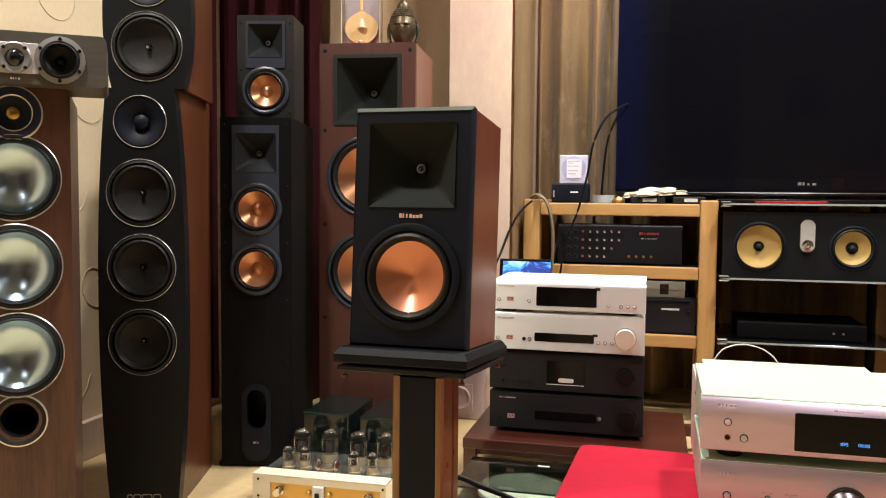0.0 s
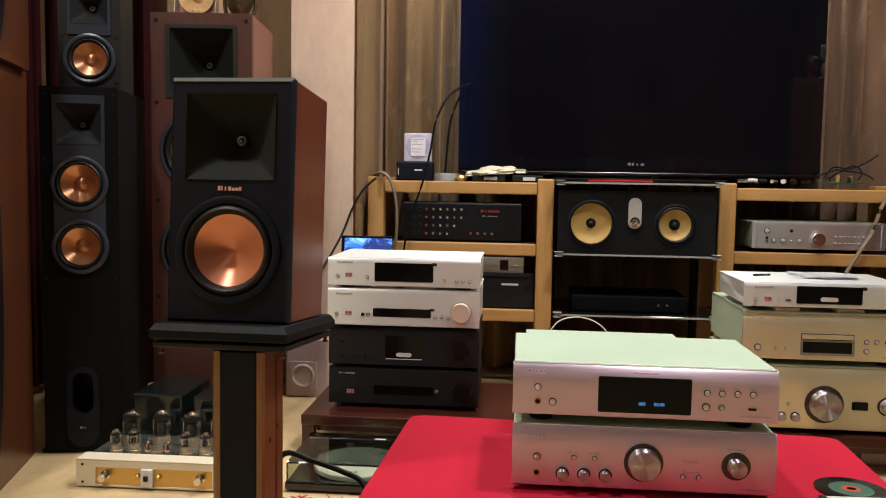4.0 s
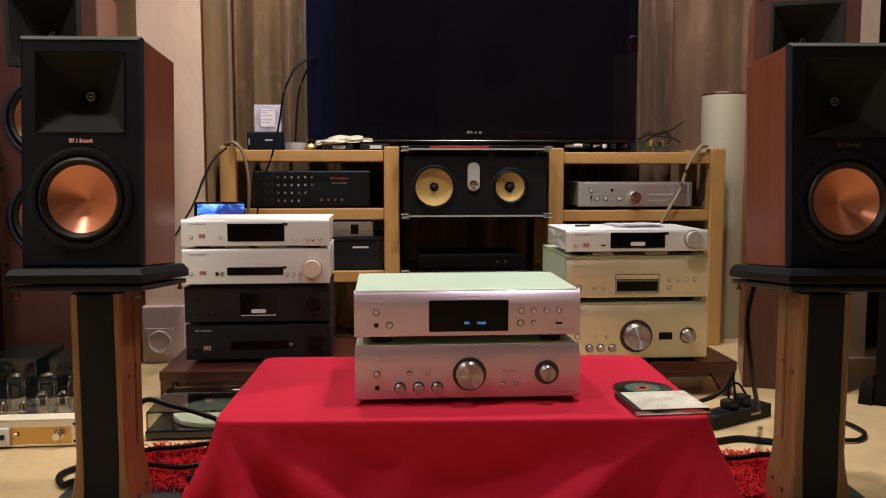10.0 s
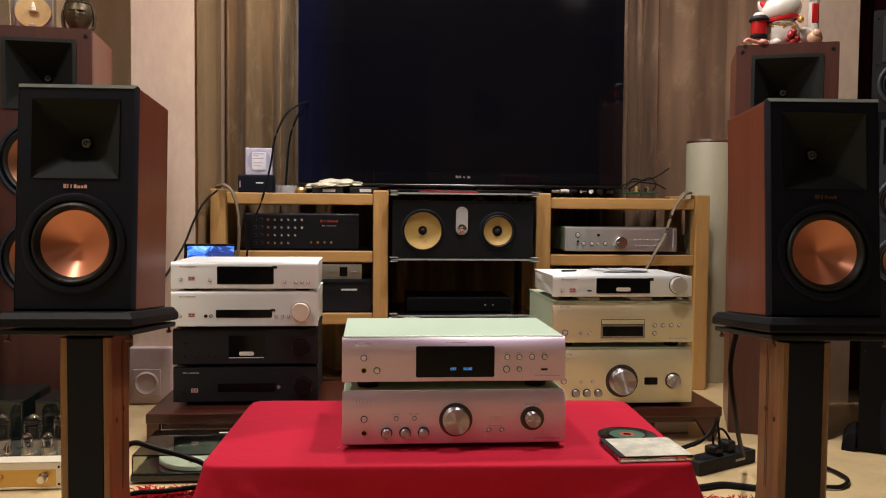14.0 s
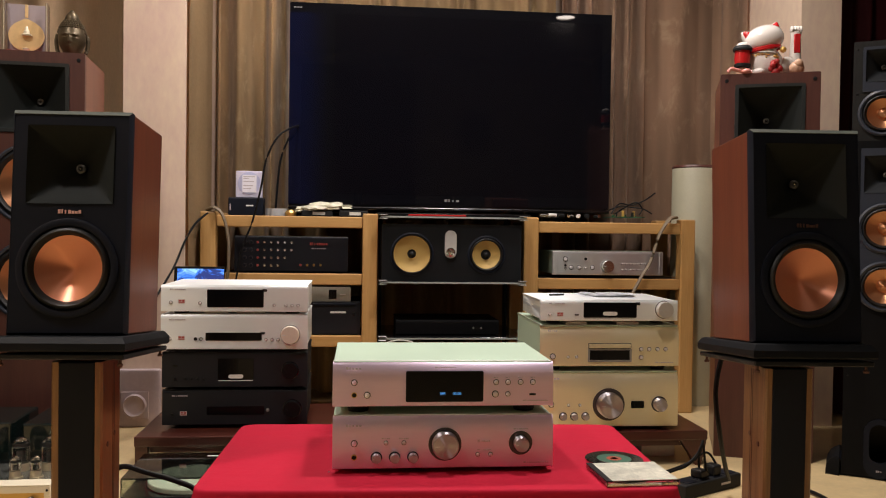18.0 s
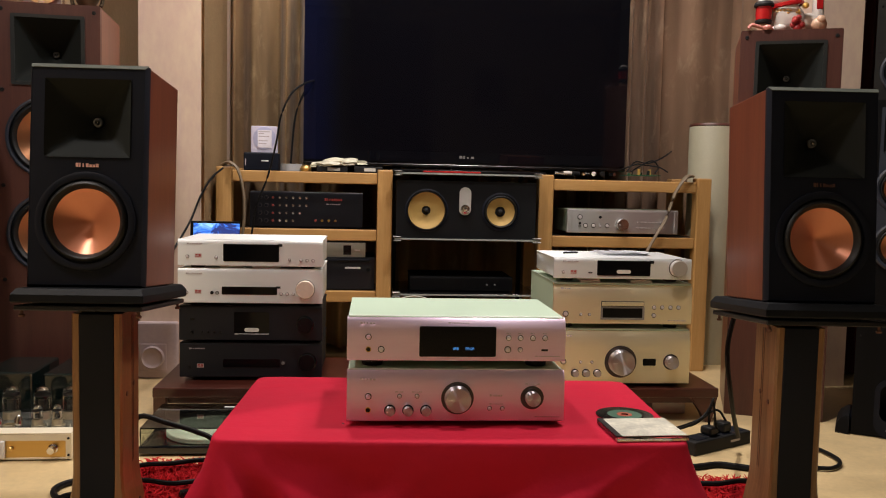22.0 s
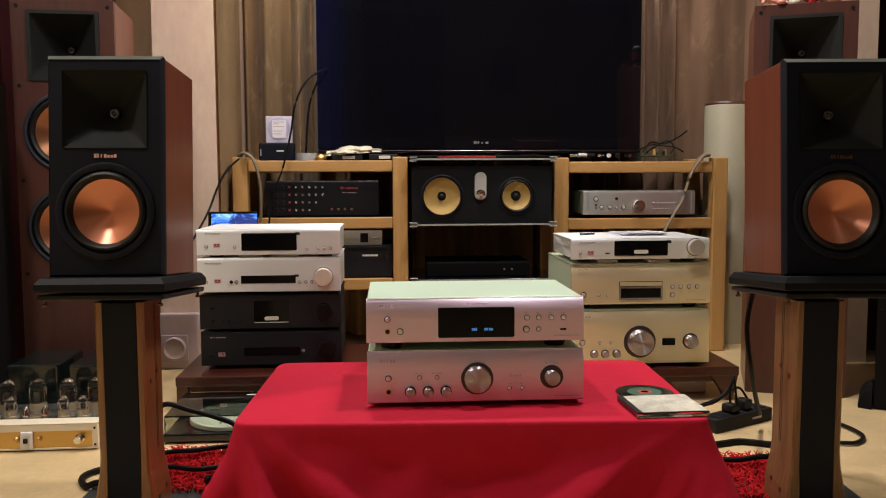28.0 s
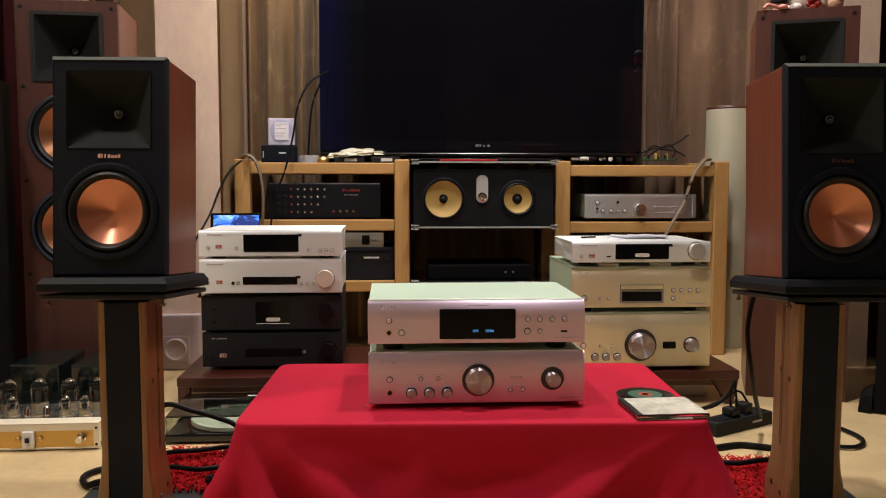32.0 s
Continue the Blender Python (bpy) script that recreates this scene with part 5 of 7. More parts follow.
hifi("network_player", pose(LX, LY + 0.006, 0.2330), 0.428, 0.105, 0.31, black_anod, black_matt, "black hi-fi unit with square dark screen and round knob", [("win", 0.163, 0.268, 0.022, 0.086), ("bar", 0.164, 0.267, 0.0185, 0.0205, label_white), ("bar", 0.194, 0.238, 0.026, 0.038, pale_plastic, "pill_label"), ("knob", 0.376, 0.050, 0.024, 0.016, knob_black, 0.0265, dark_chrome), ("bar", 0.032, 0.045, 0.062, 0.067, screen_dark, "usb_socket")] + [("btn", x, 0.025, 0.0035 if x > 0.05 else 0.0052, knob_black) for x in (0.038, 0.068, 0.086, 0.104, 0.122)], category="hi-fi unit", group="left stack")
cxa = [("win", cx(256), cx(447), 0.026, 0.050), ("knob", cx(545), 0.044, 0.0275, 0.018, rose_knob, 0.0295, plate_alu), ("marks", cx(133), cx(188), 0.087, 0.0040, label_grey, 9), ("jack", cx(222), 0.031, 0.0045), ("jack", cx(240), 0.031, 0.0045), ("btn", cx(135), 0.031, 0.0045)] + [("btn", cx(x), 0.029, 0.0042) for x in (461, 482, 503)] + sticker(cx(163), 0.028) + [("bar", cx(443), cx(458), 0.045, 0.052, black_matt, "window_tab")]
hifi("stereo_amplifier", pose(LX - 0.002, LY - 0.004, 0.3480), 0.430, 0.104, 0.33, white_silver, white_silver, "bright silver amplifier with a round knob in a stack", cxa, category="amplifier", group="left stack")
cxc = [("win", cx(260), cx(452), 0.0135, 0.066), ("marks", cx(135), cx(188), 0.064, 0.0040, label_grey, 9), ("btn", cx(138), 0.027, 0.0045), ("btn", cx(236), 0.025, 0.0042), ("btn", cx(488), 0.020, 0.0038)] + [("btn", cx(x), 0.019, 0.0042) for x in (528, 549, 570)] + sticker(cx(163), 0.024) + [("bar", cx(448), cx(463), 0.060, 0.068, black_matt, "window_tab")]
hifi("cd_transport", pose(LX - 0.001, LY - 0.008, 0.4610), 0.430, 0.078, 0.30, white_silver, white_silver, "bright silver disc transport on top of the stack", cxc, category="cd player", group="left stack")
for px_, pw in ((0.120, 0.07), (0.215, 0.085)):
    wedge = thing("spacer_block", pose(LX + px_, LY + 0.012, 0.4535), "small white spacer block between two silver units", "spacer", "spacer blocks")
    part("block", box(0, pw, 0, 0.05, 0, 0.0065, 0.001, 1), pale_plastic, wedge)

# phone or tablet with a blue picture, standing behind the top unit
tab = thing("tablet", pose(-0.557, 1.2285, 0.4530, -8, 0, 0), "small upright tablet showing a bright blue picture behind silver unit", "tablet")
part("case", box(0, 0.165, 0, 0.008, 0, 0.129, 0.003, 2), black_gloss, tab)
m_scr, t_scr, b_scr = nodes_of("tablet_picture")
co_scr = t_scr.nodes.new("ShaderNodeTexCoord")
nz_scr = node(t_scr, "ShaderNodeTexNoise", Scale=22.0, Detail=3.0, Distortion=1.5)
rp_scr = t_scr.nodes.new("ShaderNodeValToRGB")
t_scr.links.new(co_scr.outputs["Object"], nz_scr.inputs["Vector"])
t_scr.links.new(nz_scr.outputs["Fac"], rp_scr.inputs["Fac"])
rp_scr.color_ramp.elements[0].position, rp_scr.color_ramp.elements[0].color = 0.42, (0.008, 0.03, 0.20, 1)
rp_scr.color_ramp.elements[1].position, rp_scr.color_ramp.elements[1].color = 0.66, (0.35, 0.75, 1.0, 1)
t_scr.links.new(rp_scr.outputs["Color"], b_scr.inputs["Emission Color"])
rp_mid = rp_scr.color_ramp.elements.new(0.50)
rp_mid.color = (0.03, 0.22, 0.95, 1)
b_scr.inputs["Emission Strength"].default_value = 1.25
b_scr.inputs["Base Color"].default_value = (0.01, 0.01, 0.02, 1)
part("screen", box(0.011, 0.163, -0.0006, 0.001, 0.010, 0.121), m_scr, tab, "lit blue screen")

# right stack
D_ = 0.000977
RX0, RY0 = 0.604, 0.868


def dx(px):
    return (px - 88) * D_


pm1 = [("knob", dx(308), 0.068, 0.0385, 0.030, knob_face, 0.050, dark_ring), ("win", dx(380), dx(422), 0.056, 0.078), ("knob", dx(471), 0.068, 0.020, 0.022, knob_face, 0.0245, dark_ring)] + [("knob", dx(x), 0.032, 0.010, 0.016, knob_face, 0.0125, black_satin) for x in (163, 198, 234)] + [("btn", dx(x), 0.066, 0.004) for x in (180, 216)] + [("btn", dx(125), 0.068, 0.008), ("marks", dx(105), dx(150), 0.145, 0.006, label_faint, 5)]
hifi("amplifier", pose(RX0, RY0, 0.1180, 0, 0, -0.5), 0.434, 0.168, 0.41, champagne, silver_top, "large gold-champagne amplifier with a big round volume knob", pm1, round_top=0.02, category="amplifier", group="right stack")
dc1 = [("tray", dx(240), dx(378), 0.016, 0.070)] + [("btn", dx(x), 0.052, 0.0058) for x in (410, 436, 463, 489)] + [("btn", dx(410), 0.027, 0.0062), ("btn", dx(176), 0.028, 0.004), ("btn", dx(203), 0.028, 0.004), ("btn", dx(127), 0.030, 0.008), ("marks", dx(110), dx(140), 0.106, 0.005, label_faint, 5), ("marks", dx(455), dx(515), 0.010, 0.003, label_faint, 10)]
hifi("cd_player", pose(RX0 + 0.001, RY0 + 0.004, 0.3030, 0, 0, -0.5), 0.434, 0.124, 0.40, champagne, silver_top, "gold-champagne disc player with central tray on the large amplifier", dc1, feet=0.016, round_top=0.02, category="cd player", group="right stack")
cxn = [("win", dx(225), dx(395), 0.010, 0.056), ("bar", dx(287), dx(333), 0.0165, 0.028, pale_plastic, "pill_label"), ("knob", dx(483), 0.035, 0.0255, 0.020, white_ring, 0.0275, dark_ring), ("bar", dx(197), dx(210), 0.016, 0.020, black_matt, "usb_socket"), ("btn", dx(118), 0.019, 0.0042), ("marks", dx(115), dx(165), 0.051, 0.0035, label_grey, 9)] + sticker(dx(140), 0.014) + [("bar", dx(392), dx(406), 0.048, 0.057, black_matt, "window_tab")]
hifi("network_player", pose(RX0 - 0.001, RY0 + 0.004, 0.4420, 0, 0, -0.5), 0.430, 0.062, 0.30, white_silver, white_silver, "bright silver network player with dark screen and round knob", cxn, category="hi-fi unit", group="right stack")
for px_, pw in ((0.085, 0.065), (0.245, 0.07)):
    wedge = thing("spacer_block", pose(RX0 + px_, RY0 + 0.022, 0.4275), "white plastic spacer block between silver player and gold unit", "spacer", "spacer blocks")
    part("block", box(0, pw, 0, 0.05, 0, 0.010, 0.003, 2), pale_plastic, wedge)
papers = thing("paper_sleeves", pose(0.775, 0.985, 0.505), "thin white paper sleeves lying loosely on the silver player", "papers")
paper_white = surface("paper_white", (0.80, 0.81, 0.84), 0.5, var=0.05, scale=30, bump=0.02)
for i, (x, y, w_, d_, turn, lift) in enumerate(((0.0, 0.010, 0.165, 0.150, -3, 0.0), (0.022, -0.004, 0.150, 0.145, 5, 0.003), (0.045, 0.012, 0.120, 0.120, -9, 0.0065))):
    sheet = bmesh.new()
    grid = [[sheet.verts.new((w_ * u / 8, d_ * v / 6, lift + 0.0006 + 0.0022 * math.sin(0.6 * u + i) ** 2 + 0.0012 * math.sin(0.7 * v + i) ** 2)) for u in range(9)] for v in range(7)]
    for g0, g1 in zip(grid, grid[1:]):
        for u in range(8):
            sheet.faces.new((g0[u], g0[u + 1], g1[u + 1], g1[u]))
    bmesh.ops.solidify(sheet, geom=sheet.faces[:], thickness=-0.0007)
    part("sleeve", sheet, paper_white, papers, smooth=True).matrix_basis = pose(x, y, 0, 0, 0, turn)
pen = thing("pen", pose(0.668, 1.03, 0.5085, 0, 0, 22), "thin black pen lying on the silver player", "pen")
part("barrel", sweep([(0, 0, 0), (0.03, 0, 0), (0.055, 0, 0)], 0.003), black_matt, pen)

# low dark rack under both stacks
low = thing("low_rack", pose(0, 0, 0), "long low rack of dark red-stained wood under the two stacks", "rack")
for x0, x1 in ((-0.583, 0.02), (0.50, 1.128)):
    part("shelf", box(x0, x1, 0.845, 1.30, 0.078, 0.107, 0.003), mahogany, low)
    part("apron", box(x0 + 0.035, x1 - 0.035, 0.885, 0.903, 0.052, 0.0775, 0.002), mahogany, low)
    for lx, inw in ((x0, 1), (x1, -1)):
        for ly in (0.850, 1.255):
            # brackets that narrow to a point on the floor
            secs = [[(lx + inw * a, ly + b_, z) for a, b_ in ((a0, 0), (a1, 0), (a1, 0.032), (a0, 0.032))] for z, a0, a1 in (((0, 0.002, 0.034), (0.0775, 0.002, 0.036)) if lx < -0.3 else ((0, 0.020, 0.036), (0.030, 0.010, 0.052), (0.0775, 0.002, 0.085)))]
            part("leg", loft(secs, True), mahogany, low)
part("cross_beam", box(0.02, 0.50, 1.24, 1.28, 0.05, 0.08, 0.002), mahogany, low)


# ---- tall oak racks ----
def rack(x0, x1, y0, y1, top, rails, label):
    s = thing("shelf_rack", pose(x0, y0, 0), label, "rack", "oak shelf racks")
    w, d = x1 - x0, y1 - y0
    p = 0.058
    post = part("post", box(0, p, 0, p, 0, top, 0.005, 2), oak, s, loc=(0, 0, 0))
    for px_, py_ in ((w - p, 0), (0, d - p), (w - p, d - p)):
        again(post, (px_, py_, 0))
    for z in rails:
        part("front_rail", box(p + 0.0005, w - p - 0.0005, 0.010, 0.036, z - 0.043, z, 0.004, 2), oak_x, s)
        part("back_rail", box(p + 0.0005, w - p - 0.0005, d - 0.036, d - 0.010, z - 0.043, z, 0.004, 2), oak_x, s)
        for sx in (0.010, w - 0.036):
            part("side_rail", box(sx, sx + 0.026, p + 0.0005, d - p - 0.0005, z - 0.043, z, 0.004, 2), oak, s)
        part("shelf", box(0.012, w - 0.012, p + 0.001, d - p - 0.001, z - 0.012, z - 0.001, 0.001, 1), black_matt, s, "dark shelf board")
    return s


rack(-0.533, 0.128, 1.575, 1.925, 0.772, (0.759, 0.542, 0.306), "open oak rack holding a karaoke amplifier beside the television")
rack(0.693, 1.382, 1.575, 1.925, 0.768, (0.752, 0.532, 0.300), "open oak rack holding a silver preamplifier beside the television")

kar = [("btn", 0.087 + 0.0255 * c, 0.112 - 0.0295 * r, 0.0052, label_red if c == 0 else chrome) for r in range(4) for c in range(6) if not ((r == 2 and c == 5) or (r == 3 and c > 3))]
kar += [("btn", 0.249 + 0.0255 * i, 0.026, 0.0052, label_red if i == 0 else gold_dome) for i in range(4)] + [("marks", 0.283, 0.352, 0.103, 0.010, label_red, 8), ("marks", 0.290, 0.345, 0.088, 0.004, label_grey, 8)]
kar += [("btn", x, z, 0.0075, black_satin) for x in (0.038, 0.062) for z in (0.112, 0.0825, 0.053, 0.0235)]
hifi("karaoke_amplifier", pose(-0.415, 1.640, 0.546), 0.43, 0.135, 0.22, blue_panel, black_matt, "blue-black karaoke amplifier with rows of small knobs", kar, feet=0.004, category="amplifier")
pre = [("knob", 0.218, 0.034, 0.0235, 0.02, chrome, 0.0255), ("jack", 0.131, 0.062, 0.005), ("btn", 0.050, 0.0615, 0.009), ("jack", 0.050, 0.037, 0.004), ("jack", 0.050, 0.026, 0.004), ("btn", 0.131, 0.027, 0.004)]
pre += [("btn", x, 0.029, 0.008) for x in (0.073, 0.105, 0.159)] + [("btn", 0.278 + 0.0155 * i, z, 0.0030) for i in range(8) for z in (0.0445, 0.022)]
pre_amp = hifi("silver_preamplifier", pose(0.810, 1.585, 0.546), 0.443, 0.092, 0.26, pre_silver, silver_top, "silver preamplifier with a central knob on a rack shelf", pre, feet=0.004, category="amplifier")
for x0 in (0.0, 0.428):
    part("end_cap", box(x0, x0 + 0.015, -0.004, -0.0002, 0.002, 0.090, 0.0015, 2), pre_silver, pre_amp, "rounded silver end cap")
blk = thing("power_amplifier", pose(-0.135, 1.62, 0.307), "black amplifier with a grey panel on the lower rack shelf", "amplifier")
part("body", box(0, 0.20, 0.004, 0.28, 0, 0.125, 0.003), black_matt, blk)
part("front_plate", box(0.0, 0.20, 0, 0.0038, 0.002, 0.125, 0.001), black_anod, blk)
part("handle", box(0.02, 0.18, -0.008, 0, 0.112, 0.121, 0.003), black_satin, blk)
part("marking", box(0.085, 0.145, -0.001, 0.001, 0.082, 0.089), label_white, blk)
part("switch", lathe([(0.008, 0), (0.007, -0.006), (0, -0.006)], 16), black_gloss, blk, loc=(0.175, 0, 0.08))
tuner = thing("tuner", pose(-0.142, 1.632, 0.4325), "small grey unit with a black window on the black amplifier", "hi-fi unit")
part("body", box(0, 0.17, 0.003, 0.22, 0, 0.056, 0.002), black_matt, tuner)
part("front_plate", box(0, 0.17, 0, 0.0028, 0, 0.056, 0.001), surface("grey_face", (0.42, 0.42, 0.36), 0.45, metal=0.3), tuner)
part("window", box(0.085, 0.115, -0.001, 0.001, 0.010, 0.046), black_gloss, tuner)
part("marking", box(0.128, 0.15, -0.001, 0.001, 0.026, 0.030), label_white, tuner)

# ---- glass stand with the centre speaker ----
# Pale colour for the light line painted along each shelf's front edge.
glass_edge_glint = surface("glass_edge_glint", (0.30, 0.33, 0.31), 0.25, bump=0)
gs = thing("glass_stand", pose(0.135, 1.50, 0), "black glass stand with thin chrome-clamped shelves under the television", "tv stand")
for z in (0.757, 0.512, 0.302, 0.10):
    part("glass_shelf", box(0, 0.552, 0, 0.42, z, z + 0.008, 0.001, 1), black_gloss, gs, "black glass shelf")
    part("shelf_edge", box(0.001, 0.551, -0.0012, -0.0002, z + 0.001, z + 0.007), glass_edge_glint, gs, "pale strip painted as the lit shelf edge")
    for sx in (-0.004, 0.526):
        for dz in (-0.0050, 0.0095):
            part("clamp", box(sx, sx + 0.03, -0.006, 0.02, z + dz, z + dz + 0.0032, 0.0008, 1), plate_alu, gs)
for sx in (0.006, 0.534):
    part("upright", box(sx, sx + 0.012, 0.36, 0.40, 0, 0.756), black_satin, gs)
cs = thing("centre_speaker", pose(0.142, 1.522, 0.5205), "black centre speaker with two yellow cones and silver tweeter", "speaker")
part("cabinet", box(0, 0.53, 0.012, 0.30, 0, 0.215, 0.004, 2, keep_open="front"), black_ash, cs)
part("baffle", panel(rect_loop(0, 0.53, 0, 0.215, 0.005), [circle_loop(0.113, 0.102, 0.070), circle_loop(0.396, 0.102, 0.060)], 0.0, 0.0118), jamo_black, cs)
part("inner_box", box(0.01, 0.52, 0.09, 0.095, 0.01, 0.205), rubber, cs)
cm = (black_satin, rubber, kevlar, black_matt)
driver(cs, 0.113, 0.102, -0.001, 0.082, 0.0735, 0.0700, cm, 0.016, "plug", 48, 0.24)
driver(cs, 0.396, 0.102, -0.001, 0.073, 0.064, 0.0540, cm, 0.016, "plug", 48, 0.36)
part("tweeter_pod", panel(rect_loop(0.236, 0.280, 0.087, 0.192, 0.0215, 8), [], -0.010, 0.0), pod_silver, cs, "silver pill-shaped tweeter pod")
part("tweeter", lathe([(0.018, -0.010), (0.017, -0.014), (0.011, -0.015), (0.009, -0.012), (0, -0.017)], 28), chrome, cs, loc=(0.258, 0, 0.110), smooth=True)
hifi("disc_recorder", pose(0.20, 1.58, 0.312), 0.40, 0.055, 0.25, black_ash, black_ash, "black disc recorder on a glass shelf", [("btn", 0.30, 0.025, 0.004, plate_alu), ("btn", 0.33, 0.025, 0.004, plate_alu)], category="dvd player")

# ---- television ----
tv = thing("television", pose(0.425, 1.72, 0.790), "large black flat television, switched off, between the curtains", "television")
part("back_shell", box(-0.60, 0.60, 0.032, 0.085, 0.04, 0.76, 0.012, 2), black_satin, tv)
part("bezel", panel(rect_loop(-0.646, 0.646, 0.012, 0.808, 0.006), [rect_loop(-0.612, 0.612, 0.058, 0.774, 0.0)], 0.0, 0.034), black_gloss, tv, "glossy black bezel")
part("screen", box(-0.6125, 0.6125, 0.0035, 0.03, 0.0575, 0.7745), tv_glass, tv, "dark glossy screen")
part("front_frame", panel(rect_loop(-0.645, 0.645, 0.020, 0.807), [rect_loop(-0.606, 0.606, 0.062, 0.768)], -0.0036, -0.0005), tv_bezel, tv, "flush blue-black glass border")
part("cover_glass", box(-0.6055, 0.6055, -0.0035, -0.0005, 0.0625, 0.7675), tv_glass, tv)
# Thin sheet that carries the painted blue sheen.
part("edge_strip", box(-0.6455, -0.470, -0.0046, -0.0037, 0.0205, 0.768), tv_sheen, tv, "blue-black sheen painted along one side")
badge(tv, -0.615, 0.785, -0.0037, 0.032, 0.006, plate_alu, "", 6, 8)
part("bottom_bar", box(-0.646, 0.646, -0.012, 0.030, 0.0, 0.0118, 0.003), dark_chrome, tv, "dark polished lower edge bar")
badge(tv, 0.0, 0.037, -0.0036, 0.062, 0.010, plate_alu, "small white maker's mark", 4, 3)
part("stand_neck", box(-0.06, 0.06, 0.02, 0.05, -0.012, 0.005), black_gloss, tv)
part("stand_base", box(-0.30, 0.30, -0.12, 0.16, -0.0245, -0.012, 0.004), black_gloss, tv)


# ---- valve amplifier on the floor ----
va = thing("valve_amplifier", pose(-1.052, 0.512, 0, 0, 0, 1), "valve amplifier with cream and brass front and bare tubes", "amplifier")
W = 0.352
part("chassis", box(0.004, W - 0.004, 0.012, 0.46, 0.012, 0.058, 0.003), cream, va)
part("front_frame", panel(rect_loop(0, W, 0.004, 0.068, 0.002), [rect_loop(0.048, W - 0.014, 0.008, 0.052, 0.0)], 0.0, 0.012), cream, va, "cream front frame")
part("brass_panel", box(0.0475, W - 0.0135, 0.004, 0.0115, 0.0075, 0.0525), brass, va, "brushed brass panel")
part("top_edge", box(0, W, 0.0, 0.05, 0.0685, 0.072, 0.001, 1), cream, va)
part("deck", box(0.006, W - 0.006, 0.0505, 0.455, 0.0585, 0.0655, 0.001, 1), deck_steel, va, "polished steel deck")
part("base", box(0.01, W - 0.01, 0.01, 0.45, 0, 0.0118), black_matt, va)
kn = part("knob", lathe([(0.012, 0), (0.012, -0.004), (0.0095, -0.006), (0.0095, -0.022), (0.0085, -0.024), (0, -0.024)], 24), chrome, va, loc=(0.072, 0.004, 0.031), smooth=True)
again(kn, (W - 0.045, 0.004, 0.031))
kb = part("brass_knob", lathe([(0.007, 0), (0.007, -0.006), (0.004, -0.009), (0, -0.009)], 18), brass, va, loc=(0.152, 0.004, 0.031), smooth=True)
again(kb, (0.205, 0.004, 0.031))
sw = part("switch_plate", box(0.163, 0.192, -0.008, 0.004, 0.008, 0.052, 0.002), label_white, va, "white switch plate")
part("toggle", box(-0.005, 0.005, -0.006, 0, -0.006, 0.006, 0.001), black_matt, sw, loc=(0.1775, -0.008, 0.031))
screws(va, [(0.016, 0.058), (0.016, 0.015), (W - 0.007, 0.058), (W - 0.007, 0.015)], -0.0002, 0.003)


def tube(x, y, r, h, big):
    t = part("tube", lathe([(r * 0.80, 0.012), (r * 0.94, 0.022), (r, h * 0.45), (r, h * 0.66), (r * 0.92, h * 0.80), (r * 0.72, h * 0.92), (r * 0.40, h * 0.985), (0, h)], 24, "z"), tube_glass, va, "clear glass tube", loc=(x, y, 0.0655), smooth=True)
    part("tube_base", lathe([(0, 0), (r * 1.0, 0), (r * 1.0, 0.016), (r * 0.90, 0.020), (0, 0.020)], 24, "z"), socket_gold, t, smooth=True)
    part("plates", box(-r * 0.30, r * 0.30, -r * 0.22, r * 0.22, 0.022, h * 0.60, 0.002), tube_plate, t)
    part("getter", lathe([(r * 0.66, h * 0.905), (r * 0.50, h * 0.945), (r * 0.32, h * 0.974), (0, h * 0.988)], 20, "z"), getter, t, "silvered getter tip", smooth=True)
    part("mica", lathe([(0, h * 0.71), (r * 0.80, h * 0.71), (r * 0.80, h * 0.72), (0, h * 0.72)], 18, "z"), tube_plate, t)
    for sx in (-0.62, 0.62):
        part("support_rod", lathe([(0, 0.016), (0.0009, 0.016), (0.0009, h * 0.76), (0, h * 0.76)], 6, "z"), chrome, t, loc=(r * sx, 0, 0))


for x, y in ((0.070, 0.155), (0.145, 0.165), (0.227, 0.160), (0.300, 0.165)):
    tube(x, y, 0.0225, 0.087, True)
for x, y in ((0.060, 0.085), (0.103, 0.092), (0.240, 0.085), (0.290, 0.085)):
    tube(x, y, 0.0140, 0.057, False)
for x, y in ((0.148, 0.075), (0.195, 0.080)):
    c = part("capacitor", lathe([(0, 0), (0.010, 0), (0.010, 0.022), (0.004, 0.030), (0, 0.034)], 18, "z"), chrome, va, loc=(x, y, 0.0655), smooth=True)
for x, y in ((0.062, 0.085), (0.105, 0.092), (0.242, 0.085), (0.292, 0.085), (0.17, 0.085)):
    part("socket_ring", lathe([(0.0, 0.0), (0.0172, 0.0), (0.0172, 0.004), (0.014, 0.005)], 24, "z"), socket_gold, va, loc=(x, y, 0.0657), smooth=True)
for x0, x1, y0, y1, top in ((0.040, 0.178, 0.225, 0.44, 0.176), (0.205, 0.338, 0.225, 0.44, 0.172)):
    part("transformer", box(x0, x1, y0, y1, 0.0658, top, 0.006, 3), green_gloss, va, "glossy dark green transformer box")

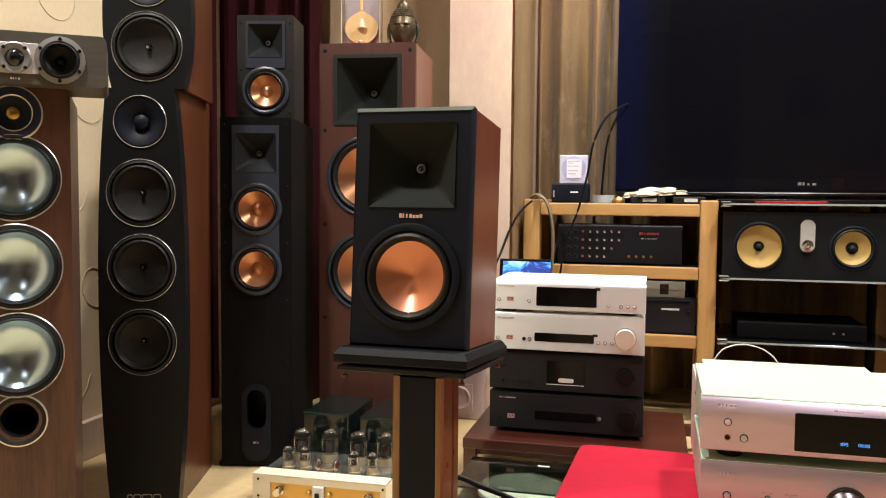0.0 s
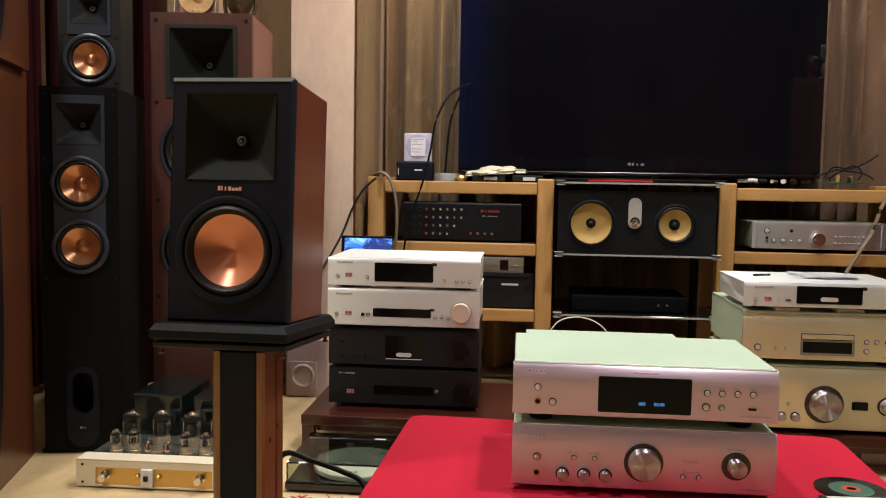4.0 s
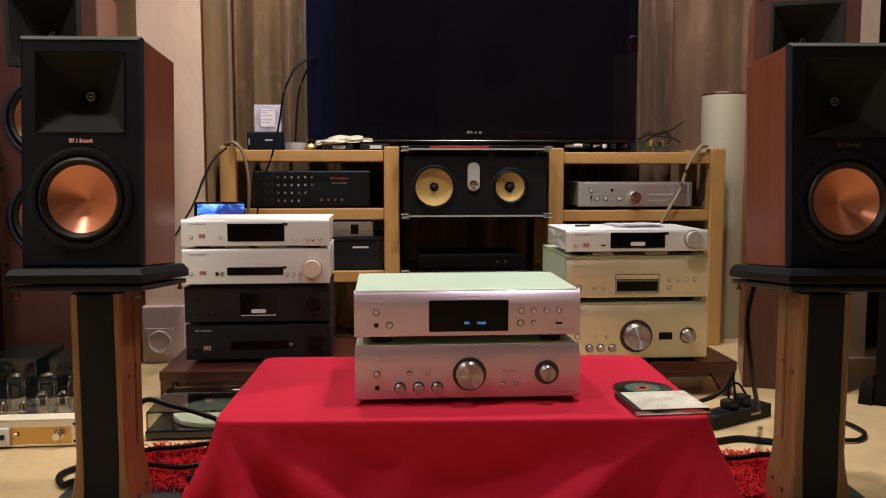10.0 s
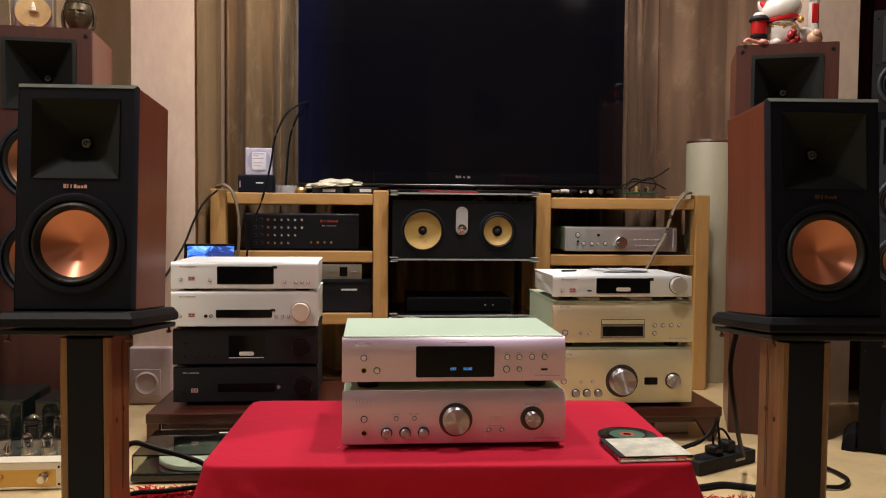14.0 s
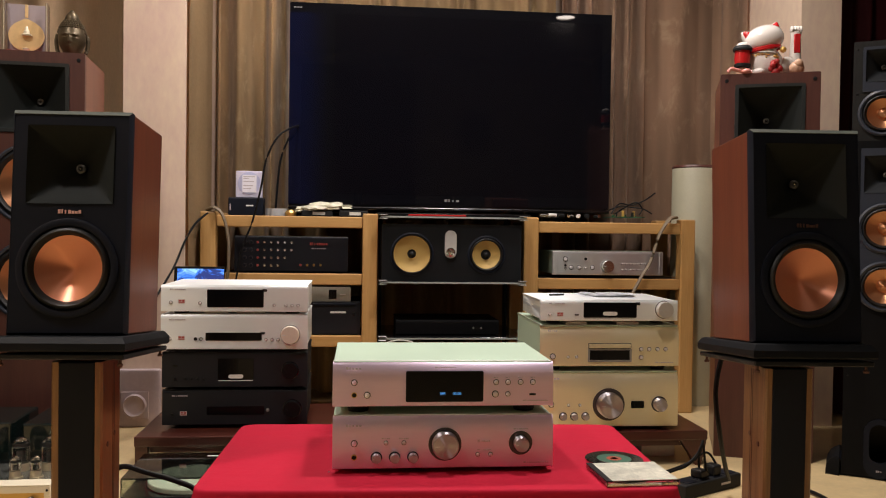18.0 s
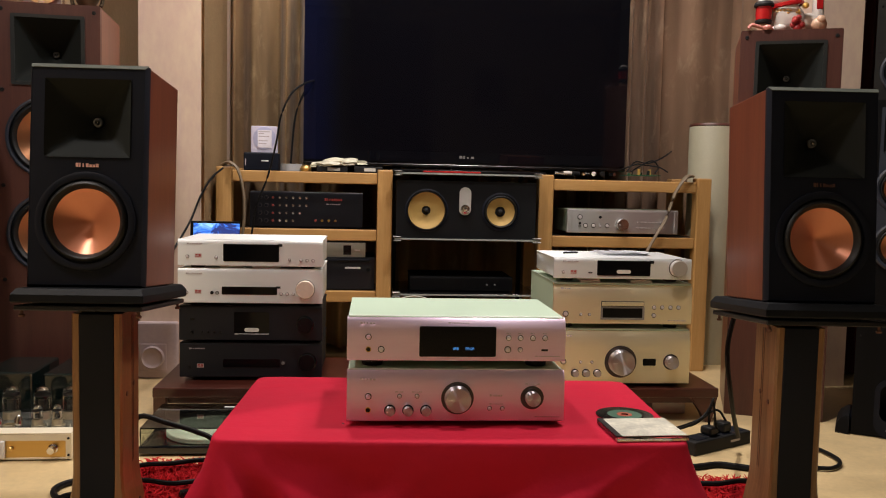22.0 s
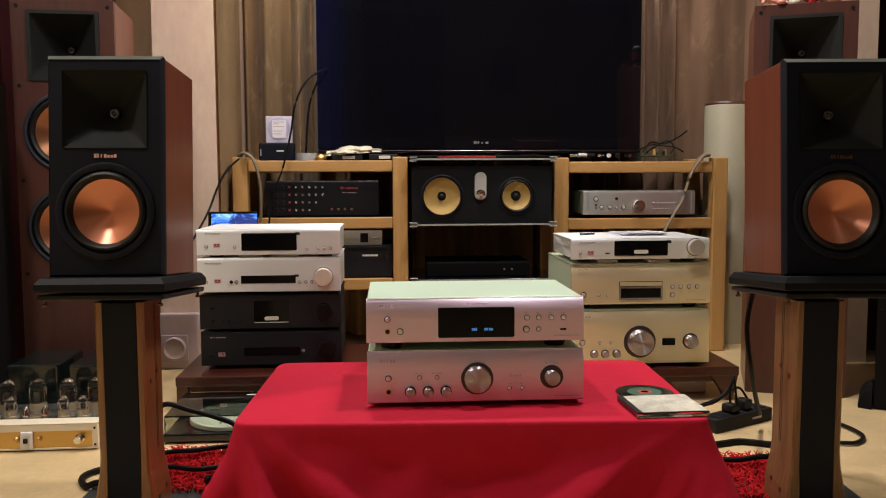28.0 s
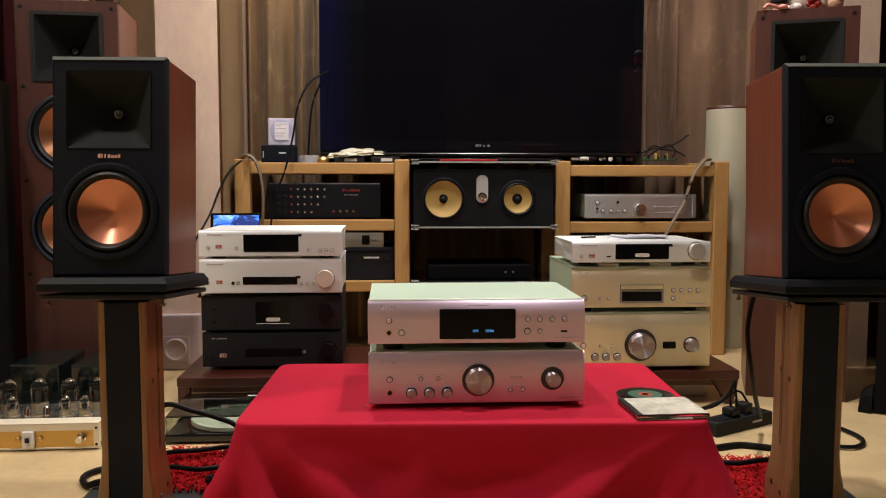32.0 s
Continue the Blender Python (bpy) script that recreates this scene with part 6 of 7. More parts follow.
# ---- record player on the floor ----
tt = thing("record_player", pose(-0.545, 0.545, 0, 0, 0, 0), "black record player with dark-topped lid and pale platter on the floor", "record player")
part("plinth", box(0, 0.44, 0, 0.252, 0.006, 0.026, 0.004, 2), black_gloss, tt)
ft = part("foot", lathe([(0, 0), (0.02, 0), (0.02, 0.006), (0, 0.006)], 18, "z"), rubber, tt, loc=(0.04, 0.04, 0))
for x, y in ((0.40, 0.04), (0.04, 0.21), (0.40, 0.21)):
    again(ft, (x, y, 0))
part("platter", lathe([(0, 0.0265), (0.110, 0.0265), (0.113, 0.029), (0.113, 0.0385), (0.111, 0.041), (0.004, 0.041), (0, 0.041)], 56, "z"), surface("platter_mat", (0.30, 0.33, 0.26), 0.4, var=0.05), tt, "pale grey platter", loc=(0.158, 0.127, 0), smooth=True)
for k_ in range(3):
    part("platter_print", box(-0.020 + 0.012 * k_, -0.013 + 0.012 * k_, -0.085, -0.074, 0.0411, 0.0416), black_matt, tt, loc=(0.158, 0.127, 0))
part("spindle", lathe([(0.003, 0.041), (0.003, 0.050), (0, 0.051)], 12, "z"), chrome, tt, loc=(0.158, 0.127, 0))
part("tonearm", sweep([(0.345, 0.21, 0.058), (0.335, 0.13, 0.058), (0.300, 0.06, 0.054), (0.275, 0.040, 0.050)], 0.004), chrome, tt, "thin chrome tonearm")
part("arm_base", lathe([(0, 0.0262), (0.024, 0.0262), (0.022, 0.048), (0.012, 0.062), (0, 0.062)], 24, "z"), black_satin, tt, loc=(0.345, 0.21, 0), smooth=True)
for x0, x1, y0, y1 in ((0.004, 0.436, 0.004, 0.007), (0.004, 0.436, 0.245, 0.248), (0.004, 0.007, 0.0075, 0.2445), (0.433, 0.436, 0.0075, 0.2445)):
    part("cover_wall", box(x0, x1, y0, y1, 0.0275, 0.0708), lid_clear, tt, "clear cover wall").visible_shadow = False
part("cover_top", box(0.004, 0.436, 0.004, 0.248, 0.0715, 0.0745, 0.001, 1), lid_glass, tt, "cover top tinted dark for the reflections on it").visible_shadow = False
part("label_strip", box(0.185, 0.215, 0.205, 0.212, 0.0750, 0.0757), label_white, tt, "small white sticker")

# ---- shaggy red rug ----
rug = bmesh.new()
rr = random.Random(31)
RUG = [(-0.50, 0.475), (0.97, 0.30), (0.93, 0.02), (-0.54, 0.20)]


def rug_point(u, v):
    a = Vector(RUG[3]).lerp(Vector(RUG[2]), u)
    b_ = Vector(RUG[0]).lerp(Vector(RUG[1]), u)
    return a.lerp(b_, v)


mat_rug = bmesh.new()
vs = [mat_rug.verts.new((*rug_point(u, v), 0.004)) for u, v in ((0, 0), (1, 0), (1, 1), (0, 1))]
mat_rug.faces.new(vs)
bmesh.ops.solidify(mat_rug, geom=mat_rug.faces[:], thickness=0.0035)
rug_thing = thing("rug", pose(0, 0, 0), "shaggy bright red rug under the low table", "rug")
part("backing", mat_rug, red_rug, rug_thing)
verts, faces = [], []
for i in range(9000):
    u = rr.random()
    if 0.16 < u < 0.90 and rr.random() < 0.8:
        continue
    p = rug_point(u, rr.random())
    a, ln = rr.uniform(0, 6.28), rr.uniform(0.014, 0.028)
    lean = rr.uniform(0.3, 1.1)
    wv = 0.0022
    dx_, dy_ = math.cos(a), math.sin(a)
    base = len(verts)
    for k, (s_, z_) in enumerate(((0, 0.004), (0.45 * lean, 0.004 + ln * 0.6), (1.0 * lean, 0.004 + ln * 0.75))):
        w_ = wv * (1 - 0.25 * k)
        cxp, cyp = p.x + dx_ * ln * s_, p.y + dy_ * ln * s_
        verts += [(cxp - dy_ * w_, cyp + dx_ * w_, z_), (cxp + dy_ * w_, cyp - dx_ * w_, z_), (cxp, cyp, z_ + w_ * 1.4)]
    for k in range(2):
        o = base + 3 * k
        for q in range(3):
            r_ = (q + 1) % 3
            faces.append((o + q, o + r_, o + 3 + r_, o + 3 + q))
    faces.append((base + 6, base + 7, base + 8))
pile_me = bpy.data.meshes.new("pile")
pile_me.from_pydata(verts, [], faces)
pile_me.materials.append(red_rug)
pile = new("shag", pile_me)
pile.parent = rug_thing
tagged(pile, "long red rug pile", kind="stuff")


# ---- cables ----
def cable(points, r, mat, label, flat=1.0, name="cable"):
    return tagged(part(name, sweep(points, r, 8, flat), mat, smooth=True), label, "cable")


cable([(-0.62, 0.36, 0.012), (-0.54, 0.40, 0.10), (-0.50, 0.40, 0.146), (-0.44, 0.40, 0.131), (-0.373, 0.40, 0.11), (-0.325, 0.395, 0.086), (-0.30, 0.36, 0.03)], 0.0065, cable_black, "thick black cable hanging behind the speaker stand")
cable([(-0.56, 0.37, 0.012), (-0.494, 0.383, 0.032), (-0.426, 0.39, 0.034), (-0.356, 0.414, 0.034), (-0.30, 0.42, 0.030)], 0.006, cable_black, "black cable lying across the red rug")
cable([(-0.56, 0.31, 0.012), (-0.468, 0.281, 0.032), (-0.395, 0.252, 0.034), (-0.341, 0.266, 0.034), (-0.28, 0.29, 0.030)], 0.006, cable_black, "black cable lying in a bend on the red rug")
cable([(-0.58, 0.38, 0.008), (-0.645, 0.335, 0.008), (-0.660, 0.288, 0.008), (-0.634, 0.236, 0.008), (-0.60, 0.222, 0.020), (-0.56, 0.225, 0.010)], 0.0075, cable_black, "black cable looped on the floor by the stand")
cable([(0.84, 0.40, 0.008), (0.899, 0.415, 0.008), (0.952, 0.428, 0.008), (1.01, 0.403, 0.008), (1.10, 0.36, 0.008)], 0.0085, cable_black, "thick black cable lying on the floor")
cable([(0.76, 0.21, 0.030), (0.819, 0.218, 0.034), (0.862, 0.217, 0.034), (0.932, 0.234, 0.034), (1.02, 0.26, 0.008)], 0.0065, cable_black, "black cable crossing the red rug")
cable([(1.24, 0.66, 0.008), (1.291, 0.555, 0.008), (1.300, 0.478, 0.008), (1.284, 0.429, 0.008), (1.24, 0.393, 0.008), (1.19, 0.403, 0.008), (1.12, 0.44, 0.008)], 0.0055, cable_black, "thin black cable looped on the floor")
cable([(0.93, 0.24, 0.52), (0.921, 0.30, 0.424), (0.914, 0.32, 0.328), (0.945, 0.36, 0.217), (1.00, 0.45, 0.12), (1.06, 0.55, 0.045)], 0.0060, cable_black, "black speaker cable hanging from a cabinet to a socket strip")
for k, pts in enumerate(([(0.86, 0.62, 0.03), (0.921, 0.55, 0.077), (0.967, 0.55, 0.112), (0.989, 0.56, 0.148), (0.995, 0.60, 0.09), (1.00, 0.60, 0.045)],
                         [(0.87, 0.66, 0.02), (0.94, 0.57, 0.080), (0.975, 0.56, 0.105), (0.988, 0.56, 0.140), (1.002, 0.57, 0.077), (1.02, 0.59, 0.045)],
                         [(0.90, 0.75, 0.01), (0.96, 0.64, 0.05), (1.02, 0.62, 0.10), (1.05, 0.62, 0.075), (1.06, 0.61, 0.045)])):
    cable(pts, 0.0034, cable_black, "bundled mains lead rising from a socket strip")
strip = thing("socket_strip", pose(0.925, 0.515, 0, 0, 0, 29), "black mains socket strip with plugs lying on the floor", "power strip")
part("body", box(0, 0.24, 0, 0.062, 0, 0.038, 0.004, 2), black_matt, strip)
for i in range(4):
    part("socket", box(0.02 + 0.055 * i, 0.06 + 0.055 * i, 0.010, 0.052, 0.0382, 0.040, 0.001, 1), black_satin, strip)
for i in (1, 2):
    part("plug", box(0.022 + 0.055 * i, 0.058 + 0.055 * i, 0.012, 0.050, 0.0402, 0.058 + 0.006 * i, 0.006, 2), rubber, strip)
part("marking", box(0.15, 0.19, -0.001, 0.001, 0.017, 0.023), label_grey, strip)
adapter = thing("plug_adapter", pose(0.86, 0.50, 0, 0, 0, 15), "small orange-wrapped plug lying beside the socket strip", "adapter")
part("body", box(-0.02, 0.02, -0.015, 0.015, 0, 0.022, 0.006, 2), surface("orange_wrap", (0.55, 0.20, 0.05), 0.5), adapter)
white_strip = thing("cable_box", pose(0.955, 0.95, 0.045), "flat white box lying on the floor under the low rack", "box")
part("body", box(0, 0.11, 0, 0.08, -0.045, -0.006, 0.003), pale_plastic, white_strip)
# Rounded foot of the slim tower, built as a separate block.
foot_block = thing("floor_block", pose(1.568, 0.66, 0, 0, 0, -32) @ pose(-0.124, 0.07, 0), "small black rounded foot at the base of a slim speaker", "block")
part("body", loft([[(0.0185 - x_ * k_, y_, z_) for x_, y_ in ((0, -0.075), (0.037, -0.068), (0.037, 0.068), (0, 0.075))] for k_, z_ in ((1.0, 0.0), (1.0, 0.012), (0.90, 0.030), (0.66, 0.046), (0.30, 0.056), (0.02, 0.060))], True), black_ash, foot_block, smooth=True)

# base knob of the stand
bk = thing("spike_nut", pose(-0.3584, 0.222, 0.0062), "round black spike nut standing on the dark base slab", "spike")
part("nut", lathe([(0, 0), (0.012, 0), (0.012, 0.018), (0.009, 0.022), (0, 0.022)], 20, "z"), black_gloss, bk, smooth=True)

# ---- on the racks ----
dock = thing("drive_dock", pose(-0.448, 1.69, 0.760), "black docking station holding an upright hard drive on the rack", "docking station")
part("housing", box(0, 0.134, 0, 0.07, 0, 0.070, 0.005, 2), black_satin, dock)
part("marking", box(0.068, 0.096, -0.0008, 0.001, 0.036, 0.041), label_white, dock)
part("lamp", box(0.006, 0.010, -0.0008, 0.001, 0.020, 0.045), label_grey, dock)
drive_paper = surface("drive_paper", (0.80, 0.78, 0.86), 0.6, bump=0)
hd = thing("hard_drive", pose(-0.424, 1.722, 0.8305), "bare hard drive with a silver plate and white label", "hard drive")
part("case", box(0, 0.102, 0, 0.024, 0, 0.104, 0.002, 1), surface("drive_case", (0.76, 0.74, 0.92), 0.35, metal=0.35), hd)
part("disc_boss", lathe([(0.044, 0), (0.044, -0.0015), (0.040, -0.002), (0, -0.002)], 40), surface("drive_boss", (0.58, 0.60, 0.84), 0.30, metal=0.4), hd, loc=(0.052, 0, 0.056), smooth=True)
part("label", box(0.026, 0.080, -0.0032, -0.0021, 0.020, 0.088), drive_paper, hd, "white printed label")
for z, x1 in ((0.080, 0.074), (0.073, 0.05), (0.062, 0.07), (0.045, 0.066), (0.034, 0.06)):
    part("marking", box(0.030, x1, -0.0036, -0.0033, z, z + 0.0028), label_grey, hd)
cup = thing("tape_roll", pose(-0.262, 1.665, 0.760), "clear roll of tape lying on the rack's rail", "tape")
part("roll", lathe([(0.028, 0.0), (0.042, 0.0), (0.042, 0.028), (0.028, 0.028), (0.028, 0.0)], 32, "z"), surface("tape_clear", (0.36, 0.38, 0.40), 0.2), cup, smooth=True)
nutt = thing("copper_coil", pose(-0.205, 1.64, 0.760), "small coil of bare copper wire on the rack", "wire")
part("coil", lathe([(0.010, 0.0), (0.020, 0.0), (0.022, 0.012), (0.016, 0.022), (0.010, 0.018), (0.010, 0)], 20, "z"), brass, nutt, smooth=True)
for x0, y0, w_, h_, lab in ((-0.165, 1.66, 0.12, 0.024, True), (-0.02, 1.64, 0.11, 0.024, True), (-0.20, 1.74, 0.24, 0.016, False)):
    bx = thing("small_box", pose(x0, y0, 0.760), "small flat black adapter box lying on the rack", "box", "small boxes on the rack")
    part("body", box(0, w_, 0, 0.07, 0, h_, 0.003, 2), black_matt, bx)
    if lab:
        part("sticker", box(w_ * 0.35, w_ * 0.75, -0.0008, 0.001, h_ * 0.25, h_ * 0.75), pale_plastic, bx)
bag = thing("plastic_bag", pose(-0.085, 1.70, 0.786, 0, 0, 4), "crumpled pale plastic bag lying across small boxes", "bag")
bb = bmesh.new()
bmesh.ops.create_icosphere(bb, subdivisions=4, radius=1.0)
for v in bb.verts:
    k_ = 1 + 0.28 * noise.noise(v.co * 2.3) + 0.16 * noise.noise(v.co * 6)
    v.co = Vector((v.co.x * 0.105 * k_, v.co.y * 0.05 * k_, max(v.co.z * 0.026 * k_, -0.003) + 0.003 + 0.008 * v.co.x))
part("bag_body", bb, surface("bag_plastic", (0.60, 0.58, 0.45), 0.25, var=0.2, scale=40), bag, smooth=True)

pcb = thing("circuit_board", pose(1.05, 1.63, 0.770, 0, 0, -3), "green circuit board with loose wires lying on the rack", "circuit board")
part("board", box(0, 0.14, 0, 0.11, 0.004, 0.007), pcb_green, pcb)
for i in range(9):
    x_, y_ = 0.012 + 0.013 * (i % 9), 0.01 + 0.03 * (i % 3)
    part("component", box(x_, x_ + 0.009, y_, y_ + 0.014, 0.0072, 0.013 + 0.006 * (i % 4), 0.001, 1), (pcb_green, chrome, black_matt, gold_leaf)[i % 4], pcb)
for k_, pts in enumerate(([(0.01, 0.02, 0.02), (0.05, 0.05, 0.06), (0.10, 0.05, 0.055), (0.15, 0.04, 0.075), (0.19, 0.03, 0.105)], [(0.0, 0.05, 0.03), (0.05, 0.03, 0.05), (0.09, 0.06, 0.048), (0.14, 0.03, 0.04), (0.175, 0.02, 0.02)], [(0.03, 0.03, 0.02), (0.07, 0.04, 0.045), (0.11, 0.02, 0.065), (0.135, 0.02, 0.04), (0.12, 0.01, 0.015)])):
    part("wire", sweep(pts, 0.0028), cable_black, pcb, smooth=True)
for i in range(7):
    sm = thing("glass_fuse", pose(0.785 + 0.036 * i, 1.645 + 0.012 * (i % 3), 0.769, 0, 0, 17 * i), "small loose part lying on the oak rack", "small part", "loose parts on the rack")
    part("body", sweep([(-0.018, 0, 0.008), (0, 0, 0.008 + 0.002 * (i % 2)), (0.018, 0, 0.008)], 0.007 + 0.0012 * (i % 3), 10), (chrome, pale_plastic, black_matt)[i % 3], sm, smooth=True)
# Red bar modelled as the cloth's reflection in the glossy glass.
reflection_bar = thing("red_strip", pose(0.24, 1.535, 0.7655), "thin red bar standing in for the cloth's reflection under the television", "strip")
part("body", box(0, 0.22, 0, 0.03, 0, 0.006, 0.001, 1), red_enamel, reflection_bar)

cable([(-0.52, 1.70, 0.775), (-0.507, 1.60, 0.779), (-0.478, 1.565, 0.786), (-0.448, 1.558, 0.758), (-0.428, 1.558, 0.68), (-0.425, 1.56, 0.584), (-0.434, 1.57, 0.50)], 0.0105, cable_grey, "flat tan ribbon cable hanging over the oak rack", 0.55)
cable([(1.33, 1.70, 0.775), (1.31, 1.60, 0.776), (1.27, 1.562, 0.770), (1.227, 1.558, 0.704), (1.195, 1.558, 0.605), (1.163, 1.558, 0.55), (1.12, 1.56, 0.47)], 0.011, cable_grey, "flat tan ribbon cable hanging over the oak rack", 0.55)
cable([(-0.18, 1.74, 1.12), (-0.206, 1.60, 1.091), (-0.252, 1.56, 1.049), (-0.291, 1.555, 0.965), (-0.309, 1.555, 0.86), (-0.34, 1.556, 0.733), (-0.379, 1.556, 0.627), (-0.40, 1.56, 0.50)], 0.0038, cable_black, "thin black cable hanging from the television across the rack")
cable([(-0.215, 1.76, 1.09), (-0.255, 1.75, 0.981), (-0.272, 1.75, 0.79)], 0.004, cable_black, "thin black cable hanging beside the television")
cable([(-0.50, 1.545, 0.765), (-0.535, 1.50, 0.725), (-0.565, 1.46, 0.66), (-0.59, 1.40, 0.57), (-0.62, 1.25, 0.47)], 0.004, cable_black, "thin dark cable running down past the oak rack")
cable([(0.10, 1.49, 0.20), (0.145, 1.48, 0.282), (0.225, 1.485, 0.302), (0.305, 1.49, 0.265), (0.36, 1.50, 0.16)], 0.0022, pale_plastic, "thin pale cable drooping in front of the glass stand")

# ---- pale rounded cabinet by the curtain ----
pc = thing("air_purifier", pose(1.466, 1.79, 0), "tall pale round-fronted cabinet with a red-brown lid by the curtain", "air purifier")
part("shell", lathe([(0, 0), (0.093, 0), (0.095, 0.01), (0.095, 0.982), (0.093, 0.986), (0, 0.986)], 48, "z"), surface("pale_green_white", (0.36, 0.34, 0.245), 0.5, var=0.08), pc, smooth=True)
part("lid", lathe([(0, 0.9865), (0.094, 0.9865), (0.096, 0.990), (0.093, 0.998), (0, 1.000)], 48, "z"), surface("lid_red_brown", (0.09, 0.026, 0.018), 0.4), pc, smooth=True)

# ---- ornaments on the tall speakers ----
pl = thing("plaque", pose(-0.983, 1.123, 1.2325, 0, 0, 10), "gold leaf-shaped plaque in a clear upright case", "plaque")
part("base", box(-0.066, 0.066, -0.022, 0.022, 0, 0.008, 0.002), gold_leaf, pl)
part("felt", box(-0.054, 0.054, -0.019, 0.010, 0.0085, 0.018), red_enamel, pl)
leaf_gold = surface("leaf_gold", (0.80, 0.55, 0.26), 0.42, metal=0.25, var=0.12, scale=40, bump=0.03)
card_lilac = surface("card_lilac", (0.40, 0.335, 0.36), 0.5, var=0.08)
leaf_pts = []
for i in range(40):
    a = 2 * math.pi * i / 40
    r_ = 0.050 * (1 - 0.04 * math.sin(a) + 0.03 * math.cos(2 * a))
    leaf_pts.append((r_ * math.cos(a), 0.068 + r_ * 0.98 * math.sin(a) + 0.006 * math.exp(-((a - math.pi / 2) / 0.3) ** 2)))
leaf = part("leaf", panel(leaf_pts, [], -0.003, 0.003), leaf_gold, pl, "pale gold leaf shape")
part("stem", box(-0.0045, 0.0045, -0.0025, 0.0025, 0.1225, 0.163, 0.001, 1), leaf_gold, leaf)
part("small_figure", lathe([(0, 0), (0.014, 0), (0.015, 0.003), (0.009, 0.006), (0.009, 0.013), (0.005, 0.018), (0.0045, 0.024), (0.001, 0.029), (0, 0.03)], 16, "z"), cream, pl, loc=(0.002, -0.009, 0.066), smooth=True)
part("small_lotus", lathe([(0, 0), (0.007, 0), (0.010, 0.007), (0.004, 0.009), (0, 0.011)], 12, "z"), cream, pl, loc=(0.0, -0.010, 0.0184), smooth=True)
part("back_card", box(-0.056, 0.056, 0.008, 0.010, 0.008, 0.165), card_lilac, pl)
for sx in (-0.060, 0.060):
    part("case_post", box(sx - 0.003, sx + 0.003, -0.02, 0.02, 0.008, 0.168), clear_acrylic, pl)
    # White highlight on the case's front edge, painted as a cream strip.
    part("case_edge", box(sx - 0.0008, sx + 0.0008, -0.0215, -0.0202, 0.008, 0.168), cream, pl)

hb = bmesh.new()
bmesh.ops.create_uvsphere(hb, u_segments=72, v_segments=56, radius=1.0)


def bump_at(x, z, cx_, cz_, sx_, sz_):
    return math.exp(-((x - cx_) / sx_) ** 2 - ((z - cz_) / sz_) ** 2)


for v in hb.verts:
    c_ = v.co.copy()
    jaw = 1 - 0.22 * max(0.0, -c_.z) ** 1.6
    x_, z_ = c_.x * 0.041 * jaw, 0.062 + c_.z * 0.060
    y_ = c_.y * 0.046
    if c_.y < 0:
        u_, w_ = c_.x, c_.z
        face = 0.0075 * bump_at(u_, w_, 0, -0.16, 0.085, 0.20) + 0.0035 * bump_at(u_, w_, 0, -0.27, 0.15, 0.06)
        face += 0.0035 * (bump_at(u_, w_, 0, -0.47, 0.20, 0.05) + bump_at(u_, w_, 0, -0.57, 0.16, 0.05))
        face += 0.0035 * (bump_at(u_, w_, -0.33, 0.13, 0.22, 0.05) + bump_at(u_, w_, 0.33, 0.13, 0.22, 0.05))
        face += 0.0020 * (bump_at(u_, w_, -0.33, -0.06, 0.16, 0.045) + bump_at(u_, w_, 0.33, -0.06, 0.16, 0.045))
        face -= 0.0040 * (bump_at(u_, w_, -0.33, 0.02, 0.20, 0.06) + bump_at(u_, w_, 0.33, 0.02, 0.20, 0.06))
        y_ -= face * 1.35
    v.co = Vector((x_, y_, z_))
for k_ in range(7):
    zz = 0.080 + 0.0068 * k_
    rr_ = math.sqrt(max(0.04, 1 - ((zz - 0.062) / 0.063) ** 2))
    count = max(6, int(34 * rr_))
    for a_ in range(count):
        an = 2 * math.pi * (a_ + 0.5 * (k_ % 2)) / count
        if k_ < 2 and math.sin(an) < -0.25:
            continue
        bm2 = bmesh.new()
        bmesh.ops.create_icosphere(bm2, subdivisions=1, radius=0.0040, matrix=Matrix.Translation((0.0415 * rr_ * math.cos(an), 0.0465 * rr_ * math.sin(an), zz)))
        merge(hb, bm2)
merge(hb, lathe([(0, 0.112), (0.020, 0.114), (0.021, 0.124), (0.018, 0.134), (0.010, 0.143), (0.004, 0.150), (0, 0.153)], 18, "z"))
for sx in (-1, 1):
    merge(hb, sweep([(sx * 0.042, 0.004, 0.075), (sx * 0.046, 0.004, 0.055), (sx * 0.044, 0.003, 0.030), (sx * 0.040, 0.0, 0.018)], 0.006))
merge(hb, lathe([(0, 0), (0.026, 0), (0.024, 0.012), (0.028, 0.022)], 20, "z"))
head = tagged(part("head_statue", hb, bronze, smooth=True), "small dark bronze head statue with curled hair on a speaker", "statue")
head.matrix_basis = pose(-0.847, 1.123, 1.2325, 0, 0, 8)


def blob(bm, x, y, z, rx, ry, rz, sub=3, slot=0):
    b_ = bmesh.new()
    bmesh.ops.create_icosphere(b_, subdivisions=sub, radius=1.0)
    for v in b_.verts:
        v.co = Vector((x + v.co.x * rx, y + v.co.y * ry, z + v.co.z * rz))
    return add(bm, b_, slot)


def add(bm, b_, slot=0, m=None):
    for f in b_.faces:
        f.material_index = slot
    return merge(bm, b_, m)


def figurine(name, bm, mats, label, m):
    """An ornament in one mesh, glazed in several colours."""
    o = tagged(part(name, bm, mats[0], smooth=True), label, "figurine")
    for extra in mats[1:]:
        o.data.materials.append(extra)
    o.matrix_basis = m
    return o


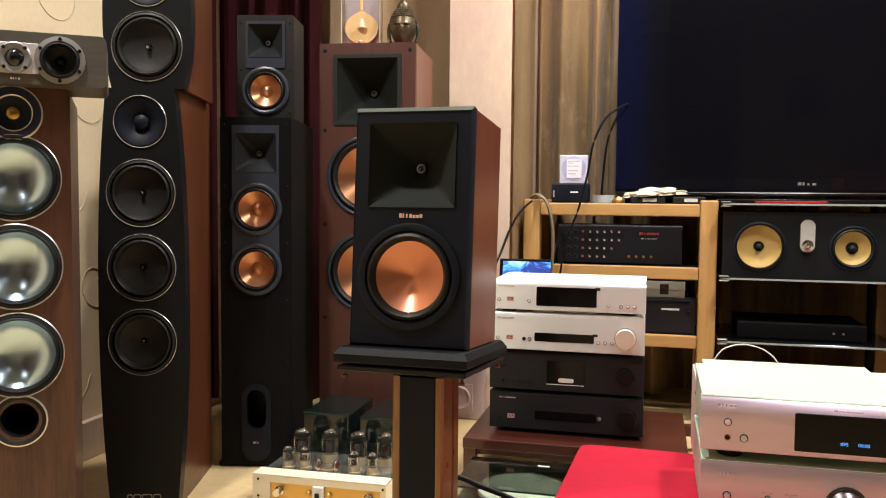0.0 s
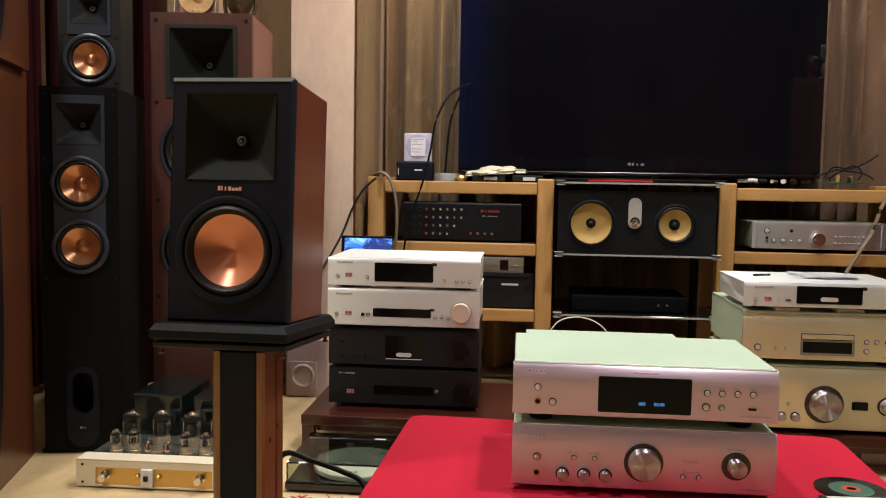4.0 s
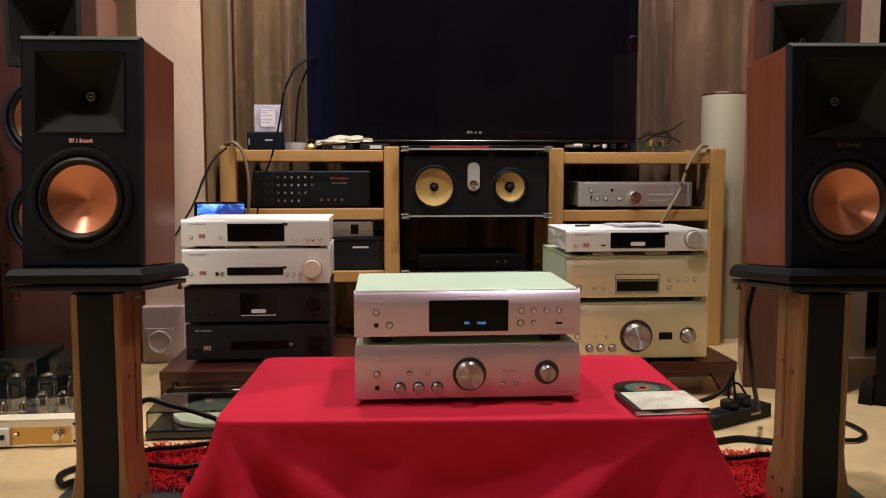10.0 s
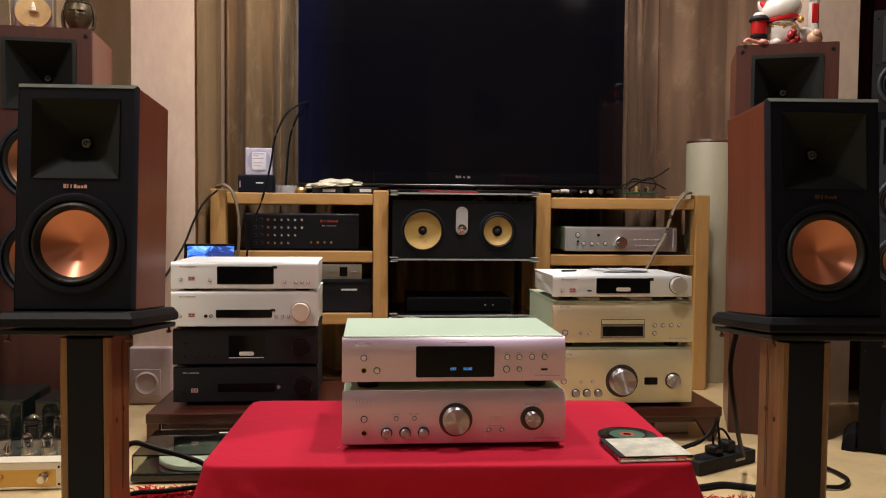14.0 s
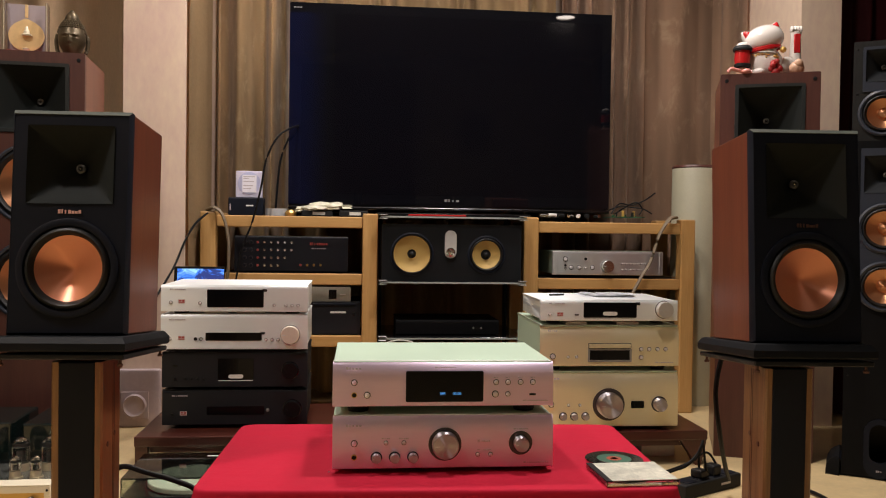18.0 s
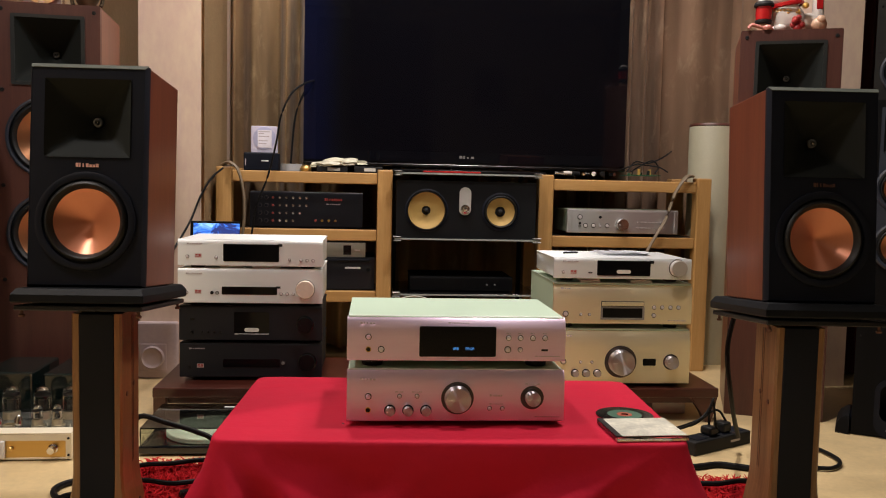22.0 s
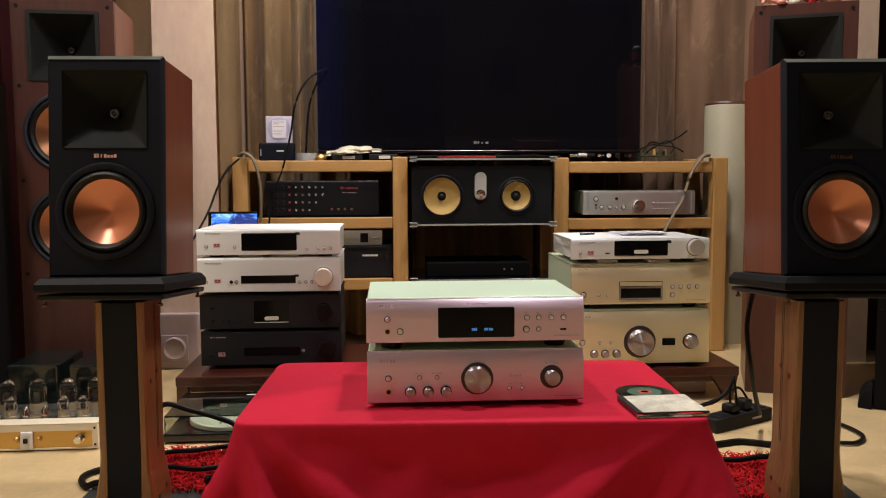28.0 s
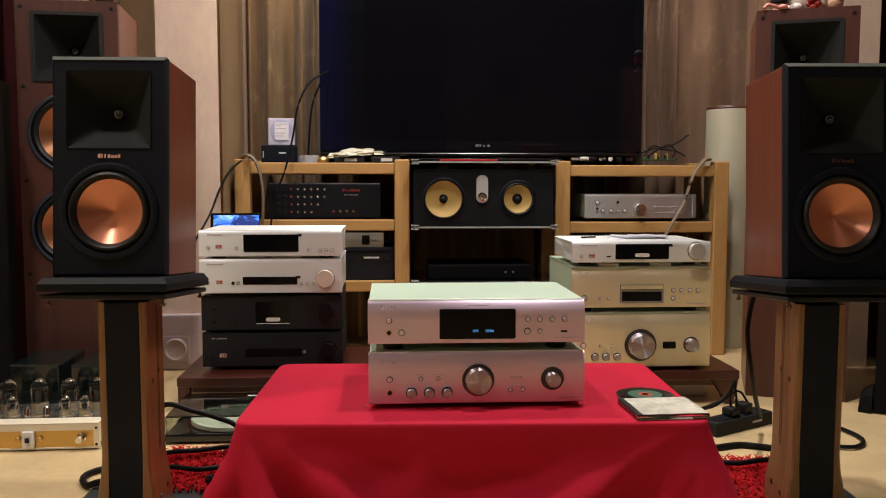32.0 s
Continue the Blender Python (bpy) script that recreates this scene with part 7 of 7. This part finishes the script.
cat = bmesh.new()
blob(cat, 0, 0, 0.050, 0.062, 0.050, 0.055)
ROLL = pose(0, 0, 0.122, 0, -17, 0)
skull = bmesh.new()
blob(skull, 0, 0, 0, 1, 1, 1)
add(cat, skull, 0, ROLL @ pose(0.0, -0.006, 0.004) @ Matrix.Diagonal((0.064, 0.052, 0.047, 1)))
for sx in (-1, 1):
    add(cat, lathe([(0.021, 0.0), (0.0150, 0.014), (0.006, 0.025), (0, 0.029)], 14, "z"), 0, ROLL @ pose(sx * 0.044, 0.004, 0.026, 0, sx * 30, 0))
    add(cat, lathe([(0.015, 0.0), (0.010, 0.013), (0.004, 0.021), (0, 0.024)], 12, "z"), 1, ROLL @ pose(sx * 0.044, -0.005, 0.028, 0, sx * 30, 0))
    blob(cat, sx * 0.030, -0.045, 0.014, 0.020, 0.022, 0.014)
add(cat, lathe([(0.050, 0), (0.056, 0.003), (0.056, 0.011), (0.050, 0.014)], 36, "z"), 1, pose(0, -0.004, 0.086, 0, -9, 0))
# raised foreleg: a straight column with a fluted paw and a red panel
blob(cat, 0.074, -0.008, 0.046, 0.030, 0.022, 0.026)
add(cat, lathe([(0.0, 0.030), (0.019, 0.034), (0.0175, 0.080), (0.0160, 0.135), (0.0175, 0.148), (0.0, 0.156)], 20, "z"), 0, pose(0.099, -0.010, 0))
for k_ in range(4):
    blob(cat, 0.0855 + 0.009 * k_, -0.013, 0.158, 0.0062, 0.013, 0.0125, 2)
add(cat, box(0.089, 0.109, -0.0285, -0.012, 0.080, 0.142, 0.002, 1), 1)
blob(cat, 0.046, -0.048, 0.086, 0.0105, 0.0105, 0.0105, 2, 2)
rf = random.Random(6)
for i in range(14):
    an = rf.uniform(-2.6, -0.7)
    blob(cat, 0.060 * math.cos(an), 0.049 * math.sin(an), rf.uniform(0.058, 0.076), 0.005, 0.004, 0.003, 1, 2)
figurine("cat_figurine", cat, (porcelain, red_enamel, gold_leaf), "white porcelain waving cat figurine with red collar and ears", pose(1.360, 1.004, 1.2205, 0, 0, -8))
fig = bmesh.new()
add(fig, lathe([(0, 0), (0.017, 0), (0.019, 0.010), (0.013, 0.028), (0, 0.030)], 18, "z"), 3)
add(fig, lathe([(0, 0.029), (0.025, 0.030), (0.026, 0.038), (0.022, 0.041), (0, 0.041)], 20, "z"), 1)
add(fig, lathe([(0, 0.041), (0.0235, 0.041), (0.025, 0.055), (0.024, 0.081), (0, 0.082)], 20, "z"), 0)
add(fig, lathe([(0, 0.081), (0.030, 0.082), (0.031, 0.088), (0.025, 0.097), (0, 0.098)], 20, "z"), 1)
blob(fig, 0, 0, 0.098, 0.020, 0.020, 0.013, 3, 2)
tan_glaze = surface("tan_porcelain", (0.58, 0.36, 0.24), 0.3, var=0.3, scale=60)
figurine("doll", fig, (red_enamel, black_matt, porcelain, tan_glaze), "small red doll with black and white hat beside the cat", pose(1.276, 0.977, 1.2205))
bits = bmesh.new()
add(bits, sweep([(-0.040, -0.006, 0.0055), (-0.030, -0.004, 0.016), (-0.012, 0.0, 0.012), (0.010, 0.004, 0.006), (0.034, 0.0, 0.006)], 0.0078, 10, 0.7))
blob(bits, 0.016, -0.004, 0.008, 0.014, 0.010, 0.008, 2)
figurine("shell_ornament", bits, (surface("coral_pink", (0.68, 0.27, 0.23), 0.3, var=0.3, scale=60),), "small pink coral ornament lying at the cat's feet", pose(1.250, 0.930, 1.2203, 0, 0, -20))
flw = bmesh.new()
blob(flw, 0, 0, 0.012, 0.014, 0.012, 0.013, 2)
for i in range(7):
    an = i * 0.9
    blob(flw, 0.014 * math.cos(an), 0.010 * math.sin(an), 0.022 + 0.010 * (i % 3), 0.010, 0.010, 0.010, 2)
figurine("flower_ornament", flw, (surface("dark_red_flower", (0.35, 0.02, 0.02), 0.4, var=0.4, scale=70),), "small dark red flower ornament standing before the cat", pose(1.369, 0.937, 1.2203))
pig = bmesh.new()
blob(pig, 0, 0, 0.021, 0.024, 0.020, 0.022)
blob(pig, 0, -0.012, 0.034, 0.014, 0.012, 0.014)
figurine("animal_ornament", pig, (tan_glaze,), "small tan porcelain ornament standing beside the cat", pose(1.427, 0.915, 1.2205))
